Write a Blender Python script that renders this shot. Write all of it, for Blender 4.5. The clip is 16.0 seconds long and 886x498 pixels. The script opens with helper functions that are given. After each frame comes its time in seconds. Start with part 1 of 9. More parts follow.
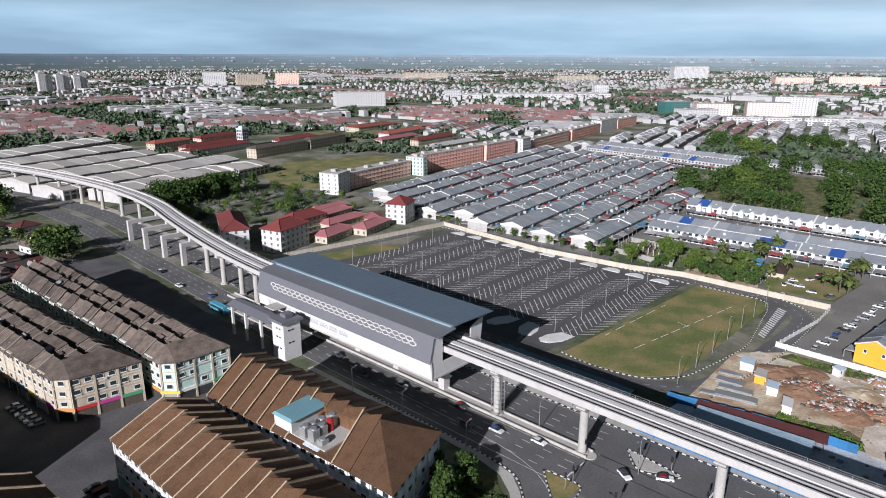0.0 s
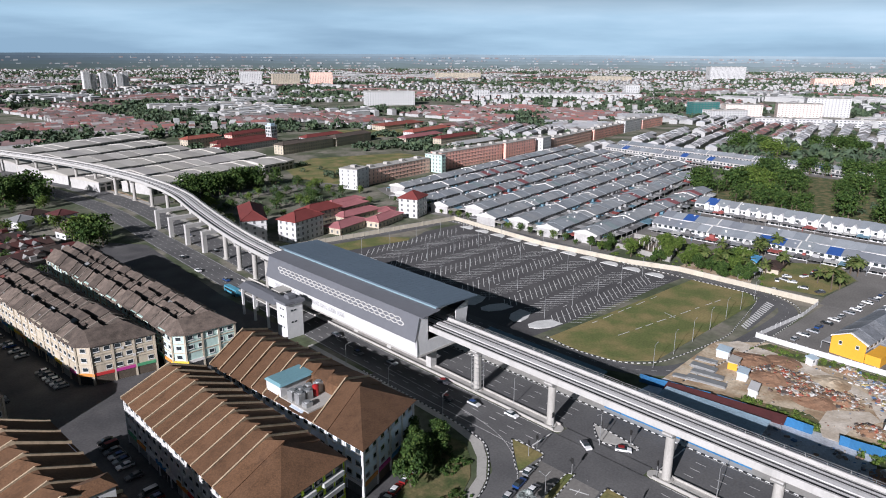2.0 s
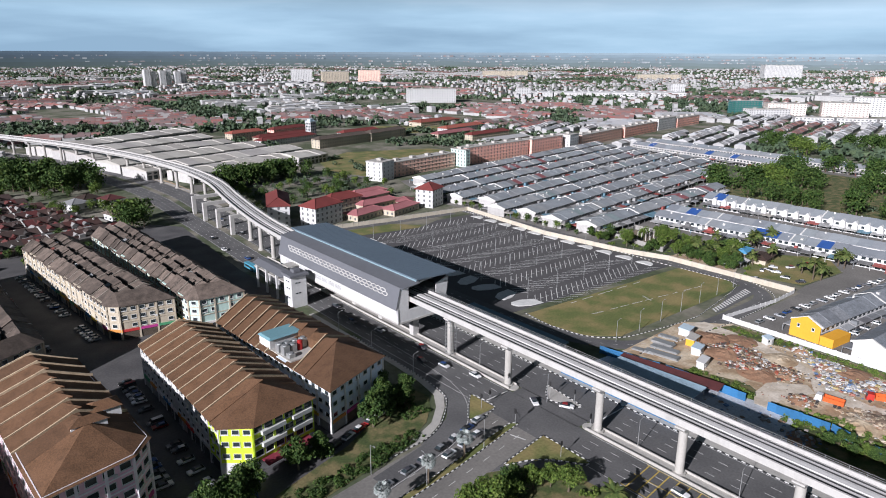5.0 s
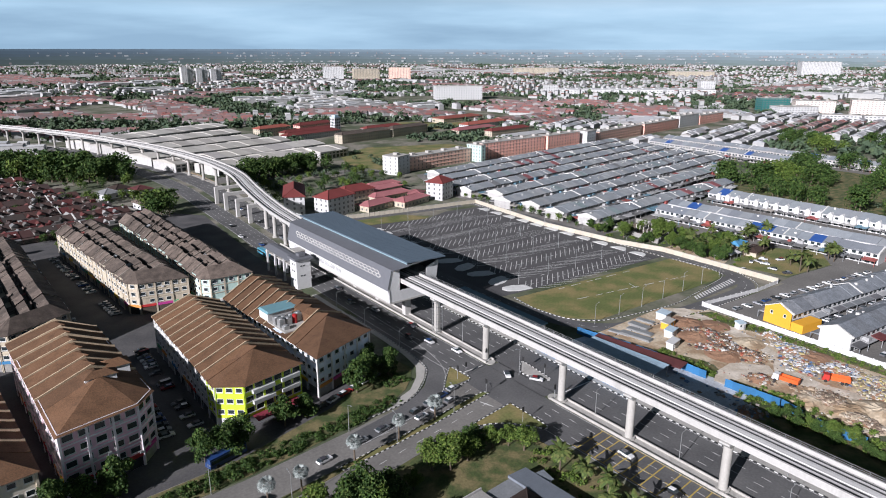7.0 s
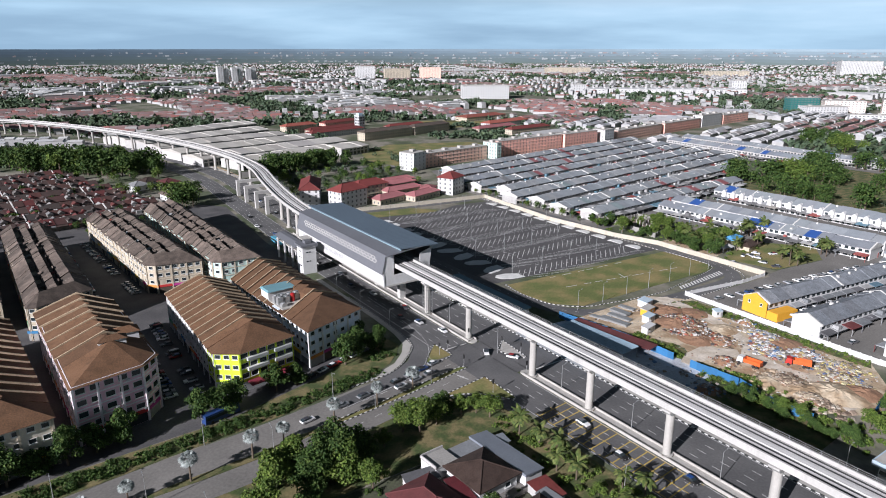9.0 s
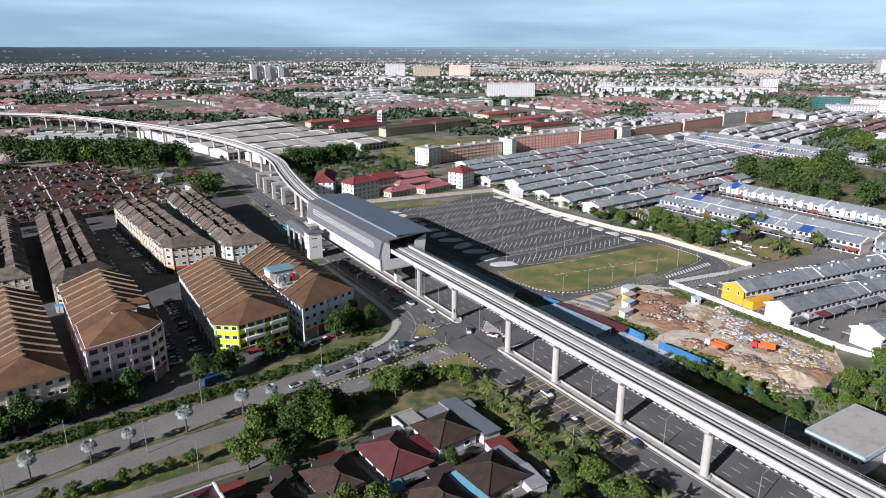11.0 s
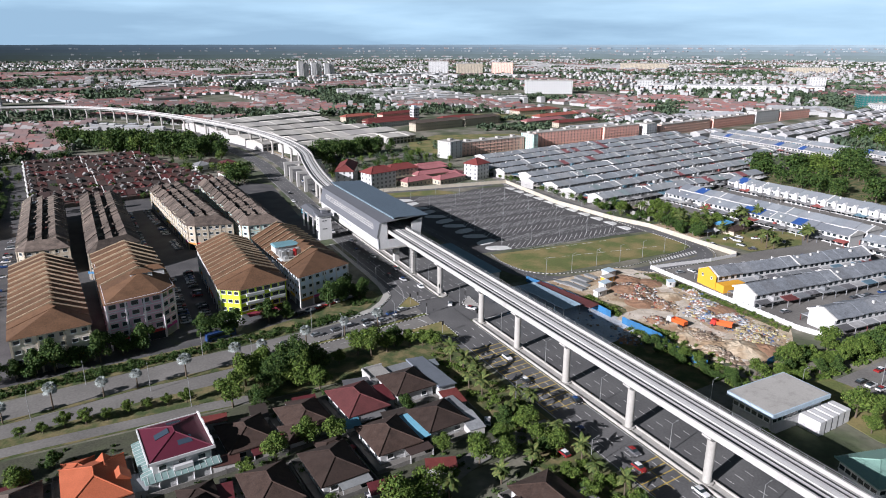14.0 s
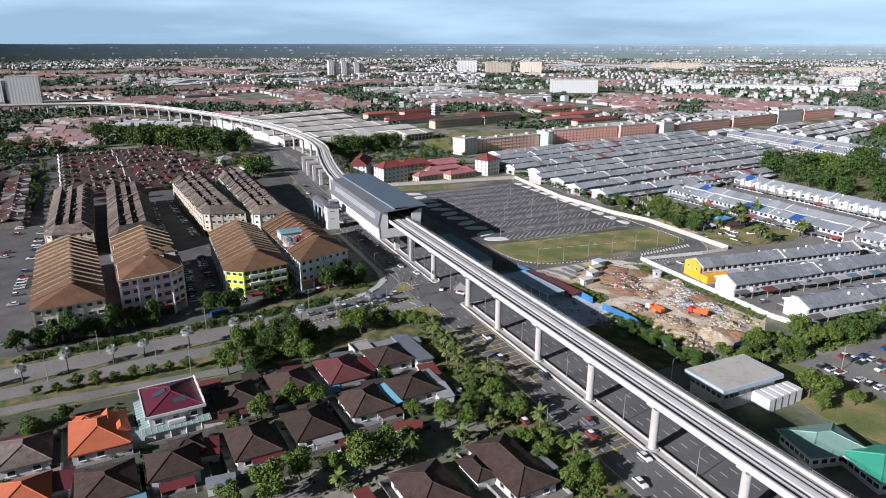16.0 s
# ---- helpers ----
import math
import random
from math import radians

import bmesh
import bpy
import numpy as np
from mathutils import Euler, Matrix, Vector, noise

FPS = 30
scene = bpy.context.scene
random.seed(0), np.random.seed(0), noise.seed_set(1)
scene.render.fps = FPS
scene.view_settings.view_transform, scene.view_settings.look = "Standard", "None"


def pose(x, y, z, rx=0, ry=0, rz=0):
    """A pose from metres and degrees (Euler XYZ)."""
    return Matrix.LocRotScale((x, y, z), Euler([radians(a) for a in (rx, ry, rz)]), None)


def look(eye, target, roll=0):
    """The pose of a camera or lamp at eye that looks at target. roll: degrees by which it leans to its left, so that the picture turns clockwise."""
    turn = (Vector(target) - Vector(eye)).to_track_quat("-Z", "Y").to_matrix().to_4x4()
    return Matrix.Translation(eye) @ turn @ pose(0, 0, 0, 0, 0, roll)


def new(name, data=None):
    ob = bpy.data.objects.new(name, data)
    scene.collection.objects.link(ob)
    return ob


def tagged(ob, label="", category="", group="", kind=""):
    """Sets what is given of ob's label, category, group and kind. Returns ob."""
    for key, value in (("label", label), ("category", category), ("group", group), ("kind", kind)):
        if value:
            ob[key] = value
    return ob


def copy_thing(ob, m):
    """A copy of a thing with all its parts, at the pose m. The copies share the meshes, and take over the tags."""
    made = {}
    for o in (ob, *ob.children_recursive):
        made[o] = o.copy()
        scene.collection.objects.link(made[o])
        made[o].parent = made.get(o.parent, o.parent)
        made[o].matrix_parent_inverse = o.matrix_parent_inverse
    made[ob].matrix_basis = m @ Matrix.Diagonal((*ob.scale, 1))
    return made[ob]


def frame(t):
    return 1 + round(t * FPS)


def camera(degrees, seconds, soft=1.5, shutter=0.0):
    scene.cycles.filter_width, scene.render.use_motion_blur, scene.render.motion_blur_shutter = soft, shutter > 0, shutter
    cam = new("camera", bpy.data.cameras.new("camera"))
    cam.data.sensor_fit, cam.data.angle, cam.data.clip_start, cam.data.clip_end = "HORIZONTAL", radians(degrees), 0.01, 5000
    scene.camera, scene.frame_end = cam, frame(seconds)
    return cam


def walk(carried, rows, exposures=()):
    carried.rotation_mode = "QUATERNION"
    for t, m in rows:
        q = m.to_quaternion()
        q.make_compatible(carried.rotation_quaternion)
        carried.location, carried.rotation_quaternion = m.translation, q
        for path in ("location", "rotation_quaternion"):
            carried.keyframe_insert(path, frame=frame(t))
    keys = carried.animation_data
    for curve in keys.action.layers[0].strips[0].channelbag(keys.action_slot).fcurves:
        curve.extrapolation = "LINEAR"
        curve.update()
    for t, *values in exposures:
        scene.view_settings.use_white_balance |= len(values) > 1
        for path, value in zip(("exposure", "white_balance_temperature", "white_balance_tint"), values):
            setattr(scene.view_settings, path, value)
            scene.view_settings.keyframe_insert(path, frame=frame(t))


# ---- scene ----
cam = camera(67.5, 16.0, 1.0)
PATH = [
    (0, (-137.388, -40.635, 100.753), (-135.973, -39.339, 100.188), 0.2),
    (0.5, (-137.762, -45.841, 100.811), (-136.365, -44.525, 100.247), 0.3),
    (1, (-138.097, -51.072, 100.906), (-136.717, -49.739, 100.341), 0.3),
    (1.5, (-138.382, -56.397, 101.029), (-137.019, -55.046, 100.464), 0.3),
    (2, (-138.614, -61.886, 101.158), (-137.269, -60.518, 100.592), 0.3),
    (2.5, (-138.799, -67.488, 101.28), (-137.472, -66.103, 100.713), 0.4),
    (3, (-138.922, -73.202, 101.387), (-137.613, -71.8, 100.819), 0.4),
    (3.5, (-138.967, -79.042, 101.489), (-137.676, -77.624, 100.921), 0.3),
    (4, (-138.889, -85.022, 101.612), (-137.617, -83.587, 101.043), 0.3),
    (6.5, (-137.865, -115.705, 102.972), (-136.69, -114.193, 102.394), 0.1),
    (7, (-137.444, -121.821, 103.074), (-136.289, -120.295, 102.494), 0.1),
    (7.5, (-136.847, -127.908, 103.145), (-135.712, -126.368, 102.565), 0.0),
    (8, (-136.103, -133.933, 103.209), (-134.988, -132.377, 102.629), -0.0),
    (8.5, (-135.258, -139.939, 103.261), (-134.164, -138.37, 102.68), -0.0),
    (9, (-134.314, -145.949, 103.308), (-133.24, -144.365, 102.727), -0.0),
    (11.5, (-128.876, -176.037, 103.752), (-127.904, -174.391, 103.164), -0.0),
    (12, (-127.573, -181.831, 103.757), (-126.621, -180.173, 103.168), 0.0),
    (12.5, (-126.092, -187.43, 103.711), (-125.16, -185.762, 103.12), 0.0),
    (13, (-124.447, -192.916, 103.632), (-123.536, -191.237, 103.04), 0.0),
    (13.5, (-122.679, -198.371, 103.548), (-121.788, -196.681, 102.956), 0.0),
    (14, (-120.844, -203.81, 103.468), (-119.974, -202.109, 102.875), 0.0),
    (14.5, (-118.942, -209.249, 103.401), (-118.093, -207.538, 102.808), 0.0),
    (15, (-117.009, -214.703, 103.359), (-116.182, -212.982, 102.765), 0.0),
    (15.5, (-115.084, -220.168, 103.339), (-114.278, -218.437, 102.744), 0.1),
    (16, (-113.153, -225.664, 103.328), (-112.367, -223.923, 102.733), 0.0),
]
walk(cam, [(t, look(eye, target, roll)) for t, eye, target, roll in PATH], [(0, 0.44, 5850, 17), (16, 0.72, 5850, 17)])

# ---- world, sun, exposure ----
SUN_AZ = math.atan2(-0.970, -0.243)
SUN_EL = radians(23.3)
world = bpy.data.worlds.new("world")
scene.world = world
world.use_nodes = True
wn, wl = world.node_tree.nodes, world.node_tree.links
wn.clear()
w_out = wn.new("ShaderNodeOutputWorld")
w_bg = wn.new("ShaderNodeBackground")
w_sky = wn.new("ShaderNodeTexSky")
w_sky.sky_type = "NISHITA"
w_sky.sun_disc = False
w_sky.sun_elevation = SUN_EL
w_sky.sun_rotation = SUN_AZ
w_sky.altitude = 100
w_sky.air_density = 1.0
w_sky.dust_density = 0.6
w_sky.ozone_density = 1.5
# haze and thin cloud banks low over the horizon, clear blue above
w_co = wn.new("ShaderNodeTexCoord")
w_map = wn.new("ShaderNodeMapping")
w_map.inputs["Scale"].default_value = (1.0, 1.0, 8.0)
w_noise = wn.new("ShaderNodeTexNoise")
w_noise.inputs["Scale"].default_value = 2.6
w_noise.inputs["Detail"].default_value = 7
w_noise.inputs["Roughness"].default_value = 0.52
w_ramp = wn.new("ShaderNodeValToRGB")
w_ramp.color_ramp.elements[0].position = 0.0
w_ramp.color_ramp.elements[0].color = (18.2, 27.0, 32.7, 1)
w_ramp.color_ramp.elements[1].position = 1.0
w_ramp.color_ramp.elements[1].color = (37.6, 48.4, 52.6, 1)
w_mid = w_ramp.color_ramp.elements.new(0.45)
w_mid.color = (26.6, 37.9, 43.4, 1)
w_high = wn.new("ShaderNodeMapRange")
w_high.inputs["From Max"].default_value = 0.085
w_high.inputs["To Min"].default_value = -0.45
w_high.inputs["To Max"].default_value = 0.4
w_sum = wn.new("ShaderNodeMath")
w_sum.operation = "ADD"
w_sep = wn.new("ShaderNodeSeparateXYZ")
w_fall = wn.new("ShaderNodeMapRange")
w_fall.inputs["From Min"].default_value = 0.05
w_fall.inputs["From Max"].default_value = 0.11
w_fall.inputs["To Min"].default_value = 0.9
w_fall.inputs["To Max"].default_value = 0.06
w_mix = wn.new("ShaderNodeMixRGB")
wl.new(w_co.outputs["Generated"], w_map.inputs["Vector"])
wl.new(w_co.outputs["Generated"], w_sep.inputs["Vector"])
wl.new(w_sep.outputs["Z"], w_fall.inputs["Value"])
wl.new(w_map.outputs["Vector"], w_noise.inputs["Vector"])
wl.new(w_sep.outputs["Z"], w_high.inputs["Value"])
wl.new(w_high.outputs["Result"], w_sum.inputs[0])
w_cloud = wn.new("ShaderNodeMapRange")
w_cloud.inputs["From Min"].default_value = 0.36
w_cloud.inputs["From Max"].default_value = 0.66
w_cloud.inputs["To Min"].default_value = 0.22
w_cloud.inputs["To Max"].default_value = 0.84
wl.new(w_noise.outputs["Fac"], w_cloud.inputs["Value"])
wl.new(w_cloud.outputs["Result"], w_sum.inputs[1])
# bluer towards the north-west, whiter cloud towards the south-east
w_dot = wn.new("ShaderNodeVectorMath")
w_dot.operation = "DOT_PRODUCT"
w_dot.inputs[1].default_value = (0.26, -0.18, 0.0)
w_side = wn.new("ShaderNodeMath")
w_side.operation = "ADD"
wl.new(w_co.outputs["Generated"], w_dot.inputs[0])
wl.new(w_dot.outputs["Value"], w_side.inputs[0])
wl.new(w_sum.outputs["Value"], w_side.inputs[1])
wl.new(w_side.outputs["Value"], w_ramp.inputs["Fac"])
wl.new(w_fall.outputs["Result"], w_mix.inputs[0])
w_dim = wn.new("ShaderNodeHueSaturation")
w_dim.inputs["Value"].default_value = 0.34
wl.new(w_sky.outputs["Color"], w_dim.inputs["Color"])
wl.new(w_dim.outputs["Color"], w_mix.inputs[1])
wl.new(w_ramp.outputs["Color"], w_mix.inputs[2])
wl.new(w_mix.outputs["Color"], w_bg.inputs["Color"])
w_bg.inputs["Strength"].default_value = 0.0135
wl.new(w_bg.outputs["Background"], w_out.inputs["Surface"])

sun = new("sun", bpy.data.lights.new("sun", "SUN"))
sun.data.energy = 5.0
sun.data.angle = radians(0.5)
sun.data.color = (1.0, 0.95, 0.88)
_s = Vector((math.sin(SUN_AZ) * math.cos(SUN_EL), math.cos(SUN_AZ) * math.cos(SUN_EL), math.sin(SUN_EL)))
sun.matrix_world = look(_s * 100, (0, 0, 0))


# ---- materials ----
def mat(name, base, rough=0.8, var=0.25, size=6.0, fine=0.5, bump=0.15, metal=0.0, rand=0.0, tint=None, stain=0.0, patch=False):
    """Base colour with two scales of mottling in world space, optional per-object variation, stains and bump."""
    m = bpy.data.materials.new(name)
    m.use_nodes = True
    n, l = m.node_tree.nodes, m.node_tree.links
    b = n["Principled BSDF"]
    b.inputs["Roughness"].default_value = rough
    b.inputs["Metallic"].default_value = metal
    g = n.new("ShaderNodeNewGeometry")
    big = n.new("ShaderNodeTexNoise")
    big.inputs["Scale"].default_value = 1.0 / size
    big.inputs["Detail"].default_value = 4
    small = n.new("ShaderNodeTexNoise")
    small.inputs["Scale"].default_value = 1.0 / fine
    small.inputs["Detail"].default_value = 3
    l.new(g.outputs["Position"], big.inputs["Vector"])
    l.new(g.outputs["Position"], small.inputs["Vector"])
    add = n.new("ShaderNodeMath")
    add.operation = "ADD"
    l.new(big.outputs["Fac"], add.inputs[0])
    l.new(small.outputs["Fac"], add.inputs[1])
    rng = n.new("ShaderNodeMapRange")
    rng.inputs["From Min"].default_value = 0.6
    rng.inputs["From Max"].default_value = 1.4
    rng.inputs["To Min"].default_value = 1 - var
    rng.inputs["To Max"].default_value = 1 + var
    l.new(add.outputs[0], rng.inputs["Value"])
    val = rng.outputs["Result"]
    if rand:
        oi = n.new("ShaderNodeObjectInfo")
        r2 = n.new("ShaderNodeMapRange")
        r2.inputs["To Min"].default_value = 1 - rand
        r2.inputs["To Max"].default_value = 1 + rand
        l.new(oi.outputs["Random"], r2.inputs["Value"])
        mu = n.new("ShaderNodeMath")
        mu.operation = "MULTIPLY"
        l.new(val, mu.inputs[0])
        l.new(r2.outputs["Result"], mu.inputs[1])
        val = mu.outputs[0]
    col = n.new("ShaderNodeMixRGB")
    col.inputs[1].default_value = (*base, 1)
    col.inputs[2].default_value = (*(tint or base), 1)
    if patch:
        pr = n.new("ShaderNodeMapRange")
        pr.inputs["From Min"].default_value = 0.42
        pr.inputs["From Max"].default_value = 0.6
        l.new(big.outputs["Fac"], pr.inputs["Value"])
        l.new(pr.outputs["Result"], col.inputs[0])
    else:
        l.new(big.outputs["Fac"], col.inputs[0])
    hsv = n.new("ShaderNodeHueSaturation")
    l.new(col.outputs[0], hsv.inputs["Color"])
    l.new(val, hsv.inputs["Value"])
    out = hsv.outputs["Color"]
    if stain:
        st = n.new("ShaderNodeTexNoise")
        st.inputs["Scale"].default_value = 0.35
        st.inputs["Detail"].default_value = 6
        st.inputs["Roughness"].default_value = 0.7
        mp = n.new("ShaderNodeMapping")
        mp.inputs["Scale"].default_value = (1, 1, 0.25)
        l.new(g.outputs["Position"], mp.inputs["Vector"])
        l.new(mp.outputs["Vector"], st.inputs["Vector"])
        sr = n.new("ShaderNodeValToRGB")
        sr.color_ramp.elements[0].position = 0.5
        sr.color_ramp.elements[1].position = 0.72
        sr.color_ramp.elements[1].color = (stain, stain, stain, 1)
        l.new(st.outputs["Fac"], sr.inputs["Fac"])
        sm = n.new("ShaderNodeMixRGB")
        sm.inputs[2].default_value = (base[0] * 0.25, base[1] * 0.24, base[2] * 0.22, 1)
        l.new(sr.outputs["Color"], sm.inputs[0])
        l.new(out, sm.inputs[1])
        out = sm.outputs[0]
    l.new(out, b.inputs["Base Color"])
    if bump:
        bp = n.new("ShaderNodeBump")
        bp.inputs["Strength"].default_value = bump
        bp.inputs["Distance"].default_value = fine * 0.3
        l.new(small.outputs["Fac"], bp.inputs["Height"])
        l.new(bp.outputs["Normal"], b.inputs["Normal"])
    return m


def palette(name, colours, rough=0.8, var=0.2, size=5.0, per_object=False):
    """Each loose piece (or each object) takes its own colour of the palette."""
    m = mat(name, colours[0], rough, var, size, 0.6, 0.1)
    n, l = m.node_tree.nodes, m.node_tree.links
    b = n["Principled BSDF"]
    hsv = [x for x in n if x.type == "HUE_SAT"][0]
    ramp = n.new("ShaderNodeValToRGB")
    ramp.color_ramp.interpolation = "CONSTANT"
    e = ramp.color_ramp.elements
    while len(e) < len(colours):
        e.new(0.5)
    for i, c in enumerate(colours):
        e[i].position = i / len(colours)
        e[i].color = (*c, 1)
    if per_object:
        src = n.new("ShaderNodeObjectInfo").outputs["Random"]
    else:
        src = n.new("ShaderNodeNewGeometry").outputs["Random Per Island"]
    l.new(src, ramp.inputs["Fac"])
    l.new(ramp.outputs["Color"], hsv.inputs["Color"])
    return m


def glass(name, base, rough=0.12):
    m = bpy.data.materials.new(name)
    m.use_nodes = True
    b = m.node_tree.nodes["Principled BSDF"]
    b.inputs["Base Color"].default_value = (*base, 1)
    b.inputs["Roughness"].default_value = rough
    b.inputs["Specular IOR Level"].default_value = 0.6
    return m


ASPHALT = mat("asphalt", (0.088, 0.088, 0.092), 0.85, 0.3, 14, 0.6, 0.1, tint=(0.125, 0.123, 0.12))
ASPHALT_OLD = mat("asphalt_worn", (0.15, 0.143, 0.132), 0.9, 0.3, 18, 0.8, 0.1, tint=(0.20, 0.19, 0.175))
ASPHALT_SHOP = mat("asphalt_parking", (0.058, 0.058, 0.063), 0.85, 0.35, 10, 0.7, 0.1, tint=(0.105, 0.10, 0.098))
ASPHALT_CP = mat("asphalt_new", (0.075, 0.073, 0.077), 0.85, 0.3, 16, 0.7, 0.1, tint=(0.085, 0.082, 0.08))
PAINT = mat("road_paint", (0.62, 0.62, 0.60), 0.7, 0.2, 3, 0.3, 0.05)
YELLOW = mat("yellow_paint", (0.42, 0.31, 0.07), 0.7, 0.25, 3, 0.3, 0.05)
CONC = mat("concrete", (0.41, 0.395, 0.365), 0.85, 0.12, 7, 0.5, 0.1, stain=0.35)
CONC_W = mat("concrete_pale", (0.46, 0.45, 0.43), 0.8, 0.1, 9, 0.6, 0.08, stain=0.25)
CONC_D = mat("concrete_dark", (0.30, 0.29, 0.27), 0.85, 0.2, 5, 0.5, 0.15, stain=0.3)
CONC_L = mat("concrete_new", (0.60, 0.59, 0.575), 0.8, 0.1, 9, 0.6, 0.08, stain=0.2)
PLINTH = mat("plinth", (0.035, 0.034, 0.034), 0.9, 0.2, 4, 0.4, 0.1)
BLACK = mat("kerb_black", (0.03, 0.03, 0.03), 0.7, 0.2, 3, 0.4, 0.05)
GRASS = mat("grass", (0.125, 0.148, 0.04), 0.95, 0.35, 13, 0.8, 0.4, tint=(0.205, 0.168, 0.066), patch=True)
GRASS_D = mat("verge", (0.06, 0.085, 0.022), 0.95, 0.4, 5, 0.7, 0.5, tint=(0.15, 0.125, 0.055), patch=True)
SOIL = mat("soil", (0.36, 0.255, 0.155), 0.95, 0.35, 7, 0.9, 0.5, tint=(0.48, 0.40, 0.29), patch=True)
WALL_T = mat("terrace_wall", (0.44, 0.43, 0.415), 0.8, 0.18, 5, 0.8, 0.05, rand=0.12, stain=0.3)
WHITE = mat("white_wall", (0.57, 0.57, 0.565), 0.75, 0.08, 8, 0.8, 0.05, stain=0.12)
CREAM = mat("cream_wall", (0.50, 0.44, 0.34), 0.8, 0.12, 6, 0.7, 0.08, stain=0.45)
CREAM_P = mat("pale_cream_wall", (0.76, 0.68, 0.57), 0.8, 0.12, 6, 0.7, 0.06, stain=0.25)
PINKW = mat("pink_wall", (0.80, 0.52, 0.60), 0.8, 0.1, 6, 0.7, 0.06, stain=0.25)
PINKT = mat("pale_trim", (0.84, 0.78, 0.80), 0.8, 0.08, 6, 0.7, 0.06)
BLUEW = mat("blue_white_wall", (0.66, 0.73, 0.82), 0.8, 0.1, 6, 0.7, 0.06, stain=0.25)
LIME = mat("lime_wall", (0.52, 0.68, 0.03), 0.7, 0.08, 6, 0.7, 0.05, stain=0.15)
MINT = mat("mint_wall", (0.50, 0.66, 0.60), 0.8, 0.1, 6, 0.7, 0.05, stain=0.3)
YELW = mat("yellow_wall", (0.72, 0.36, 0.025), 0.75, 0.08, 6, 0.7, 0.05)
GREYW = mat("grey_wall", (0.42, 0.42, 0.42), 0.8, 0.12, 6, 0.7, 0.05, stain=0.3)
ROOF_BROWN = mat("brown_tiles", (0.165, 0.082, 0.036), 0.95, 0.5, 4, 0.35, 0.5, rand=0.2, tint=(0.088, 0.048, 0.027), stain=0.55)
ROOF_DARK = mat("weathered_tiles", (0.098, 0.077, 0.064), 0.9, 0.5, 2.2, 0.3, 0.6, rand=0.4, tint=(0.145, 0.112, 0.09), stain=0.65)
PARTY_D = mat("weathered_verge", (0.22, 0.19, 0.16), 0.9, 0.35, 2, 0.3, 0.2, stain=0.5)
ROOF_DKR2 = mat("faded_red_tiles", (0.16, 0.045, 0.035), 0.9, 0.3, 3, 0.35, 0.4, stain=0.4)
WALL_D = mat("stained_render", (0.26, 0.245, 0.22), 0.9, 0.3, 2, 0.4, 0.1, stain=0.5)
ROOF_GREY = mat("grey_sheet_roof", (0.33, 0.34, 0.345), 0.6, 0.2, 5, 0.6, 0.2, rand=0.3, tint=(0.25, 0.25, 0.25))
ROOF_RED = mat("red_tiles", (0.32, 0.075, 0.05), 0.8, 0.3, 5, 0.5, 0.3, rand=0.3, tint=(0.22, 0.08, 0.06))
PARTY = mat("party_wall_cap", (0.46, 0.36, 0.24), 0.85, 0.3, 3, 0.5, 0.1, stain=0.3)
PARTY_W = mat("party_wall_pale", (0.62, 0.61, 0.58), 0.85, 0.2, 3, 0.5, 0.1, stain=0.3)
STEEL_ROOF = mat("blue_steel_roof", (0.115, 0.155, 0.195), 0.55, 0.08, 20, 2.0, 0.02, metal=0.1)
STEEL_GREY = mat("grey_cladding", (0.145, 0.15, 0.165), 0.55, 0.08, 20, 2.0, 0.02, metal=0.1)
CLEREST = glass("clerestory_glass", (0.22, 0.32, 0.36), 0.35)
GLASS = glass("dark_glass", (0.03, 0.04, 0.045))
GLASS_B = glass("teal_glass", (0.03, 0.16, 0.15), 0.15)
HOARD = mat("blue_hoarding", (0.03, 0.14, 0.30), 0.6, 0.15, 6, 0.5, 0.1, rand=0.15)
METAL = mat("galvanised", (0.42, 0.43, 0.43), 0.5, 0.1, 3, 0.3, 0.02, metal=0.6)
BARK = mat("bark", (0.11, 0.085, 0.06), 0.95, 0.3, 1, 0.2, 0.5)


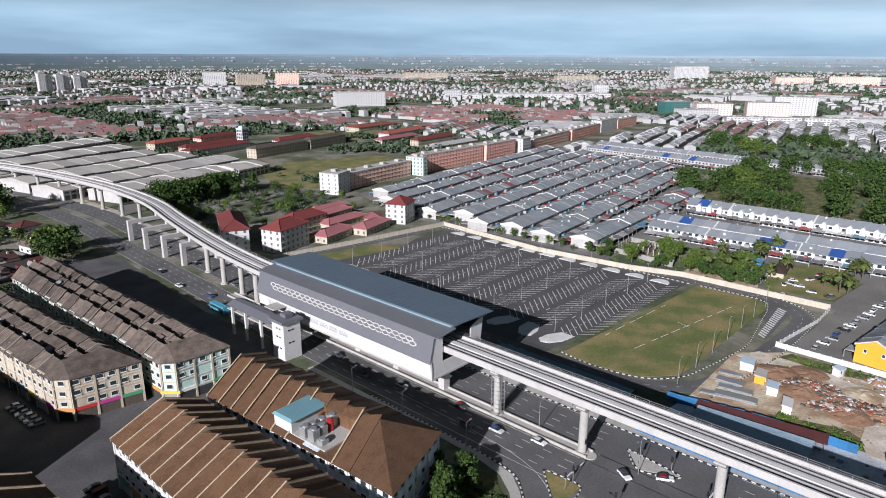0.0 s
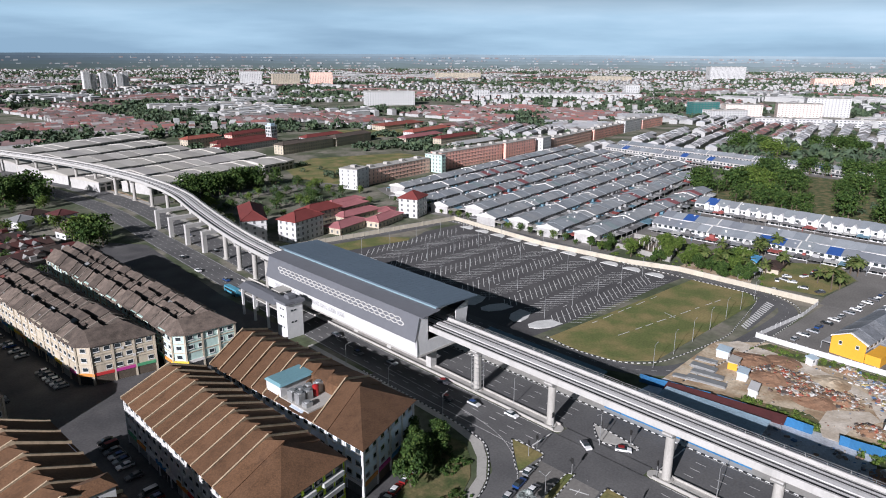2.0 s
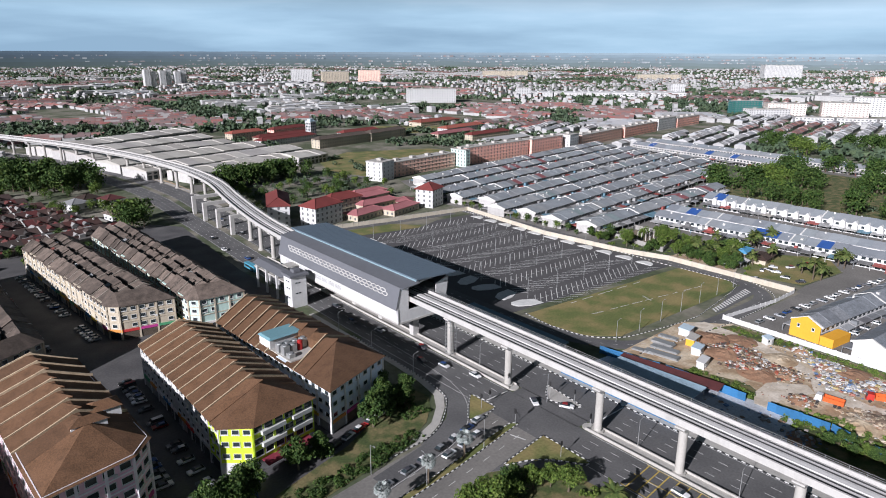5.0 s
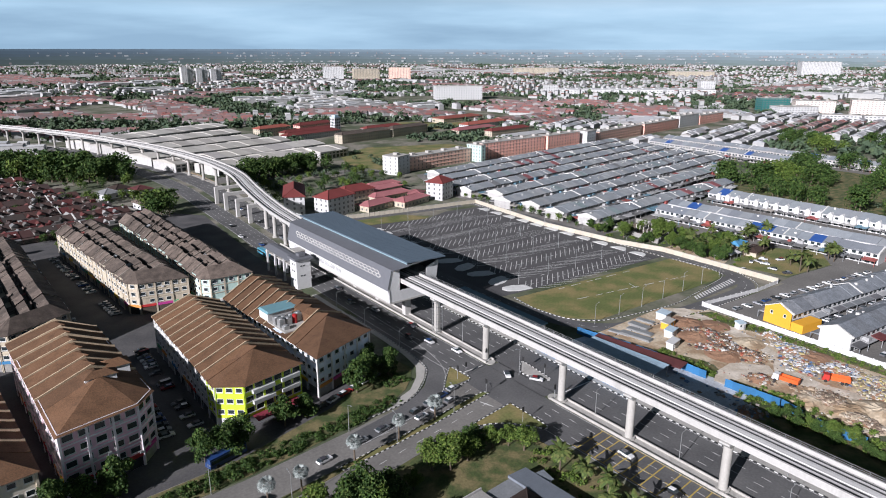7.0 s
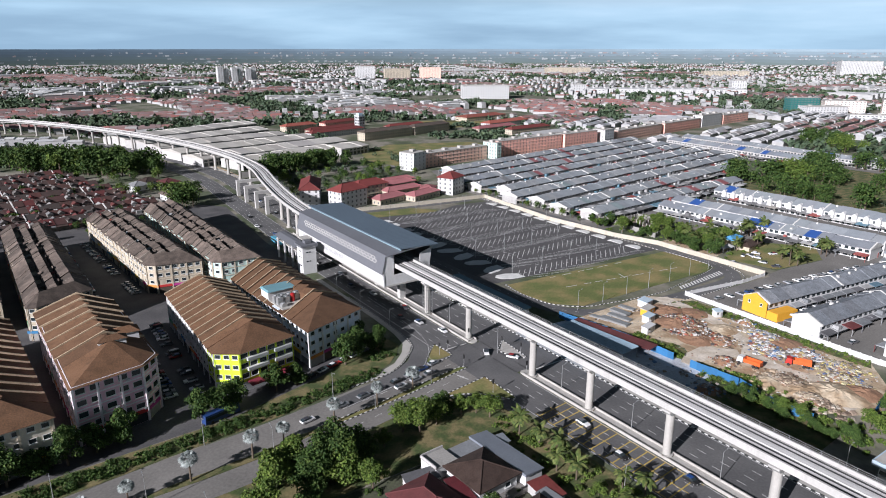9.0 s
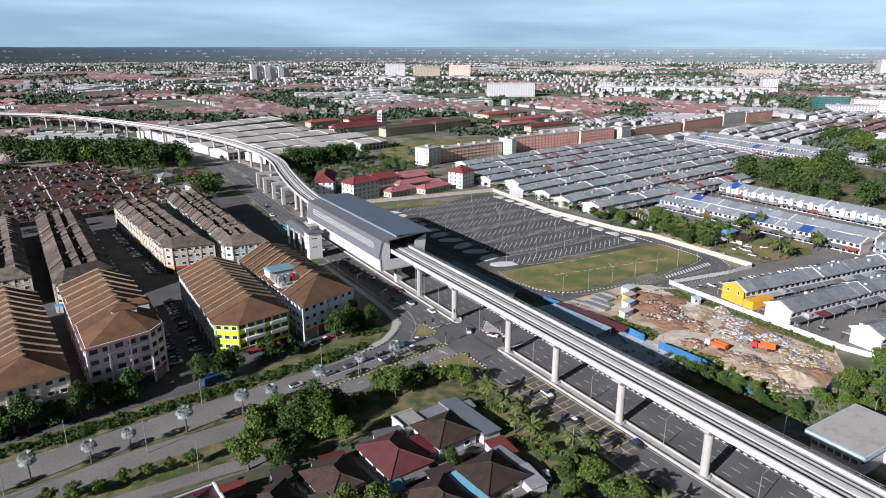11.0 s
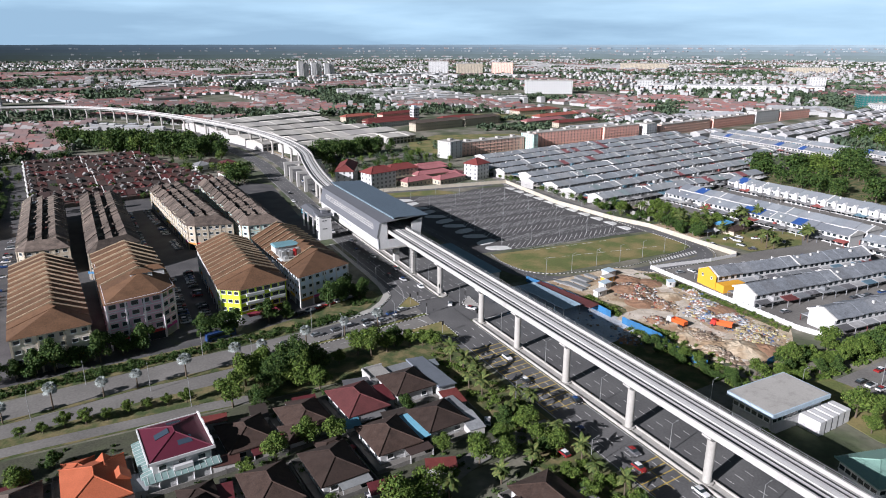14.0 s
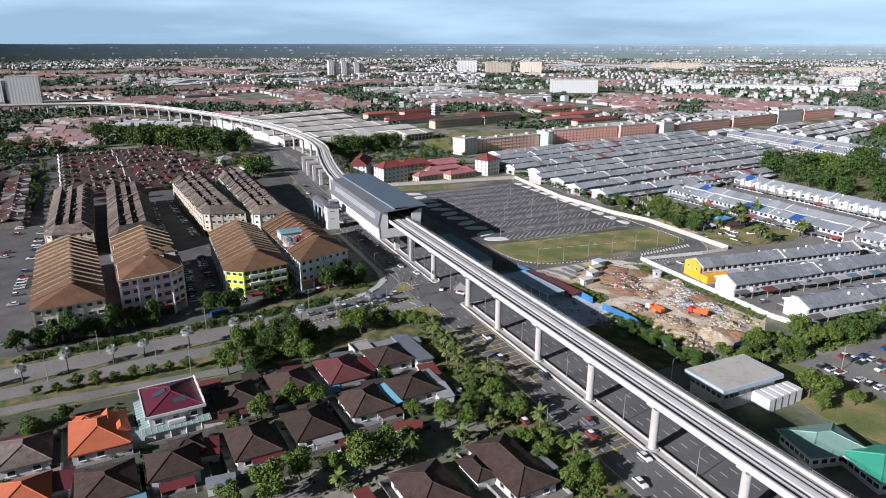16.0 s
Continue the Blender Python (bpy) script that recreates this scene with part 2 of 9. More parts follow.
# ---- building helpers ----
class Mesh:
    """Collects corners and faces of one part; each face carries a material slot."""

    def __init__(self):
        self.v, self.f, self.s = [], [], []

    def poly(self, pts, slot=0):
        k = len(self.v)
        self.v += [tuple(p) for p in pts]
        self.f.append(tuple(range(k, k + len(pts))))
        self.s.append(slot)

    def hexa(self, a, b, slot=0):
        """Solid between two quads a (below) and b (above), each of four points, counter-clockwise from above."""
        k = len(self.v)
        self.v += [tuple(p) for p in a] + [tuple(p) for p in b]
        for q in ((3, 2, 1, 0), (4, 5, 6, 7), (0, 1, 5, 4), (1, 2, 6, 5), (2, 3, 7, 6), (3, 0, 4, 7)):
            self.f.append(tuple(k + i for i in q))
            self.s.append(slot)

    def box(self, x0, y0, z0, x1, y1, z1, slot=0):
        self.hexa([(x0, y0, z0), (x1, y0, z0), (x1, y1, z0), (x0, y1, z0)],
                  [(x0, y0, z1), (x1, y0, z1), (x1, y1, z1), (x0, y1, z1)], slot)

    def prism(self, pts, z0, z1, slot=0):
        """Upright prism over a plan outline (counter-clockwise)."""
        k, n = len(self.v), len(pts)
        self.v += [(p[0], p[1], z0) for p in pts] + [(p[0], p[1], z1) for p in pts]
        self.f.append(tuple(range(k + n, k + 2 * n)))
        self.f.append(tuple(range(k + n - 1, k - 1, -1)))
        self.s += [slot, slot]
        for i in range(n):
            j = (i + 1) % n
            self.f.append((k + i, k + j, k + n + j, k + n + i))
            self.s.append(slot)

    def tube(self, a, b, r0, r1, n=10, slot=0):
        a, b = Vector(a), Vector(b)
        d = (b - a).normalized()
        u = d.orthogonal().normalized()
        w = d.cross(u)
        k = len(self.v)
        for c, r in ((a, r0), (b, r1)):
            for i in range(n):
                t = 2 * math.pi * i / n
                self.v.append(tuple(c + u * (math.cos(t) * r) + w * (math.sin(t) * r)))
        for i in range(n):
            j = (i + 1) % n
            self.f.append((k + i, k + j, k + n + j, k + n + i))
            self.s.append(slot)
        self.f.append(tuple(range(k + n, k + 2 * n)))
        self.f.append(tuple(range(k + n - 1, k - 1, -1)))
        self.s += [slot, slot]

    def sweep(self, path, section, slot=0, closed=True):
        """Section of (sideways, up) points carried along a path of (point, sideways unit)."""
        k, n = len(self.v), len(section)
        for p, side in path:
            for sx, sz in section:
                self.v.append((p[0] + side[0] * sx, p[1] + side[1] * sx, p[2] + sz))
        for i in range(len(path) - 1):
            for j in range(n if closed else n - 1):
                a, b = k + i * n + j, k + i * n + (j + 1) % n
                self.f.append((a, a + n, b + n, b))
                self.s.append(slot)
        if closed:
            self.f.append(tuple(range(k, k + n)))
            self.f.append(tuple(range(k + len(path) * n - 1, k + (len(path) - 1) * n - 1, -1)))
            self.s += [slot, slot]

    def data(self, name, mats):
        me = bpy.data.meshes.new(name)
        me.from_pydata(self.v, [], self.f)
        for m in mats if isinstance(mats, (list, tuple)) else [mats]:
            me.materials.append(m)
        if any(self.s):
            me.polygons.foreach_set("material_index", self.s)
        me.update()
        return me


def part(name, mesh, mats, parent=None, label="", matrix=None):
    """One mesh object under a thing or a part."""
    ob = new(name, mesh.data(name, mats) if isinstance(mesh, Mesh) else mesh)
    if parent:
        ob.parent = parent
    if matrix is not None:
        ob.matrix_basis = matrix
    if label:
        ob["label"] = label
    return ob


def thing(name, label, category, group="", at=None):
    ob = tagged(new(name), label, category, group)
    if at is not None:
        ob.matrix_basis = at
    return ob


def flat(name, pts, z, material, label, category="ground", thick=0.05, kind="structure"):
    """A slab of ground over a plan outline, given in either turn."""
    area = sum(pts[i - 1][0] * pts[i][1] - pts[i][0] * pts[i - 1][1] for i in range(len(pts)))
    m = Mesh()
    m.prism(pts if area > 0 else pts[::-1], z - thick, z)
    return tagged(part(name, m, material), label, category, "", kind)


def spline(pts, step=5.0):
    """Points at about even steps along a smooth curve through pts, with their sideways units (to the right)."""
    out = []
    p = [Vector(q) for q in pts]
    for i in range(len(p) - 1):
        a, b, c, d = p[max(i - 1, 0)], p[i], p[i + 1], p[min(i + 2, len(p) - 1)]
        n = max(1, int((c - b).length / step))
        for k in range(n):
            t = k / n
            out.append(0.5 * ((2 * b) + (c - a) * t + (2 * a - 5 * b + 4 * c - d) * t * t + (3 * b - a - 3 * c + d) * t ** 3))
    out.append(p[-1])
    res = []
    for i, q in enumerate(out):
        d = out[min(i + 1, len(out) - 1)] - out[max(i - 1, 0)]
        res.append((q, Vector((d.y, -d.x, 0)).normalized()))
    return res


def ribbon(name, pts, left, right, z, material, label, step=6.0):
    """A road strip from left to right of a centre line."""
    path = spline([(x, y, 0) for x, y in pts], step)
    m = Mesh()
    m.sweep(path, [(left, z - 0.06), (left, z), (right, z), (right, z - 0.06)])
    return tagged(part(name, m, material), label, "road", "", "structure")


def dashes(m, path, offset, length, gap, width, z):
    """Broken line of thin painted slabs along a path of (point, side)."""
    d, on = 0.0, True
    for (p, s), (q, s2) in zip(path[:-1], path[1:]):
        seg = (q - p).length
        u = (q - p) / seg
        pos = -d
        while pos < seg:
            a = max(pos, 0)
            b = min(pos + length, seg)
            if b > a:
                A, B = p + u * a + s * offset, p + u * b + s * offset
                w = s * (width / 2)
                m.poly([(A - w)[:2] + (z,), (A + w)[:2] + (z,), (B + w)[:2] + (z,), (B - w)[:2] + (z,)][::-1])
            pos += length + gap
        d = seg - (pos - length - gap)
        if d >= length + gap:
            d = 0.0


def kerb(pts, z=0.0, closed=False, step=1.0):
    """Kerb of separate blocks, black and white by turns."""
    base = tagged(new("kerb"), "black and white painted concrete kerb along the road", "kerb", "", "structure")
    pw, pb = Mesh(), Mesh()
    pts = [Vector((x, y, 0)) for x, y in pts]
    if closed:
        pts.append(pts[0])
    path = [q for q, s in spline([tuple(p) for p in pts], 2.0)]
    i, carry, line = 0, 0.0, [path[0]]
    for a, b in zip(path[:-1], path[1:]):
        L = (b - a).length
        t = step - carry
        while t <= L:
            line.append(a + (b - a) * (t / L))
            t += step
        carry = L - (t - step)
    for k, (a, b) in enumerate(zip(line[:-1], line[1:])):
        d = (b - a).normalized()
        s = Vector((d.y, -d.x, 0)) * 0.16
        q = [a - s, a + s, b + s, b - s][::-1]
        lo = [(p.x, p.y, z) for p in q]
        hi = [(p.x, p.y, z + 0.2) for p in q]
        (pw if k % 2 else pb).hexa(lo[::-1], hi[::-1])
    part("white_blocks", pw, PAINT, base)
    part("black_blocks", pb, BLACK, base)
    return base


# ---- ground, roads and car park ----
def ground_material():
    m = mat("land", (0.075, 0.095, 0.045), 0.95, 0.45, 30, 3.0, 0.3, tint=(0.19, 0.175, 0.14), patch=True)
    return m


gm = Mesh()
gm.prism([(15100 * math.cos(a * math.pi / 48), 15100 * math.sin(a * math.pi / 48)) for a in range(96)], -1.0, -0.02)
tagged(part("ground", gm, ground_material()), "wide flat land with grass and bare earth", "ground", "", "structure")

MAIN = [(0, -460), (0, -200), (0, 0), (0, 120), (3, 200), (6, 260), (9, 330), (12, 400), (6, 480), (-8, 560), (-35, 650), (-80, 740), (-140, 810), (-230, 860), (-420, 900)]
ribbon("road", MAIN, -15.6, -2.2, 0.05, ASPHALT, "dark asphalt carriageway with lane lines beside the viaduct")
ribbon("road", MAIN, 2.2, 17.2, 0.05, ASPHALT, "wide dark asphalt carriageway with broken lane lines")
ribbon("road", MAIN, 17.6, 20.6, 0.10, CONC, "pale concrete footway along the carriageway")
flat("road", [(-2.4, 5), (2.4, 5), (2.4, 31), (-2.4, 31)], 0.05, ASPHALT, "asphalt of the crossing under the viaduct", "road")
UPPER = [(-330, -4), (-250, 2), (-190, 6), (-155, 8.4), (-130, 10.8), (-109, 13.3), (-92, 14.3), (-57, 18.5), (-40, 20.4), (-14, 24.5)]
LOWER = [(-330, -18), (-250, -11), (-190, -6.5), (-153, -4.2), (-121, 0.2), (-105, 0.6), (-91, 1.4), (-70, 4.4), (-49, 8), (-36, 10), (-14, 13.4)]
ribbon("road", UPPER, -6.0, 6.0, 0.04, ASPHALT_OLD, "worn grey asphalt side road towards the crossing")
ribbon("road", LOWER, -4.2, 4.2, 0.045, ASPHALT_OLD, "worn grey asphalt side road away from the crossing")
SLIP = [(-60, 19.5), (-44, 22.4), (-34, 25), (-25, 31), (-18.6, 40), (-15.8, 50), (-14.8, 60), (-14.2, 74), (-13.8, 95)]
ribbon("road", SLIP, -3.2, 3.6, 0.06, ASPHALT, "asphalt slip lane bending round the planted corner", 3)
flat("road", [(-15.4, -16), (-15.4, 47), (-19, 42), (-28, 32.4), (-42, 26.6), (-46, 6.6), (-36.7, 6.2), (-27, 1.5), (-20.5, -8), (-20, -16)], 0.03, ASPHALT, "asphalt mouth of the side road", "road")
flat("road", [(-330, 24), (-170, 22), (-160, 25), (-88, 30), (-56, 34), (-40, 40), (-30, 54), (-28, 128), (-38, 132), (-36, 52), (-56, 43), (-64, 44), (-66, 134), (-40, 134), (-40, 142), (-106, 146),
               (-110, 262), (-40, 280), (-40, 292), (-172, 272), (-190, 300), (-230, 300), (-230, 24)], 0.012, ASPHALT_SHOP, "dark asphalt parking streets between the shop blocks", "road")
flat("road", [(-238, 27), (-170, 24), (-160, 26.5), (-90, 31.5), (-56, 36), (-42, 42), (-33, 56), (-30, 130), (-17.5, 142), (-17.5, 205), (-20, 286), (-180, 284), (-200, 340), (-238, 340)], 0.03, ASPHALT_SHOP, "dark asphalt of the shopping streets and parking lanes", "road")
flat("road", [(-17.5, 200), (-20, 284), (-44, 284), (-48, 312), (-24, 318), (-10, 300)], 0.016, ASPHALT_SHOP, "dark asphalt beside the main road under the trees", "road")
flat("yard", [(22, 392), (34, 400), (33, 450), (24, 512), (4, 590), (-10, 590), (4, 520), (14, 450)], 0.03, SOIL, "bare orange earth of the works under the viaduct", "yard", 0.03)
flat("pavement", [(-45, 27.4), (-38, 28.2), (-31.6, 31.3), (-24.6, 37.3), (-20.2, 43), (-18.6, 53), (-18, 70), (-17.8, 128), (-19.9, 128), (-20, 70), (-20.6, 55), (-22.3, 45.4), (-26.4, 39.2), (-32.8, 33.4), (-45, 28.8)], 0.11, CONC, "grey footpath and drain beside the slip lane", "pavement")

# median strip that carries the viaduct
for y0, y1 in ((-460, 3.0), (33.0, 210)):
    m = Mesh()
    yy = y1 if y0 < 0 else y0
    s = -1 if y0 < 0 else 1
    nose = [(1.9 * math.cos(a), yy - s * 1.9 * math.sin(a)) for a in [math.pi * k / 10 for k in range(11)]]
    other = y0 if y0 < 0 else y1
    m.prism(nose + [(-1.9, other), (1.9, other)] if s < 0 else nose[::-1] + [(1.9, other), (-1.9, other)], 0.0, 0.28)
    for x in (-1.95, 1.6):
        m.box(x, min(other, yy), 0.28, x + 0.35, max(other, yy) - 0.2, 0.85)
    tagged(part("median", m, CONC), "pale concrete median strip with low barrier walls", "median", "", "structure")

# lane lines
marks = Mesh()
mp = spline([(x, y, 0) for x, y in MAIN], 4.0)
near = [q for q in mp if q[0].y < 2]
far = [q for q in mp if 34 < q[0].y < 500]
for seg in (near, far):
    for o in (-12.2, -8.9, -5.6, 5.8, 9.2, 12.6):
        dashes(marks, seg, o, 2.6, 4.2, 0.16, 0.075)
    for o in (-15.2, -2.6, 2.7, 16.8):
        dashes(marks, seg, o, 50, 0.0, 0.14, 0.075)
for line, offs in ((UPPER, (-1.8, 1.8)), (LOWER, (0.0,))):
    for o in offs:
        dashes(marks, [q for q in spline([(x, y, 0) for x, y in line], 4) if q[0].x > -64], o, 2.6, 4.2, 0.14, 0.075)
dashes(marks, spline([(x, y, 0) for x, y in SLIP], 2), 3.2, 40, 0, 0.14, 0.085)
# stop line at the crossing and hatched nose of the turning island
for a, b in (((2.8, 3.2), (16.6, 3.2)), ((-15.2, 32.5), (-2.8, 32.5)), ((-20.0, 14.6), (-18.6, 10.0))):
    A, B = Vector(a), Vector(b)
    n = Vector((-(B - A).y, (B - A).x)).normalized() * 0.2
    marks.poly([(*(A - n), 0.08), (*(B - n), 0.08), (*(B + n), 0.08), (*(A + n), 0.08)])
tagged(part("road_marking", marks, PAINT), "white painted lane lines and stop lines on asphalt", "road marking", "", "structure")
box_marks = Mesh()
for y0, n in ((-18.5, 8), (-43.5, 8), (-96, 4)):
    for k in range(n):
        y = y0 - k * 2.9
        box_marks.hexa([(-14.4, y - 1.0, 0.055), (-14.4, y - 1.34, 0.055), (-2.6, y - 0.24, 0.055), (-2.6, y + 0.1, 0.055)][::-1],
                       [(-14.4, y - 1.0, 0.08), (-14.4, y - 1.34, 0.08), (-2.6, y - 0.24, 0.08), (-2.6, y + 0.1, 0.08)][::-1])
    for x in (-14.6, -8.7, -2.9):
        box_marks.box(x, y0 - n * 2.9, 0.055, x + 0.2, y0 + 0.6, 0.078)
tagged(part("road_marking", box_marks, YELLOW), "yellow painted box junction lines", "road marking", "", "structure")

# traffic islands
ISL = (("grass", [(-13.2, 38.5), (-23.5, 27.6), (-13.0, 27.8)]), ("grass", [(-14, 17.0), (-15.5, 18.7), (-35, 15.8), (-47, 13.6), (-70, 10.8), (-70, 9.0), (-47, 11.6), (-35, 13.4)]),
       ("pave", [(9.6, 27.2), (3.0, 20.6), (7.4, 11.4)]), ("grass", [(-13.2, 8.4), (-13.6, -8.2), (-17, -5), (-21, 0), (-26, 3.4), (-31.5, 5.6), (-22, 7.2)]))
for kind, pts in ISL:
    flat("traffic_island", pts, 0.16, GRASS if kind == "grass" else CONC, "kerbed traffic island at the crossing", "traffic island", 0.14)
    kerb(pts, 0.04, True, 0.9)
kerb([(17.4, y) for y in range(-200, 210, 15)], 0.05, False, 1.1)
kerb([(-57, 26.2), (-45, 27.1), (-38, 27.9), (-31.4, 31), (-24.4, 37), (-20, 42.8), (-18.4, 53), (-17.8, 70), (-17.5, 100)], 0.05, False, 0.9)

# park and ride car park
flat("car_park", [(42.5, 78), (48, 77), (150, 70.5), (148.5, 214), (120, 216), (100, 208), (60, 216), (42, 216)], 0.05, ASPHALT_CP, "new dark asphalt car park with empty bays", "car park")
cp = Mesh()
ROWS = [81 + 12.4 * k for k in range(11)]


def bay_line(m, x, y, a, half, w=0.15):
    """Painted bay line through (x, y) at a degrees from the row."""
    d = Vector((math.cos(radians(a)), math.sin(radians(a))))
    n = Vector((-d.y, d.x)) * w
    p, q = Vector((x, y)) - d * half, Vector((x, y)) + d * half
    m.poly([(*(p - n), 0.085), (*(q - n), 0.085), (*(q + n), 0.085), (*(p + n), 0.085)])


# slanted bays, the slant turning from row to row, with a tick where two bays meet head to head
for k, y in enumerate(ROWS):
    x0 = 63 if k < 9 else 68
    for i in range(int((140 - x0) / 3.5)):
        x = x0 + i * 3.5
        bay_line(cp, x, y, -45 if k % 2 else 44, 6.1)
        bay_line(cp, x + 1.0, y, 0, 0.8, 0.12)
for i in range(22):
    bay_line(cp, 68 + i * 3.5, 74.2, -45, 2.9)
for k, y in enumerate(ROWS[:-1]):
    for x in (80, 122):
        bay_line(cp, x, y + 6.2, 0, 1.3, 0.2)
tagged(part("road_marking", cp, PAINT), "white painted slanted parking bay lines on asphalt", "road marking", "", "structure")
for k, y in enumerate(ROWS):
    for side in (-1, 1):
        x = 143.0 if side > 0 else 59.5
        isl = thing("parking_island", "white kerbed island at the end of a bay row", "island", "islands of the car park", pose(x, y, 0))
        m = Mesh()
        if side > 0:
            o = [(5.4 * math.sin(a) - 0.6, -4.6 * math.cos(a)) for a in [math.pi * i / 12 for i in range(13)]]
        else:
            o = [(3.8, -4.4), (3.8, 1.2), (-1.5, 4.2), (-6.6, 4.6), (-8.6, 2.4), (-7.6, -0.6), (-3.0, -3.4)] if k % 2 == 0 else [(3.8, -1.2), (3.8, 4.4), (-3.0, 3.8), (-7.4, 1.0), (-8.4, -2.0), (-6.4, -4.2), (-1.5, -3.8)]
        m.prism(o, 0.0, 0.22)
        part("kerb_ring", m, PAINT, isl)
        m = Mesh()
        cx, cy = sum(q[0] for q in o) / len(o), sum(q[1] for q in o) / len(o)
        m.prism([(cx + (px - cx) * 0.86, cy + (py - cy) * 0.86) for px, py in o], 0.22, 0.27)
        part("paving", m, PAINT, isl)
flat("lawn", [(49.5, 72.5), (150.5, 66), (151.5, 39.5), (143, 33.5), (60, 35), (50, 44), (47.5, 60)], 0.10, GRASS, "dry yellowish grass field beside the car park", "lawn", 0.1)
flat("lawn", [(60, 216), (100, 208.5), (104, 212), (92, 226), (46, 232), (44, 222)], 0.10, GRASS, "grass patch at the far side of the car park", "lawn", 0.1)
field = Mesh()
for x0, y0, x1, y1 in ((69, 55.5, 134, 45), (101, 49, 103.5, 56), (72, 69, 120, 66)):
    a, b = Vector((x0, y0)), Vector((x1, y1))
    d = (b - a).normalized()
    k = 0.0
    while k < (b - a).length - 3:
        run = random.uniform(2, 7)
        p, q, w = a + d * k, a + d * min(k + run, (b - a).length), Vector((-d.y, d.x)) * 0.16
        field.poly([(*(p - w), 0.115), (*(q - w), 0.115), (*(q + w), 0.115), (*(p + w), 0.115)])
        k += run + random.uniform(0.5, 5)
tagged(part("field_marking", field, PAINT), "worn white pitch lines on the dry grass", "field marking", "", "structure")
LOOP = [(150, 224), (154, 180), (154, 120), (154.2, 60), (154, 38), (149, 26), (140, 19.5), (125, 18.5), (95, 20), (66, 24), (54, 30), (46, 42), (43, 60), (41, 90), (40, 160), (40, 215), (46, 236), (90, 230), (140, 224)]
ribbon("road", LOOP, -3.6, 3.6, 0.055, ASPHALT, "asphalt ring road round the car park", 3)
lp = Mesh()
dashes(lp, spline([(x, y, 0) for x, y in LOOP], 3), 0, 2.0, 3.0, 0.14, 0.075)
for k in range(16):
    lp.poly([(110 + k * 2.2, 24.6 + k * 0.13, 0.1), (111.2 + k * 2.2, 24.6 + k * 0.13, 0.1), (113.4 + k * 2.2, 27.4 + k * 0.2, 0.1), (112.2 + k * 2.2, 27.4 + k * 0.2, 0.1)])
tagged(part("road_marking", lp, PAINT), "white lane dashes and hatching on the ring road", "road marking", "", "structure")
flat("road", [(108, 23.5), (150, 25), (151, 34), (143, 34), (128, 30)], 0.05, ASPHALT, "asphalt bend of the ring road", "road")
kerb([(48.8, 74), (47, 60), (49.5, 44), (58, 34.6), (70, 31.0), (96, 27), (112, 28.5), (128, 31), (144, 33.8), (151, 40), (151, 66)], 0.05, False, 1.0)
kerb([(149, 226), (150.5, 120), (150.5, 70)], 0.05, False, 1.2)
kerb([(52, 21.5), (66, 19.6), (95, 15.8), (125, 14.4), (142, 15.4), (152, 22), (158, 34)], 0.05, False, 1.0)

# boundary walls
def wall_line(pts, h, t, material, label, cap=True, name="boundary_wall"):
    ob = tagged(new(name), label, "wall", "", "structure")
    m, c, q = Mesh(), Mesh(), Mesh()
    for a, b in zip(pts[:-1], pts[1:]):
        a, b = Vector(a), Vector(b)
        L = (b - a).length
        d = (b - a) / L
        n = Vector((-d.y, d.x)) * (t / 2)
        def quad(f, g, w, z):
            P, Q = a + d * f, a + d * g
            k = n * w
            return [(*(P - k), z), (*(Q - k), z), (*(Q + k), z), (*(P + k), z)]
        m.hexa(quad(0, L, 1, 0), quad(0, L, 1, h))
        if cap:
            c.hexa(quad(0, L, 1.8, h), quad(0, L, 1.8, h + 0.12))
        k = 0.0
        while k < L:
            q.hexa(quad(k, k + 0.4, 2.2, 0), quad(k, k + 0.4, 2.2, h + 0.2))
            k += 3.5
    part("panel_run", m, material, ob)
    if cap:
        part("coping", c, CONC, ob)
    part("posts", q, material, ob)
    return ob


TANW = mat("tan_wall", (0.50, 0.455, 0.365), 0.85, 0.12, 6, 0.6, 0.06, stain=0.2)
wall_line([(158, 14), (158.2, 76), (151, 100), (146, 150), (152.5, 224), (94, 231.5), (42, 240)], 2.4, 0.22, TANW, "cream rendered boundary wall round the car park")
wall_line([(105, 19), (103.6, -36), (103.2, -60), (107.5, -76)], 2.0, 0.12, WHITE, "white metal sheet fence round the rubbish yard", False, "site_fence")
wall_line([(105, 19), (140, 14), (158, 14)], 1.6, 0.12, WHITE, "white fence beside the ring road", False, "site_fence")

# ---- viaduct ----
DECK = [(0, -460, 0), (0, -230, 0), (0, -60, 0), (0, 60, 0), (0.5, 150, 0), (3, 200, 0), (8, 240, 0), (17, 290, 0), (26, 335, 0), (29.5, 380, 0), (28, 430, 0), (19, 500, 0), (3, 570, 0), (-18, 640, 0), (-46, 715, 0), (-92, 815, 0), (-130, 868, 0), (-170, 902, 0), (-230, 922, 0), (-420, 935, 0), (-700, 940, 0)]
DZ = 14.3
dpath = [(Vector((p.x, p.y, DZ)), s) for p, s in spline(DECK, 4.0)]
via = tagged(new("viaduct"), "pale concrete light rail viaduct on round piers", "viaduct")
m = Mesh()
m.sweep(dpath, [(-1.9, 0), (-2.5, 1.5), (-4.9, 2.1), (-4.9, 2.4), (4.9, 2.4), (4.9, 2.1), (2.5, 1.5), (1.9, 0)])
part("box_girder", m, CONC_W, via)
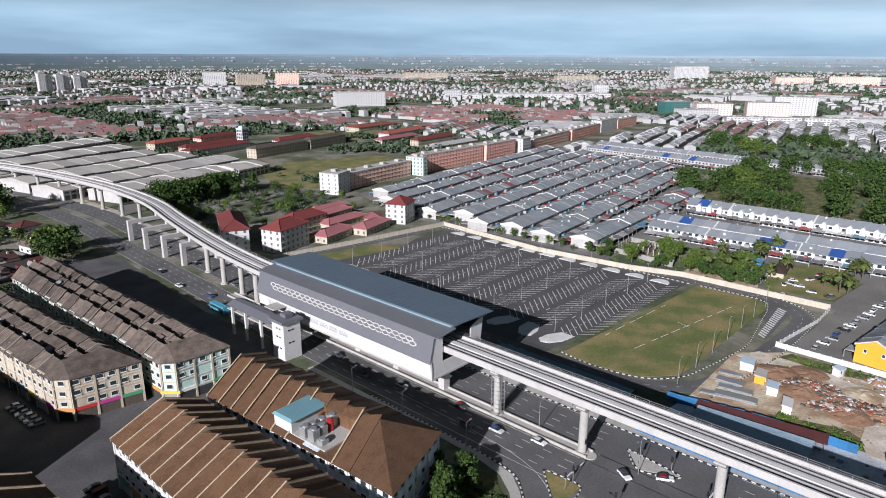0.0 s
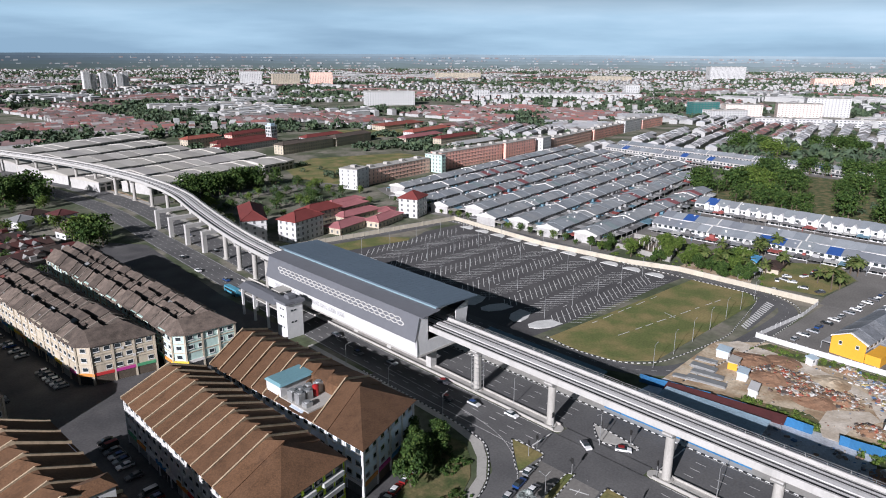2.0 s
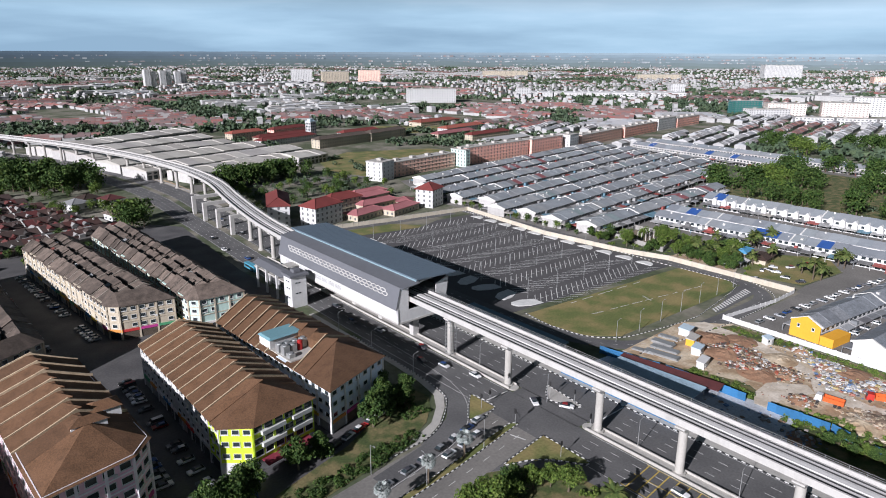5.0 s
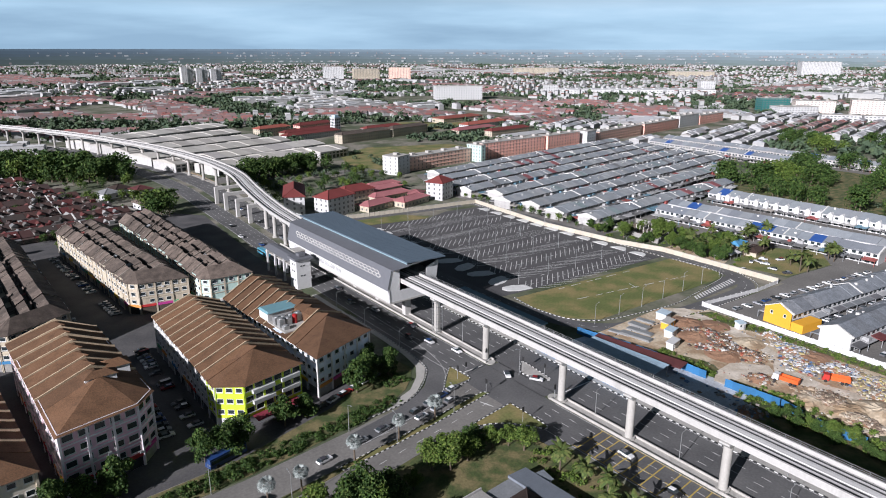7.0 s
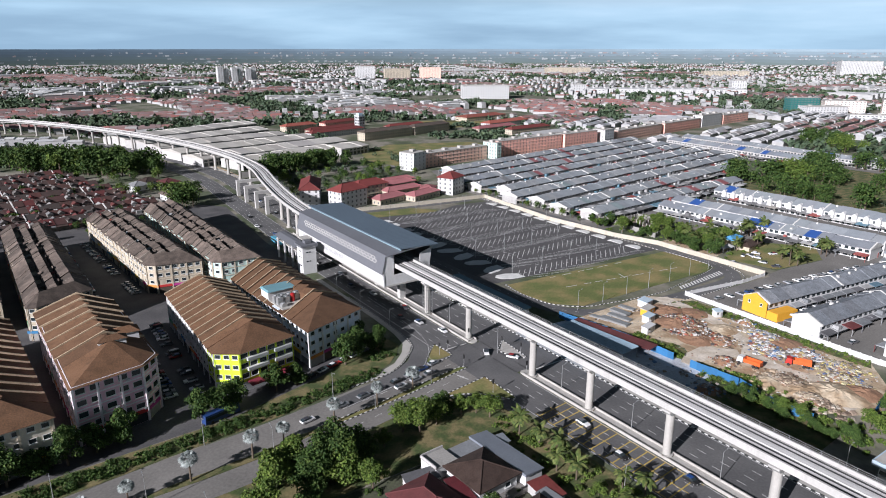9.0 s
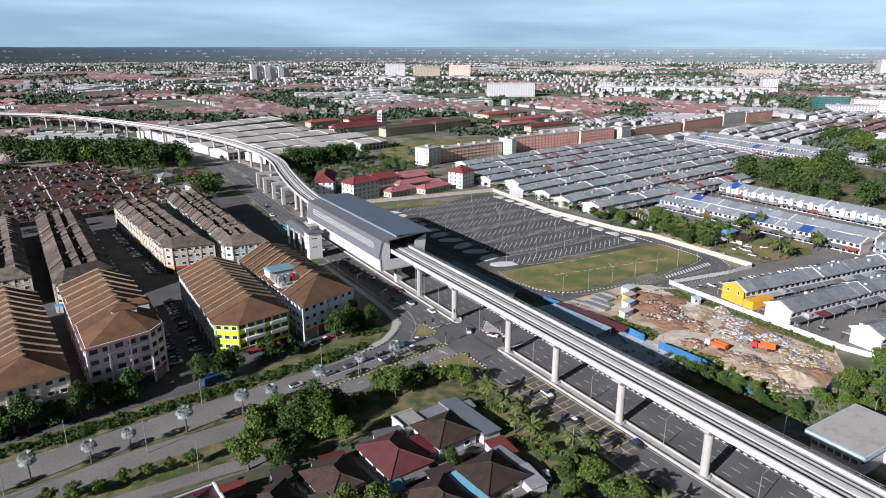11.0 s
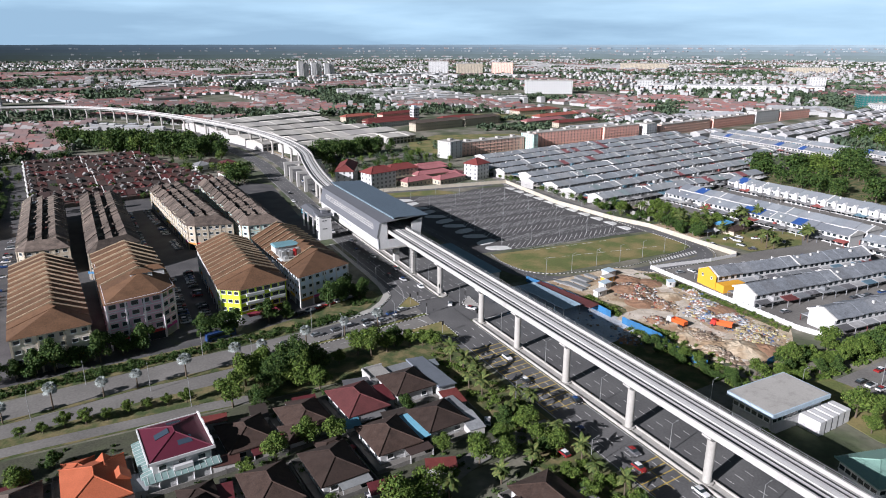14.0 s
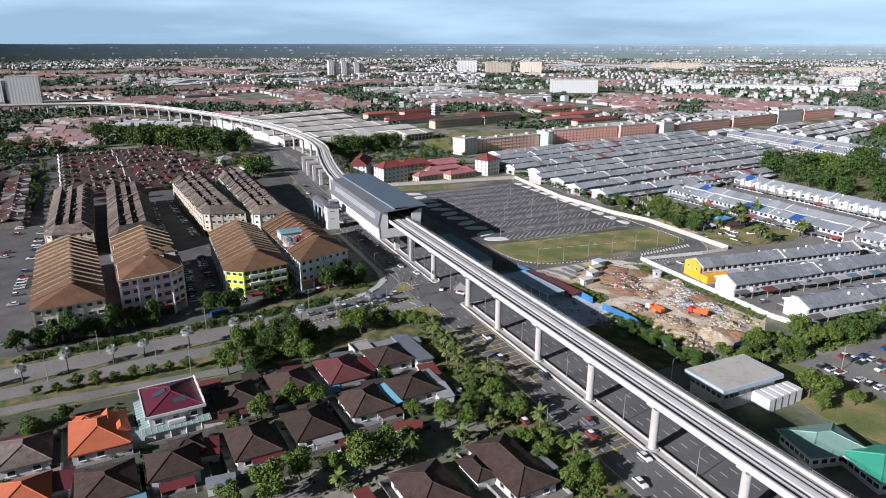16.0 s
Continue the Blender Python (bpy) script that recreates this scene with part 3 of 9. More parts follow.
for s in (-1, 1):
    m = Mesh()
    a = [(s * 4.95, 2.0), (s * 4.95, 3.75), (s * 4.45, 3.75), (s * 4.45, 2.4)]
    m.sweep(dpath, a if s > 0 else a[::-1])
    part("parapet", m, CONC_W, via)
    m = Mesh()
    m.sweep(dpath, [(s * 2.35 - 1.45, 2.41), (s * 2.35 - 1.45, 3.02), (s * 2.35 + 1.45, 3.02), (s * 2.35 + 1.45, 2.41)])
    part("track_bed", m, CONC_L, via, "pale concrete track slab")
    for o in (-0.72, 0.72):
        m = Mesh()
        x = s * 2.35 + o
        m.sweep(dpath, [(x - 0.17, 3.02), (x - 0.17, 3.16), (x + 0.17, 3.16), (x + 0.17, 3.02)])
        part("rail", m, PLINTH, via, "dark steel rail on its plinth")
m = Mesh()
m.sweep(dpath, [(-0.75, 2.4), (-0.75, 3.2), (0.75, 3.2), (0.75, 2.4)])
part("walkway", m, CONC_L, via, "raised concrete walkway between the tracks")
# hand rail on the outer parapet
rail = Mesh()
for p, s in dpath[::1]:
    if -240 < p.y < 420:
        q = p + s * 4.7
        rail.box(q.x - 0.04, q.y - 0.04, DZ + 3.75, q.x + 0.04, q.y + 0.04, DZ + 4.75)
for z in (4.2, 4.7):
    rail.sweep([q for q in dpath if -240 < q[0].y < 420], [(4.66, z), (4.66, z + 0.06), (4.74, z + 0.06), (4.74, z)])
part("handrail", rail, METAL, via, "galvanised hand rail")


def pier(x, y, base_z=0.0, r=1.12, arm=True):
    ob = thing("pier", "round pale concrete pier with a flared head", "pier", "piers of the viaduct", pose(x, y, base_z))
    m = Mesh()
    m.tube((0, 0, 0), (0, 0, 12.6), r, r, 20)
    part("shaft", m, CONC, ob)
    m = Mesh()
    m.hexa([(-r, -r, 12.6), (r, -r, 12.6), (r, r, 12.6), (-r, r, 12.6)], [(-2.3, -1.35, 13.7), (2.3, -1.35, 13.7), (2.3, 1.35, 13.7), (-2.3, 1.35, 13.7)])
    m.box(-2.3, -1.35, 13.7, 2.3, 1.35, 14.1)
    for bx in (-1.3, 0.7):
        m.box(bx, -0.5, 14.1, bx + 0.6, 0.5, 14.3)
    part("pier_head", m, CONC_W, ob)
    m = Mesh()
    m.prism([(1.75 * math.cos(a * math.pi / 8), 1.75 * math.sin(a * math.pi / 8)) for a in range(16)], 0.0, 0.75)
    part("collar", m, CONC, ob)
    return ob


first = pier(0, 35.3)
for y in (0, -25.2, -53.2, -82.2, -109.8, -139, -168, -197, -226, -256, -286):
    copy_thing(first, pose(0, y, 0))
steel = pier(0.4, 63.8, 0, 1.2)
m = Mesh()
for k in range(9):
    z = 1 + k * 1.4
    m.box(-1.4, -1.4, z, 1.4, -1.28, z + 0.12)
    m.box(-1.4, 1.28, z, 1.4, 1.4, z + 0.12)
    m.box(-1.4, -1.4, z, -1.28, 1.4, z + 0.12)
for sx in (-1.4, 1.28):
    for sy in (-1.4, 1.28):
        m.box(sx, sy, 0.2, sx + 0.12, sy + 0.12, 13)
part("access_frame", m, METAL, steel, "galvanised access frame round the shaft")


def portal(y, xl, xd):
    """Pier with a cross beam that reaches under the offset deck."""
    ob = thing("portal_pier", "pale concrete portal pier with a cross beam", "pier", "portal piers of the viaduct", pose(xl, y, 0))
    m = Mesh()
    m.box(-1.1, -1.0, 0, 1.1, 1.0, 9.6)
    part("column", m, CONC_W, ob)
    m = Mesh()
    m.box(-1.1, -1.1, 9.6, xd - xl + 13, 1.1, 11.6)
    part("cross_beam", m, CONC_W, ob)
    m = Mesh()
    m.box(xd - xl + 10.8, -1.0, 0, xd - xl + 13, 1.0, 9.6)
    part("column", m, CONC_W, ob)
    m = Mesh()
    m.box(xd - xl - 2.2, -1.0, 11.6, xd - xl + 2.2, 1.0, 14.3)
    part("bearing_block", m, CONC_W, ob)


def deck_x(y):
    return min(dpath, key=lambda q: abs(q[0].y - y))[0].x


for y in (193, 206, 225, 246):
    copy_thing(first, pose(deck_x(y), y, 0))
for y, xl in ((264, 6.3), (284, 6.2), (306, 6.5), (329, 8.2)):
    portal(y, xl, deck_x(y))
for p, s in dpath[::7]:
    if p.y > 350:
        copy_thing(first, pose(p.x, p.y, 0, 0, 0, math.degrees(math.atan2(s.y, s.x))))

# ---- station ----
Y0, Y1 = 80.0, 170.0
st = tagged(new("railway_station"), "modern station hall with grey cladding over the road", "station")


def along(sec, y0, y1, material, name, label=""):
    """Solid with a constant cross section of (x, z) along the tracks."""
    m = Mesh()
    k = len(sec)
    m.v = [(x, y0, z) for x, z in sec] + [(x, y1, z) for x, z in sec]
    m.f = [tuple(range(k)), tuple(range(2 * k - 1, k - 1, -1))] + [(i, k + i, k + (i + 1) % k, (i + 1) % k) for i in range(k)]
    m.s = [0] * len(m.f)
    return part(name, m, material, st, label)


along([(-10.3, 9.2), (-10.6, 14.6), (-10.2, 14.6), (-9.9, 9.2)], Y0, Y1, WHITE, "concourse_wall", "white concourse wall")
along([(11.8, 9.2), (11.8, 15), (12.2, 15), (12.2, 9.2)], Y0, Y1, WHITE, "concourse_wall", "white concourse wall")
along([(-10.3, 8.6), (-10.3, 9.2), (12.2, 9.2), (12.2, 8.6)], Y0, Y1, CONC, "concourse_floor")
along([(-10.6, 14.0), (-10.6, 14.4), (-5.1, 14.4), (-5.1, 14.0)], Y0 + 4, Y1 - 2, CONC, "platform")
along([(5.1, 14.0), (5.1, 17.6), (12.0, 17.6), (12.0, 14.0)], Y0 + 4, Y1 - 2, CONC, "platform")
along([(-11.2, 14.3), (-9.3, 22.2), (-9.0, 22.2), (-10.9, 14.3)], Y0, Y1, STEEL_GREY, "cladding", "dark grey metal cladding leaning inwards")
along([(-9.35, 22.15), (-1.5, 23.0), (-1.5, 23.3), (-9.3, 22.45)], Y0 - 1.5, Y1 + 1, STEEL_GREY, "lower_roof", "dark grey metal roof")
along([(-2.2, 23.2), (-2.2, 24.6), (-1.9, 24.6), (-1.9, 23.2)], Y0, Y1, CLEREST, "clerestory", "pale glazed strip between the roofs")
along([(-3.6, 24.5), (14.9, 23.9), (14.9, 24.3), (-3.6, 25.0)], Y0 - 2.2, Y1 + 1, STEEL_ROOF, "upper_roof", "blue grey standing seam roof")
along([(12.0, 15), (13.6, 23.9), (13.9, 23.9), (12.3, 15)], Y0 + 2, Y1, STEEL_GREY, "cladding", "dark grey metal cladding")
for k in range(12):
    y = Y0 + 1 + k * 8
    along([(-9.2, 21.4), (-9.2, 22.0), (13.4, 23.8), (13.4, 23.2)], y, y + 0.4, METAL, "roof_beam")
# end walls, open in the middle for the tracks
for y in (Y0 + 0.2, Y1 - 0.6):
    along([(-10.2, 9.2), (-10.9, 14.4), (-9.2, 22.0), (-5.4, 22.4), (-5.4, 9.2)], y, y + 0.3, WHITE, "end_wall", "white end wall")
    along([(7.2, 9.2), (7.2, 20.5), (13.2, 22.5), (12.0, 14.6), (12.0, 9.2)], y, y + 0.3, WHITE, "end_wall", "white end wall")
    along([(-5.4, 9.2), (-5.4, 13.4), (7.2, 13.4), (7.2, 9.2)], y, y + 0.3, WHITE, "end_wall", "white end wall")
# standing seams
seam = Mesh()
for k in range(46):
    y = Y0 - 2 + k * 2.0
    seam.hexa([(-3.5, y, 24.98), (14.8, y, 24.28), (14.8, y + 0.08, 24.28), (-3.5, y + 0.08, 24.98)], [(-3.5, y, 25.04), (14.8, y, 24.34), (14.8, y + 0.08, 24.34), (-3.5, y + 0.08, 25.04)])
tagged(part("seams", seam, STEEL_ROOF, st), kind="stuff")
# woven white ornament on the cladding
for k in range(50):
    m = Mesh()
    y, zc = Y0 + 8 + (k // 2) * 2.95 + (1.45 if k % 2 else 0), 18.9 + (0.5 if k % 2 else -0.5)
    n = 10
    for t in range(n):
        for r, lift in ((1, -0.02), (1, -0.10), (0.66, -0.10), (0.66, -0.02)):
            z = zc + 0.78 * r * math.sin(2 * math.pi * t / n)
            m.v.append((-11.2 + (z - 14.3) * (1.9 / 7.9) + lift - (0.03 if k % 2 else 0), y + 1.85 * r * math.cos(2 * math.pi * t / n), z))
    for t in range(n):
        for j in range(4):
            p, q = t * 4 + j, t * 4 + (j + 1) % 4
            m.f.append((p, q, (q + 4) % (4 * n), (p + 4) % (4 * n)))
            m.s.append(0)
    part("ornament", m, CONC_W, st, "pale woven pattern panel")
# louvred windows in the concourse wall
for k in range(9):
    m = Mesh()
    y = 118 + k * 5.2
    for j in range(4):
        m.box(-10.62, y, 11.2 + j * 0.45, -10.52, y + 4.4, 11.45 + j * 0.45)
    part("louvre", m, GREYW, st, "grey louvred opening")
for x, y in ((1.0, 85.5), (1.0, 106), (1.5, 126), (2, 146), (2.5, 165)):
    m = Mesh()
    m.box(x - 1.3, y - 1.2, 0, x + 1.3, y + 1.2, 8.6)
    m.box(x - 9, y - 1.1, 7.6, x + 9, y + 1.1, 8.6)
    part("column", m, CONC_W, st, "square concrete column with a cross head")

# entrance building with lift tower on the near side of the road
ent = tagged(new("entrance_building"), "white lift tower and roofed stair hall of the station", "building")
m = Mesh()
m.box(-21.8, 137.8, 0, -15.0, 144.5, 13.4)
tower = part("lift_tower", m, WHITE, ent, "white rendered lift tower")
m = Mesh()
m.box(-22.6, 137.0, 13.4, -14.2, 145.3, 14.4)
m.hexa([(-22.6, 145.3, 11.6), (-14.2, 145.3, 11.6), (-14.2, 173, 11.6), (-22.6, 173, 11.6)], [(-19.5, 145.3, 13.0), (-17.3, 145.3, 13.0), (-17.3, 173, 13.0), (-19.5, 173, 13.0)])
m.box(-19.6, 139.5, 14.6, -16.6, 142.5, 15.9)
part("tower_roof", m, STEEL_GREY, ent, "dark grey flat roof with a raised box")
for y in (152, 162, 171):
    for x in (-21.6, -15.9):
        m = Mesh()
        m.box(x, y, 0, x + 0.8, y + 0.8, 11.6)
        part("column", m, WHITE, ent)
m = Mesh()
m.box(-20.6, 146, 8.6, -15.9, 176, 9.1)
m.box(-15.9, 152, 8.6, -10.3, 158, 9.1)
m.box(-15.9, 152, 12.8, -10.3, 158, 13.2)
part("bridge", m, CONC, ent, "concrete footbridge to the concourse")
for z in (4, 8, 11):
    for y in (139.5, 141.2):
        m = Mesh()
        m.box(-21.88, y, z, -21.78, y + 0.9, z + 0.5)
        part("window", m, GLASS, tower)
for z in (6, 10.5):
    for x in (-20, -18.6):
        m = Mesh()
        m.box(x, 137.7, z, x + 0.9, 137.82, z + 0.5)
        part("window", m, GLASS, tower)


# ---- shop blocks and terraces ----
def window_mesh(w, h, name="window"):
    """Framed pane set back in its frame, with a sill, as one closed skin."""
    m = Mesh()
    t, W = 0.12, w / 2
    m.v = [(-W, -0.12, 0), (W, -0.12, 0), (W, -0.12, h), (-W, -0.12, h),
           (-W + t, -0.12, t), (W - t, -0.12, t), (W - t, -0.12, h - t), (-W + t, -0.12, h - t),
           (-W + t, -0.03, t), (W - t, -0.03, t), (W - t, -0.03, h - t), (-W + t, -0.03, h - t),
           (-W, 0.02, 0), (W, 0.02, 0), (W, 0.02, h), (-W, 0.02, h),
           (-W - 0.12, -0.28, 0), (W + 0.12, -0.28, 0), (W + 0.12, -0.28, -0.12), (-W - 0.12, -0.28, -0.12), (-W - 0.12, 0.02, -0.12), (W + 0.12, 0.02, -0.12),
           (0, -0.03, t), (0, -0.03, h - t)]
    for k in range(4):
        n = (k + 1) % 4
        m.f += [(k, n, 4 + n, 4 + k), (12 + k, 12 + n, n, k)]
        m.s += [0, 0]
    m.f += [(4, 5, 9, 22, 8), (5, 6, 10, 9), (6, 7, 11, 23, 10), (7, 4, 8, 11), (8, 22, 23, 11), (22, 9, 10, 23), (0, 16, 17, 1), (16, 19, 18, 17), (19, 20, 21, 18), (0, 12, 20, 19, 16), (1, 17, 18, 21, 13)]
    m.s += [0, 0, 0, 0, 1, 1, 0, 0, 0, 0, 0]
    return m.data(name, [PAINT, GLASS])


WIN = window_mesh(1.9, 1.45)
WIN_S = window_mesh(1.1, 1.3)
SIGN = palette("sign_boards", [(0.5, 0.04, 0.04), (0.75, 0.72, 0.68), (0.7, 0.5, 0.05), (0.05, 0.2, 0.4), (0.45, 0.05, 0.25), (0.75, 0.75, 0.75), (0.08, 0.3, 0.15), (0.6, 0.25, 0.05)], 0.6, 0.1, 3, True)
SHUT = palette("shutters", [(0.05, 0.05, 0.05), (0.22, 0.22, 0.22), (0.10, 0.08, 0.06), (0.30, 0.29, 0.27), (0.03, 0.035, 0.04)], 0.6, 0.2, 3, True)
_m = Mesh()
_sec = [(0.02, 0.1), (0.02, 2.9), (-0.06, 2.9)]
for _k in range(8, -1, -1):
    _z = 0.25 + _k * 0.3
    _sec += [(-0.06, _z + 0.2), (-0.12, _z + 0.17), (-0.12, _z + 0.03), (-0.06, _z)]
_m.sweep([(Vector((-2.7, 0, 0)), (0, 1)), (Vector((2.7, 0, 0)), (0, 1))], _sec + [(-0.06, 0.1)])
SHOPFRONT = _m.data("shopfront", SHUT)
_m = Mesh()
_m.box(-2.9, -0.32, 0, 2.9, 0.02, 0.95)
SIGNBOARD = _m.data("sign_board", SIGN)
_m = Mesh()
_m.box(-0.42, -0.38, 0, 0.42, -0.02, 0.6)
_m.box(-0.48, -0.36, -0.06, 0.48, 0.02, 0)
AIRCON = _m.data("air_conditioner", WHITE)


FIN = {}
for _n, _mt in (("white", PAINT), ("cream", CREAM), ("pink", PINKT)):
    _m = Mesh()
    _m.box(-0.3, -0.3, 0, 0.3, 0.02, 9.9)
    FIN[_n] = (_m.data("pilaster", _mt),)


def facade(ob, a, b, c, floors, eave, pitch, win, shops=True, aircon=0.0, gap=0.0, first=3.6, fins=None):
    """Windows, shutters and boards on the wall from plan point a to b, seen from outside with a on the left; c is the thing's origin."""
    a, b = Vector(a) - c, Vector(b) - c
    L = (b - a).length
    if L < 2.5:
        return
    d = (b - a) / L
    yaw = math.degrees(math.atan2(d.y, d.x))
    n = max(1, int(round(L / pitch)))
    st_h = (eave - first) / max(1, floors - 1)
    for i in range(n):
        p = a + d * (L * (i + 0.5) / n)
        for f in range(1, floors):
            if random.random() < gap:
                continue
            part("window", win, None, ob, matrix=pose(p.x, p.y, first + (f - 1) * st_h + 0.95, 0, 0, yaw))
            if aircon and random.random() < aircon:
                q = p + d * 1.3
                part("air_conditioner", AIRCON, None, ob, matrix=pose(q.x, q.y, first + (f - 1) * st_h + 0.3, 0, 0, yaw))
    if fins is not None:
        k = max(1, int(round(L / 6.6)))
        for i in range(k + 1):
            p = a + d * (L * i / k)
            part("pilaster", FIN[fins][0], None, ob, matrix=pose(p.x, p.y, 0, 0, 0, yaw) @ Matrix.Diagonal((1, 1, eave / 10, 1)))
    if shops:
        n = max(1, int(round(L / 6.2)))
        for i in range(n):
            p = a + d * (L * (i + 0.5) / n)
            part("shopfront", SHOPFRONT, None, ob, matrix=pose(p.x, p.y, 0, 0, 0, yaw))
            if random.random() < 0.85:
                part("sign_board", SIGNBOARD, None, ob, matrix=pose(p.x, p.y, 3.0, 0, 0, yaw))


def block(name, label, cat, group, quad, eave, profile, units, wall, roof, party, hips=(0, 0), jitter=0.0, party_h=0.45, over=0.7, chamfer=0.0,
          party_every=1, bands=(), cut=None, saw=0.0, chamfer_r=0.0, party_t=0.2):
    """A row of joined houses on a plan quad (near left, near right, far right, far left). profile: roof points (across 0..1, height over eave)."""
    NL, NR, FR, FL = [Vector(q) for q in quad]
    c = (NL + NR + FR + FL) / 4
    W, L = (NR - NL).length, (FL - NL).length

    def P(u, v):
        return (1 - v) * ((1 - u) * NL + u * NR) + v * ((1 - u) * FL + u * FR) - c

    ob = thing(name, label, cat, group, pose(c.x, c.y, 0))
    ch = chamfer / W
    cv = chamfer / L
    rh, rv = chamfer_r / W, chamfer_r / L
    out = ([P(0, 0)] if not chamfer else [P(0, cv), P(ch, 0)]) + ([P(1 - rh, 0), P(1, rv)] if chamfer_r else [P(1, 0)]) + [P(1, 1), P(0, 1)]
    m = Mesh()
    m.prism(out, 0, eave)
    part("wall", m, wall, ob)
    for z, h, mt in bands:
        m = Mesh()
        k = 0.18
        for a, b in zip(out, out[1:] + out[:1]):
            d = (b - a).normalized()
            n = Vector((d.y, -d.x)) * k
            m.hexa([(*(a), z), (*(b), z), (*(b + n), z), (*(a + n), z)][::-1], [(*(a), z + h), (*(b), z + h), (*(b + n), z + h), (*(a + n), z + h)][::-1])
        part("ledge", m, mt, ob)
    ou = over / W
    prof = [(-ou, profile[0][1] - 0.25)] + list(profile) + [(1 + ou, profile[-1][1] - 0.25)]
    hv = [h / L for h in hips]
    v0, v1 = hv[0], 1 - hv[1]
    for i in range(units):
        a, b = v0 + (v1 - v0) * i / units, v0 + (v1 - v0) * (i + 1) / units
        dz = random.uniform(-jitter, jitter)
        m = Mesh()
        whole = prof
        if cut and i in cut[0]:
            prof = [(-ou, cut[1][0][1])] + cut[1] + [(1 + ou, -0.25)]
        k = len(prof)
        peak = max(z for u, z in prof)
        for v, dd, sg in ((a, -0.02, 1), (b, -0.02, -1), (a, 0.18, 1), (b, 0.18, -1)):
            m.v += [(*P(u + (sg * saw if z == peak else 0), v), eave + z + dz + dd + (sg * saw * 8 if z == peak else 0)) for u, z in prof]
        for j in range(k - 1):
            m.f += [(2 * k + j, 2 * k + j + 1, 3 * k + j + 1, 3 * k + j), (j, k + j, k + j + 1, j + 1), (j, j + 1, 2 * k + j + 1, 2 * k + j), (k + j + 1, k + j, 3 * k + j, 3 * k + j + 1)]
        m.f += [(0, 2 * k, 3 * k, k), (k - 1, 2 * k - 1, 4 * k - 1, 3 * k - 1)]
        m.s = [0] * len(m.f)
        part("roof_bay", m, roof, ob)
        prof = whole
    for i in range(0, units + 1, party_every):
        if (i == 0 and hips[0]) or (i == units and hips[1]) or party is None or (cut and i in cut[0] and i - 1 in cut[0]):
            continue
        v = v0 + (v1 - v0) * i / units
        t = party_t / L
        m = Mesh()
        k = len(prof)
        for w, top in ((v - t, 0), (v + t, 0), (v - t, 1), (v + t, 1)):
            m.v += [(*P(u, w), eave + z + party_h * (1.25 if saw and u > 0.5 else 1) if top else eave - 0.4) for u, z in prof]
        for j in range(k - 1):
            m.f += [(2 * k + j, 2 * k + j + 1, 3 * k + j + 1, 3 * k + j), (j, k + j, k + j + 1, j + 1), (j, j + 1, 2 * k + j + 1, 2 * k + j), (k + j + 1, k + j, 3 * k + j, 3 * k + j + 1)]
        m.f += [(0, 2 * k, 3 * k, k), (k - 1, 2 * k - 1, 4 * k - 1, 3 * k - 1)]
        m.s = [0] * len(m.f)
        part("party_wall", m, party, ob)
    top = max(z for u, z in profile)
    for e, h in enumerate(hips):
        if not h:
            continue
        va, vb = (-over / L, v0) if e == 0 else (1 + over / L, v1)
        m = Mesh()
        peaks = [u for u, z in profile if z == top]
        r, r2 = (peaks[0], top), peaks[-1]
        cu, cw = (ch if e == 0 else 0), (cv if e == 0 else 0)
        A, B, R = P(-ou, va + cw), P(1 + ou, va), P(r[0], vb)
        S = P(r2, vb)
        A2, B2 = P(-ou, vb), P(1 + ou, vb)
        zl = eave - 0.25
        if cu:
            Cc = P(cu, va)
            m.poly([(*Cc, zl), (*B, zl)] + [(*q, eave + top + 0.1) for q in ((S, R) if r2 > r[0] else (R,))])
            m.poly([(*A, zl), (*Cc, zl), (*R, eave + top + 0.1)])
            if r2 > r[0]:
                m.poly([(*R, eave + top + 0.1), (*S, eave + top + 0.1), (*S, eave - 0.1), (*R, eave - 0.1)])
        elif chamfer_r and e == 0:
            Dc, B = P(1 - rh + ou * 0.4, va), P(1 + ou, va + rv)
            m.poly([(*A, zl), (*Dc, zl), (*R, eave + top + 0.1)])
            m.poly([(*Dc, zl), (*B, zl), (*R, eave + top + 0.1)])
        else:
            m.poly([(*A, zl), (*B, zl), (*R, eave + top + 0.1)])
        m.poly([(*B, zl), (*B2, zl), (*S, eave + top + 0.1)])
        m.poly([(*A2, zl), (*A, zl), (*R, eave + top + 0.1)])
        m.poly([(*A, zl - 0.05), (*A2, zl - 0.05), (*B2, zl - 0.05), (*B, zl - 0.05)])
        part("hip_end", m, roof, ob)
    ob["c"] = (c.x, c.y)
    return ob, [q + c for q in out], c


def dress(made, floors, eave, pitch=3.2, win=None, aircon=0.15, sides=(0, 1, 2, 3, 4), shops=True, gap=0.03, fins=None):
    ob, out, c = made
    del ob["c"]
    n = len(out)
    for i in range(n):
        if i in sides:
            facade(ob, out[i], out[(i + 1) % n], c, floors, eave, pitch, win or WIN, shops, aircon, gap, 3.6, fins)


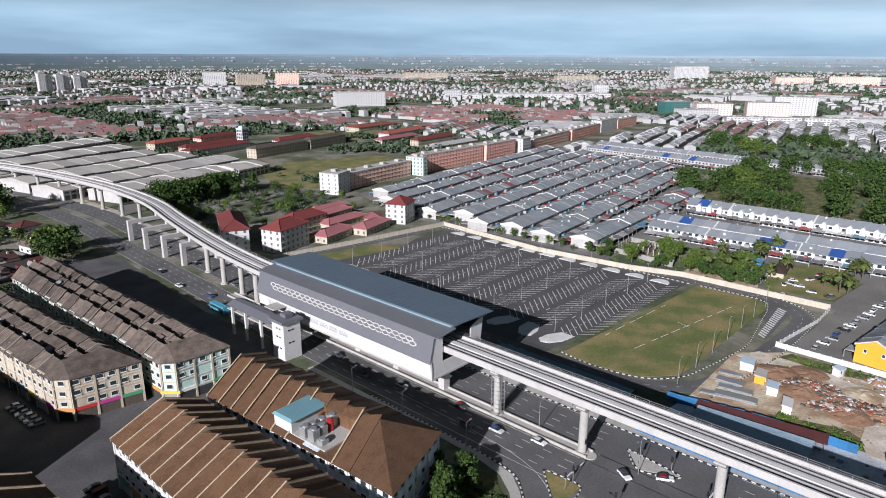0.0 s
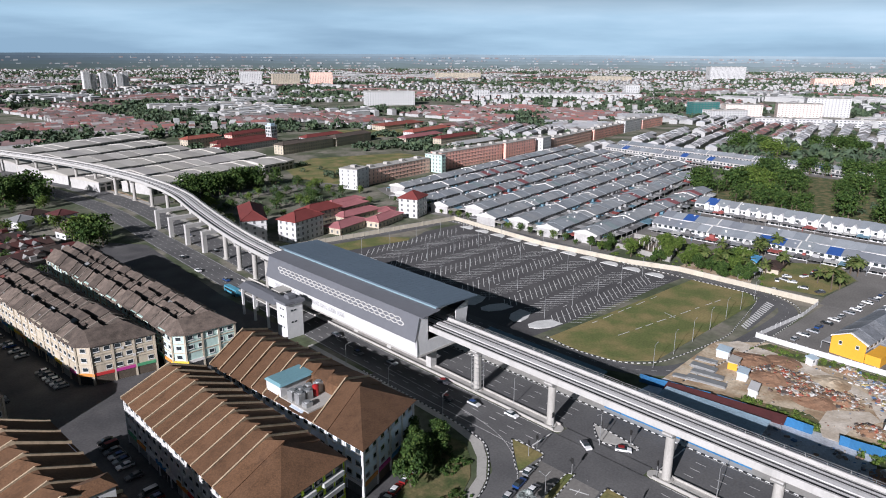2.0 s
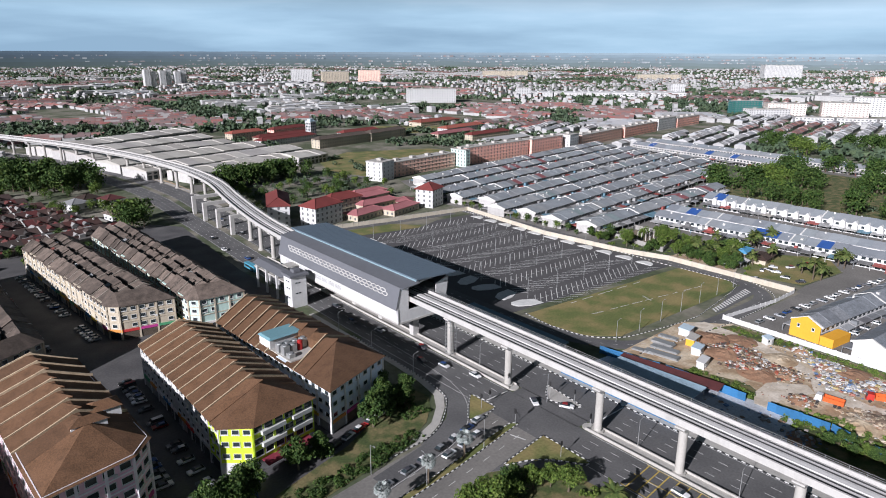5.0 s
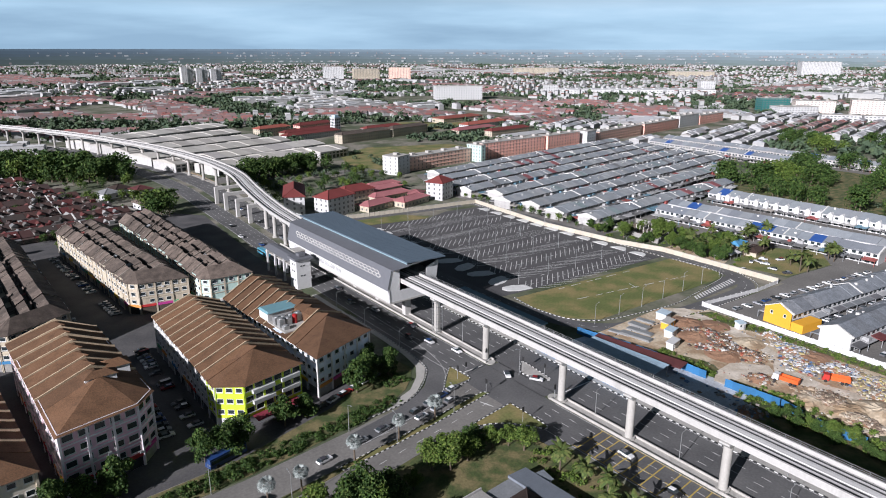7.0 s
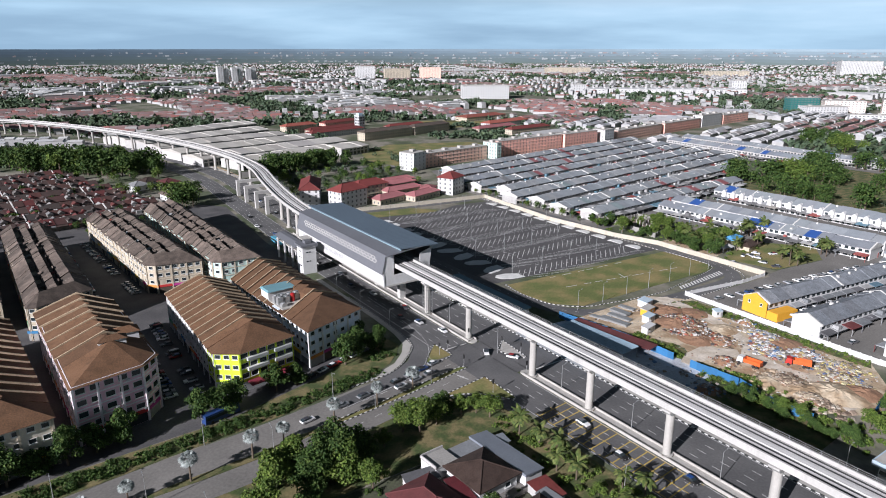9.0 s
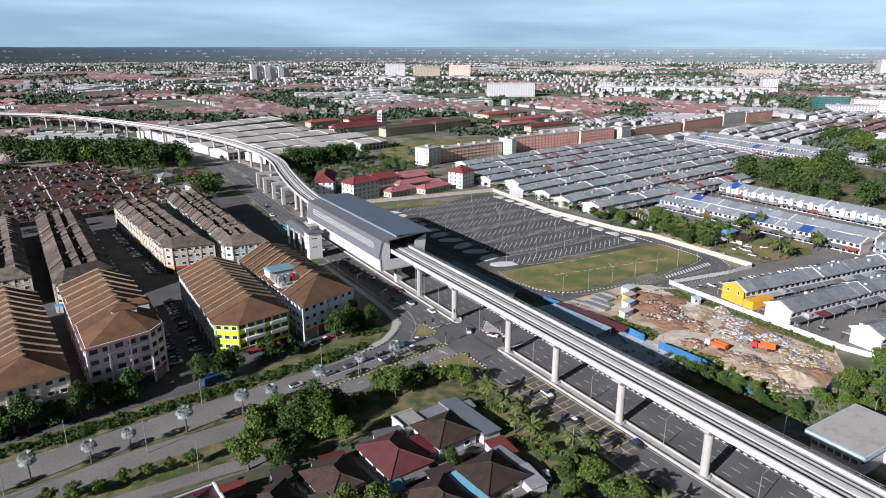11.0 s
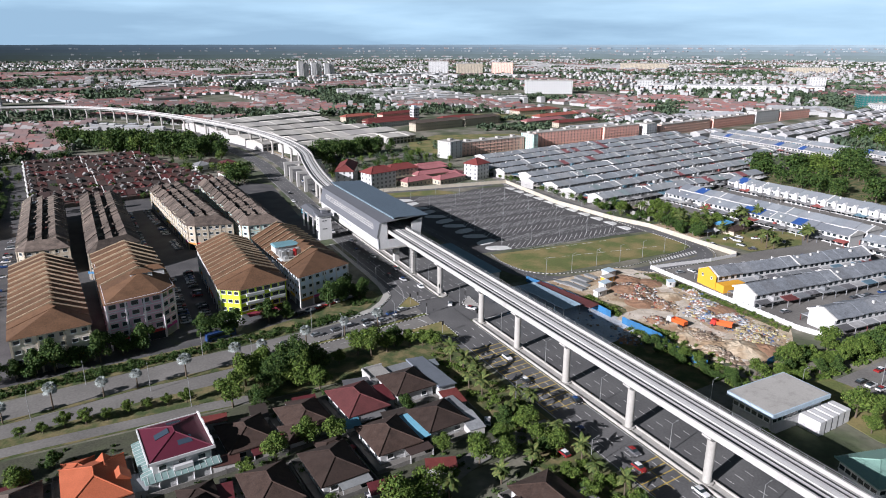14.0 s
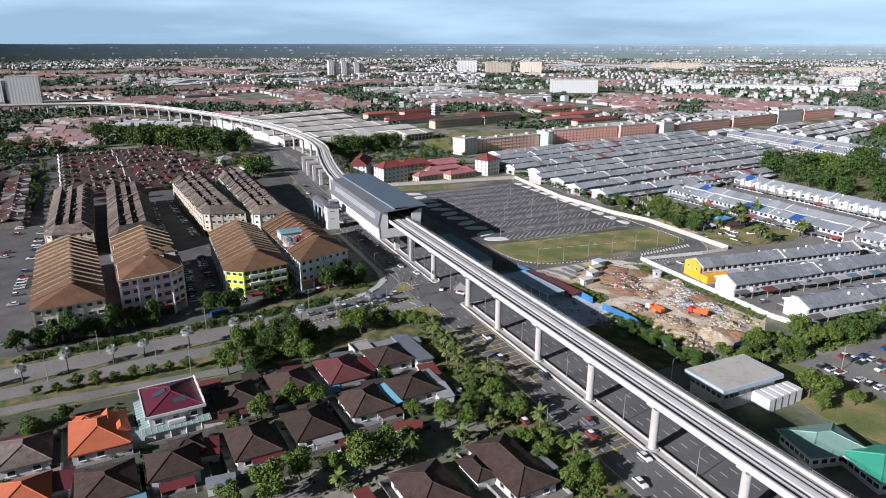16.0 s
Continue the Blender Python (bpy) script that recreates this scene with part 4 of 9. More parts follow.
GABLE = [(0, 0), (0.57, 4.6), (0.585, 4.2), (1, 0.1)]
WIN_L = window_mesh(2.6, 1.75)
MSHAPE = [(0, 0), (0.22, 3.1), (0.225, 2.3), (0.23, -0.6), (0.34, -0.6), (0.345, 1.5), (0.5, 2.9), (0.505, 0.2), (0.6, 0.0), (0.605, 1.5), (0.78, 3.1), (1, 0)]
random.seed(5)
green = block("shop_block", "four-storey shop block with brown tiled roof and lime green end", "building", "shop blocks", [(-88.5, 41.5), (-63.5, 46.2), (-65.8, 110.5), (-88.6, 109)], 13.7, GABLE, 11,
              WHITE, ROOF_BROWN, PARTY, (10, 0), 0.15, 0.6, 0.9, 6.5, saw=0.05)
dress(green, 4, 13.7, 3.3, None, 0.1, (4,), True, 0.03, "white")
for _i in (0, 1):
    facade(green[0], green[1][_i], green[1][_i + 1], green[2], 4, 13.7, 3.3, WIN_L if _i else WIN, False, 0.0, 0.0, 3.6)
# lime painted corner of the block
gc = green[2]
o = green[1]
for a, b, w in ((o[0] + (o[-1] - o[0]) * 0.1, o[0], 1), (o[0], o[1], 1), (o[1], o[2], 1)):
    d = (b - a).normalized()
    nrm = Vector((d.y, -d.x))
    A, B = a - gc + nrm * 0.01, b - gc + nrm * 0.01
    q = [A - nrm * 0.005, B - nrm * 0.005, B + nrm * 0.014, A + nrm * 0.014][::-1]
    m = Mesh()
    m.hexa([(*p, 3.3) for p in q], [(*p, 13.65) for p in q])
    part("render_coat", m, LIME, green[0], "lime green painted render")
    L = (b - a).length
    nn = max(1, round(L / 6.6))
    for i in range(nn + 1):
        A = a - gc + d * max(0, L * i / nn - 0.35) + nrm * 0.016
        B = a - gc + d * min(L, L * i / nn + 0.35) + nrm * 0.016
        q = [A, B, B + nrm * 0.25, A + nrm * 0.25][::-1]
        m = Mesh()
        m.hexa([(*p, 3.35) for p in q], [(*p, 13.6) for p in q])
        part("pier_face", m, LIME, green[0], "lime green painted render")
# white balcony fronts along the lime end
for f in range(2):
    a, b = o[1] - gc, o[2] - gc
    d = (b - a).normalized()
    nrm = Vector((d.y, -d.x))
    for u0, u1 in ((0.12, 0.5), (0.62, 0.95)):
        A, B = a + (b - a) * u0, a + (b - a) * u1
        m = Mesh()
        q = [A, B, B + nrm * 1.1, A + nrm * 1.1][::-1]
        m.hexa([(*p, 7.0 + f * 3.35) for p in q], [(*p, 8.1 + f * 3.35) for p in q])
        part("balcony", m, PAINT, green[0], "white panelled balcony front")
m = Mesh()
A, B = o[1] - gc, o[2] - gc
d = (B - A).normalized()
nrm = Vector((d.y, -d.x))
m.hexa([(*(A + d * 2), 3.3), (*(B - d * 2), 3.3), (*(B - d * 2 + nrm * 3), 2.7), (*(A + d * 2 + nrm * 3), 2.7)][::-1], [(*(A + d * 2), 3.45), (*(B - d * 2), 3.45), (*(B - d * 2 + nrm * 3), 2.85), (*(A + d * 2 + nrm * 3), 2.85)][::-1])
part("awning", m, mat("maroon_awning", (0.22, 0.03, 0.05), 0.7, 0.15), green[0], "maroon canvas awning")

blue = block("shop_block", "four-storey white shop block with brown tiled roof", "building", "shop blocks", [(-57.8, 46.5), (-34.6, 55.0), (-39, 122), (-62.6, 112)], 13.7, GABLE, 10, BLUEW, ROOF_BROWN, PARTY, (12, 0), 0.15, 0.6, 0.9, saw=0.05,
             cut=((1, 2, 3), [(0, -0.2), (0.44, -0.2), (0.441, 3.4), (0.57, 4.6), (0.585, 4.2), (1, 0.1)]))
dress(blue, 4, 13.7, 3.3, None, 0.1, (0, 3), True, 0.03, "white")
pink = block("shop_block", "five-storey pink and white shop apartments with brown roof", "building", "shop blocks", [(-127.6, 38.2), (-104.6, 43.4), (-108.5, 101), (-131.5, 103)], 17.6, GABLE, 7, PINKW, ROOF_BROWN, PARTY, (14, 0), 0.15, 0.6, 0.9, 0,
             1, [(3.4 + k * 3.5, 0.35, PINKT) for k in range(5)], saw=0.05, chamfer_r=5.0)
dress(pink, 5, 17.6, 3.9, WIN_L, 0.25, (0, 1, 4), True, 0.03, "pink")
facade(pink[0], pink[1][2], pink[1][3], pink[2], 5, 17.6, 3.4, WIN, True, 0.1, 0.05, 3.6, "pink")
# roof pavilion and white gable over the stair
for _x, _y, _w, _d, _z, _h in ((8.0, -8.0, 7.0, 5.0, 17.5, 3.2), (3.2, -16.0, 7.5, 3.0, 20.0, 2.1)):
    _m = Mesh()
    _m.box(_x - _w / 2, _y - _d / 2, _z, _x + _w / 2, _y + _d / 2, _z + _h)
    part("roof_room", _m, WHITE, pink[0], "white rendered roof room")
    _m = Mesh()
    _W, _D = _w / 2 + 0.5, _d / 2 + 0.5
    _m.v = [(_x - _W, _y - _D, _z + _h), (_x + _W, _y - _D, _z + _h), (_x + _W, _y + _D, _z + _h), (_x - _W, _y + _D, _z + _h), (_x - _W * 0.4, _y, _z + _h + 1.3), (_x + _W * 0.4, _y, _z + _h + 1.3)]
    _m.f = [(0, 1, 5, 4), (1, 2, 5), (2, 3, 4, 5), (3, 0, 4), (3, 2, 1, 0)]
    _m.s = [0] * 5
    part("roof_cap", _m, ROOF_BROWN, pink[0])
left = block("shop_block", "four-storey cream shop block with brown tiled roof", "building", "shop blocks", [(-155.8, 30.2), (-133.2, 33.0), (-140, 112), (-162.5, 114)], 13.7, GABLE, 12, CREAM_P, ROOF_BROWN, PARTY, (9, 0), 0.15, 0.6, 0.9, saw=0.05)
dress(left, 4, 13.7, 3.3, None, 0.1, (0, 3), True, 0.03, "cream")
for quad, units, wall, near in (([(-87.5, 150.0), (-66.0, 146.5), (-76, 262), (-98, 256)], 19, CREAM, 7), ([(-62.5, 138), (-42.6, 137), (-47.5, 271), (-67.5, 260)], 21, MINT, 7),
                                ([(-133.5, 121), (-111.5, 133), (-116.5, 247), (-138, 249)], 18, CREAM, 6), ([(-162.5, 138), (-141.5, 137.5), (-147, 248), (-168, 254)], 18, CREAM, 6)):
    g = block("shop_block", "weathered four-storey shop block with grey-brown stepped roofs", "building", "shop blocks", quad, 13.3, MSHAPE, units, wall, ROOF_DARK, PARTY_D, (near, 0), 0.65, 0.3, 0.7, 3.0,
              1, [(3.2, 0.4, CREAM), (6.6, 0.3, CREAM), (9.9, 0.3, CREAM)])
    # odd small roofs over the light wells and stair heads
    NL, NR, FR, FL = [Vector(q) for q in quad]
    for i in range(2 * units):
        v = (i // 2 + (0.3 if i % 2 else 0.7)) / units
        if v * (FL - NL).length < near + 2 or random.random() < 0.4:
            continue
        u = random.uniform(0.5, 0.57) if i % 2 else random.uniform(0.27, 0.33)
        p = (1 - v) * ((1 - u) * NL + u * NR) + v * ((1 - u) * FL + u * FR) - g[2]
        w, dd, z = random.uniform(0.8, 1.3), random.uniform(0.9, 1.6), 13.3 + random.uniform(0.6, 1.7)
        lift = random.uniform(0.7, 1.3)
        m = Mesh()
        m.hexa([(p.x - w, p.y - dd, 13.2), (p.x + w, p.y - dd, 13.2), (p.x + w, p.y + dd, 13.2), (p.x - w, p.y + dd, 13.2)],
               [(p.x - w, p.y - dd, z), (p.x + w, p.y - dd, z + lift), (p.x + w, p.y + dd, z + lift), (p.x - w, p.y + dd, z)], 1)
        m.hexa([(p.x - w - 0.5, p.y - dd - 0.3, z - 0.1), (p.x + w + 0.2, p.y - dd - 0.3, z + lift), (p.x + w + 0.2, p.y + dd + 0.3, z + lift), (p.x - w - 0.5, p.y + dd + 0.3, z - 0.1)],
               [(p.x - w - 0.5, p.y - dd - 0.3, z + 0.06), (p.x + w + 0.2, p.y - dd - 0.3, z + lift + 0.16), (p.x + w + 0.2, p.y + dd + 0.3, z + lift + 0.16), (p.x - w - 0.5, p.y + dd + 0.3, z + 0.06)], 0)
        part("roof_turret", m, [ROOF_DKR2 if random.random() < 0.06 else ROOF_GREY if random.random() < 0.08 else ROOF_DARK, WALL_D], g[0], "small tiled stair roof")
        if random.random() < 0.5:
            m = Mesh()
            q = p + Vector((random.uniform(-3.6, -2.8), random.uniform(-2, 2)))
            m.tube((q.x, q.y, 13.2), (q.x, q.y, 14.6), 0.6, 0.6, 10)
            part("water_tank", m, METAL, g[0], "small pale roof tank")
    dress(g, 4, 13.3, 3.4, None, 0.06, (0, 1, 4), True, 0.12, "cream")

# rooftop plant terrace on the white block
rt = thing("rooftop_plant", "rooftop terrace with white tanks and a teal canopy", "rooftop plant", "", pose(-55.0, 77, 13.6, 0, 0, 3.5))
m = Mesh()
m.box(-4.0, -9, 0, 6.5, 9, 0.5)
part("deck", m, CONC, rt)
m = Mesh()
m.box(-4.2, 2.5, 0.5, 6.5, 9, 3.6)
part("plant_room", m, WHITE, rt, "white walled room")
m = Mesh()
m.hexa([(-4.6, 2.0, 3.6), (6.9, 2.0, 3.6), (6.9, 9.4, 3.6), (-4.6, 9.4, 3.6)], [(-4.0, 2.6, 4.2), (6.3, 2.6, 4.2), (6.3, 8.8, 4.2), (-4.0, 8.8, 4.2)])
part("canopy", m, mat("teal_sheet", (0.16, 0.30, 0.34), 0.5, 0.15), rt, "teal metal sheet canopy")
for i, (x, y, h) in enumerate(((-2.6, -0.6, 2.6), (-0.2, -0.6, 2.4), (-2.4, -3.4, 2.8), (0.2, -3.2, 2.5), (2.6, -0.4, 2.2), (-2.2, -6.2, 1.2), (2.8, -3.2, 2.9), (4.6, -2.0, 2.9))):
    m = Mesh()
    if i != 6:
        m.box(x - 1, y - 1, 0.5, x + 1, y + 1, 0.5 + h)
        m.tube((x, y, 0.5 + h), (x, y, 0.8 + h), 0.8, 0.8, 12)
        part("cooling_unit", m, METAL, rt, "pale metal cooling unit")
    else:
        m.tube((x, y, 0.5), (x, y, 0.5 + h), 0.85, 0.85, 14)
        m.tube((x, y, 0.5 + h), (x, y, 0.8 + h), 0.85, 0.25, 14)
        part("tank", m, mat("red_tank", (0.35, 0.02, 0.02), 0.4, 0.1), rt, "red round tank")

# small raised roofs along the ridges of the brown blocks
for (ob, out, c), n in ((green, 4), (blue, 2), (left, 4), (pink, 1)):
    for k in range(n):
        m = Mesh()
        a, b = (out[0] + out[-3]) / 2 - c, (out[-1] + out[-2]) / 2 - c
        p = a + (b - a) * ((k + 1.6) / (n + 1.6))
        z = 13.7 + 1.6 + (3.9 if ob is pink[0] else 0)
        m.hexa([(p.x - 3.4, p.y - 0.9, z - 1.6), (p.x - 0.2, p.y - 0.9, z - 1.6), (p.x - 0.2, p.y + 0.9, z - 1.6), (p.x - 3.4, p.y + 0.9, z - 1.6)],
               [(p.x - 3.0, p.y - 1.1, z + 0.3), (p.x, p.y - 1.1, z + 1.1), (p.x, p.y + 1.1, z + 1.1), (p.x - 3.0, p.y + 1.1, z + 0.3)])
        part("roof_vent", m, ROOF_BROWN, ob, "small raised tiled vent")


def terrace(p0, p1, depth, label, eave=6.4, rise=2.6, wall=WHITE, roof=ROOF_GREY, unit=6.6, group="terraced rows", front=True, windows=True, prof=None, porches=None):
    """A row of two-storey terraced houses along p0 to p1 (its depth lies to the left of that way)."""
    p0, p1 = Vector(p0), Vector(p1)
    d = (p1 - p0).normalized()
    n = Vector((-d.y, d.x)) * depth
    units = max(2, int((p1 - p0).length / unit))
    made = block("terraced_row", label, "houses", group, [tuple(p0), tuple(p0 + n), tuple(p1 + n), tuple(p1)][:1] + [tuple(p0 + n), tuple(p1 + n), tuple(p1)], eave,
                 prof or [(0, 0), (0.5, rise), (1, 0)], units, wall, roof, None if not front else PARTY_W, (0, 0), 0.22, 0.45, 0.9, 0, 7, party_t=0.36)
    ob, out, c = made
    del ob["c"]
    L = (p1 - p0).length
    yaw = math.degrees(math.atan2(d.y, d.x))
    vents = Mesh()
    for i in range(units):
        if random.random() < 0.55:
            x, y = -L / 2 + (i + random.uniform(0.2, 0.8)) * L / units, random.uniform(-0.32, 0.32) * depth
            z = eave + rise * (1 - abs(y) * 2 / depth)
            k = random.uniform(0.3, 0.6)
            vents.box(x - k, y - k, z - 0.3, x + k, y + k, z + random.uniform(0.5, 1.0))
    if vents.v and prof is None:
        part("roof_vents", vents, PARTY_W, ob, matrix=pose(0, 0, 0, 0, 0, yaw))["kind"] = "stuff"
    # porches: lean-to roofs and dark openings unit by unit, both long sides
    por, win = Mesh(), Mesh()
    for side in (-1, 1):
        for i in range(units):
            x = -L / 2 + (i + 0.5) * L / units
            y = side * depth / 2
            w = L / units / 2 - 0.25
            k = random.uniform(2.6, 4.2) if porches else random.uniform(3.5, 6.5)
            ys = sorted((y, y + side * k))
            por.hexa([(x - w, ys[0], 2.7), (x + w, ys[0], 2.7), (x + w, ys[1], 2.7), (x - w, ys[1], 2.7)],
                     [(x - w, ys[0], 2.9 + (0.5 if side > 0 else 0)), (x + w, ys[0], 2.9 + (0.5 if side > 0 else 0)), (x + w, ys[1], 2.9 + (0.5 if side < 0 else 0)), (x - w, ys[1], 2.9 + (0.5 if side < 0 else 0))])
            if random.random() < (0.25 if porches else 0.7):
                e, q = random.uniform(1.2, 2.6), random.uniform(1.4, 3.2)
                xo = x + random.uniform(-1, 1) * (w - q / 2) * 0.8
                yb = sorted((y, y + side * e))
                zt = random.uniform(3.4, 5.2)
                por.hexa([(xo - q / 2, yb[0], 2.5), (xo + q / 2, yb[0], 2.5), (xo + q / 2, yb[1], 2.5), (xo - q / 2, yb[1], 2.5)], [(xo - q / 2, yb[0], zt), (xo + q / 2, yb[0], zt), (xo + q / 2, yb[1], zt), (xo - q / 2, yb[1], zt)])
            por.box(x - w, y + side * k - 0.1, 0, x - w + 0.25, y + side * k + 0.1, 2.7)
            if windows:
                for o in (-w * 0.5, w * 0.5):
                    ya = sorted((y - side * 0.05, y + side * 0.06))
                    win.box(x + o - 0.9, ya[0], 4.0, x + o + 0.9, ya[1], 5.4)
                    win.box(x + o - 1.1, ya[0], 0.4, x + o + 1.1, ya[1], 2.3)
    cc = pose(0, 0, 0, 0, 0, yaw)
    part("porch_roofing", por, porches or PORCH, ob, matrix=cc)["kind"] = "stuff"
    if windows:
        part("glazing", win, GLASS, ob, matrix=cc)["kind"] = "stuff"
    return ob


PORCH = palette("porch_roofs", [(0.40, 0.40, 0.39), (0.26, 0.27, 0.28), (0.34, 0.34, 0.34), (0.20, 0.21, 0.22), (0.28, 0.28, 0.275), (0.16, 0.16, 0.16), (0.58, 0.58, 0.56), (0.14, 0.14, 0.14), (0.33, 0.31, 0.28), (0.28, 0.07, 0.06), (0.42, 0.42, 0.40), (0.22, 0.22, 0.22), (0.12, 0.22, 0.28), (0.10, 0.10, 0.10)], 0.7, 0.2, 4)
ROOF_TG = palette("terrace_roofs", [(0.262, 0.285, 0.305), (0.275, 0.298, 0.318), (0.245, 0.265, 0.285), (0.30, 0.315, 0.325), (0.27, 0.295, 0.315), (0.25, 0.265, 0.28), (0.33, 0.34, 0.35), (0.26, 0.28, 0.30), (0.285, 0.30, 0.31), (0.23, 0.25, 0.275),
                                    (0.295, 0.31, 0.318), (0.25, 0.275, 0.295), (0.27, 0.28, 0.285), (0.255, 0.275, 0.29), (0.26, 0.28, 0.295), (0.18, 0.185, 0.19), (0.31, 0.325, 0.335), (0.265, 0.275, 0.28), (0.27, 0.305, 0.32), (0.22, 0.27, 0.275), (0.24, 0.26, 0.28), (0.285, 0.30, 0.315), (0.24, 0.09, 0.095), (0.235, 0.255, 0.275), (0.26, 0.275, 0.29), (0.28, 0.295, 0.305), (0.25, 0.27, 0.285), (0.27, 0.28, 0.29)], 0.6, 0.2, 4, True)
PORCH_N = palette("near_porches", [(0.20, 0.21, 0.22), (0.14, 0.14, 0.15), (0.28, 0.29, 0.30), (0.17, 0.18, 0.19), (0.24, 0.25, 0.26), (0.10, 0.10, 0.105), (0.14, 0.04, 0.04), (0.10, 0.17, 0.22), (0.32, 0.32, 0.32)], 0.65, 0.25, 3)
ROOF_NG = palette("near_grey_roofs", [(0.20, 0.215, 0.235), (0.185, 0.20, 0.22), (0.215, 0.23, 0.25), (0.17, 0.18, 0.195), (0.23, 0.24, 0.255), (0.195, 0.21, 0.23)], 0.55, 0.4, 2, True)
ROOF_TR = palette("red_terrace_roofs", [(0.068, 0.032, 0.026), (0.056, 0.034, 0.030), (0.080, 0.029, 0.024), (0.050, 0.037, 0.032), (0.064, 0.040, 0.034), (0.062, 0.027, 0.024), (0.045, 0.037, 0.034), (0.072, 0.042, 0.035), (0.060, 0.029, 0.024), (0.096, 0.022, 0.021), (0.053, 0.032, 0.027), (0.058, 0.037, 0.032)], 0.85, 0.3, 3, True)
PORCH_R = palette("red_row_porches", [(0.056, 0.040, 0.036), (0.104, 0.028, 0.024), (0.160, 0.160, 0.160), (0.040, 0.036, 0.034), (0.272, 0.264, 0.256), (0.080, 0.048, 0.040), (0.048, 0.032, 0.029), (0.120, 0.112, 0.104), (0.120, 0.024, 0.024), (0.064, 0.040, 0.034)], 0.8, 0.25, 3)
ROOF_BL = palette("blue_grey_roofs", [(0.234, 0.258, 0.282), (0.266, 0.290, 0.313), (0.212, 0.234, 0.266), (0.290, 0.313, 0.336), (0.234, 0.250, 0.266), (0.258, 0.274, 0.297), (0.219, 0.234, 0.258), (0.282, 0.297, 0.313), (0.243, 0.266, 0.290), (0.203, 0.219, 0.243), (0.250, 0.266, 0.282), (0.226, 0.250, 0.274), (0.274, 0.290, 0.306), (0.031, 0.086, 0.282), (0.258, 0.282, 0.297)], 0.55, 0.15, 4, True)

flat("road", [(158, 116), (360, 126), (470, 330), (430, 362), (180, 336), (152, 262), (158, 200)], 0.028, ASPHALT_OLD, "worn asphalt of the terrace streets", "road")
flat("road", [(204, -90), (316, -90), (314, 136), (210, 132)], 0.036, ASPHALT_OLD, "worn asphalt of the terrace streets", "road")
flat("road", [(106, 15), (160, 12), (222, -12), (222, -90), (108, -82)], 0.012, ASPHALT_OLD, "worn asphalt between the white terraced rows", "road")
flat("road", [(440, 40), (560, 30), (565, 372), (400, 345), (470, 200)], 0.044, ASPHALT_OLD, "worn asphalt of the terrace streets", "road")
random.seed(11)
ROWS_T = [((168, 130), 4.5, 175), ((163, 152), 7.5, 240), ((165, 175), 8, 290), ((158, 195), 8, 300), ((170, 216), 8.5, 290), ((160, 238), 9, 300), ((156, 258), 9, 310), ((166, 282), 9, 300), ((182, 306), 9, 290)]
for (x, y), a, L in ROWS_T:
    d = Vector((math.cos(radians(a)), math.sin(radians(a))))
    e = Vector((x, y)) + d * L
    terrace((x, y), tuple(e), 13.4, "two-storey terraced row with weathered grey sheet roofs", 5.4, 1.9, WALL_T, ROOF_TG)
for p0, p1, dep, ev in (((236, -2), (230, 124), 12.5, 6.2), ((251, -2), (246, 126), 12.5, 7.0), ((240, -120), (237, -8), 12.5, 6.2), ((255, -120), (252, -8), 12.5, 7.0)):
    terrace(p0, p1, dep, "two-storey white terraced row with pale blue-grey roofs", ev, 2.0, WHITE, ROOF_BL)
_m = Mesh()
_m.v = [(-1.5, 0, 3.2), (1.5, 0, 3.2), (1.5, 0, 6.6), (0, 0, 8.1), (-1.5, 0, 6.6), (-1.5, 3.5, 3.2), (1.5, 3.5, 3.2), (1.5, 3.5, 6.6), (0, 3.5, 8.1), (-1.5, 3.5, 6.6)]
_m.f = [(0, 1, 2, 3, 4), (9, 8, 7, 6, 5), (0, 5, 6, 1), (1, 6, 7, 2), (2, 7, 8, 3), (3, 8, 9, 4), (4, 9, 5, 0)]
_m.s = [0] * 7
GABLE_F = _m.data("gable_front", WHITE)
for p0, p1 in (((304, 6), (301, 130)), ((306, -120), (304, 0))):
    row = terrace(p0, p1, 15, "two-storey white terraced row with small front gables", 6.8, 2.6, WHITE, ROOF_BL)
    L = (Vector(p1) - Vector(p0)).length
    yaw = math.degrees(math.atan2(p1[1] - p0[1], p1[0] - p0[0]))
    for k in range(int(L / 6.6)):
        part("gable_front", GABLE_F, None, row, matrix=pose(0, 0, 0, 0, 0, yaw) @ pose(-L / 2 + 3.3 + k * 6.6, 9.3, 0, 0, 0, 180))
terrace((110.8, -15), (203, -26), 10.5, "white terraced row with a bright yellow gable end", 6.2, 2.4, WHITE, ROOF_NG, porches=PORCH_N)
terrace((106, -38), (210, -46), 11, "white terraced row with grey roofs", 6.2, 2.4, WHITE, ROOF_NG, porches=PORCH_N)
terrace((111, -68.5), (215, -77), 11, "white terraced row with dark grey roofs", 6.2, 2.4, WHITE, ROOF_NG, porches=PORCH_N)
terrace((512, 40), (532, 330), 13, "two-storey terraced row with pale blue-grey roofs", 6.8, 2.3, WALL_T, ROOF_BL)
terrace((482, 160), (496, 322), 13, "two-storey terraced row with pale blue-grey roofs", 6.8, 2.3, WALL_T, ROOF_BL)
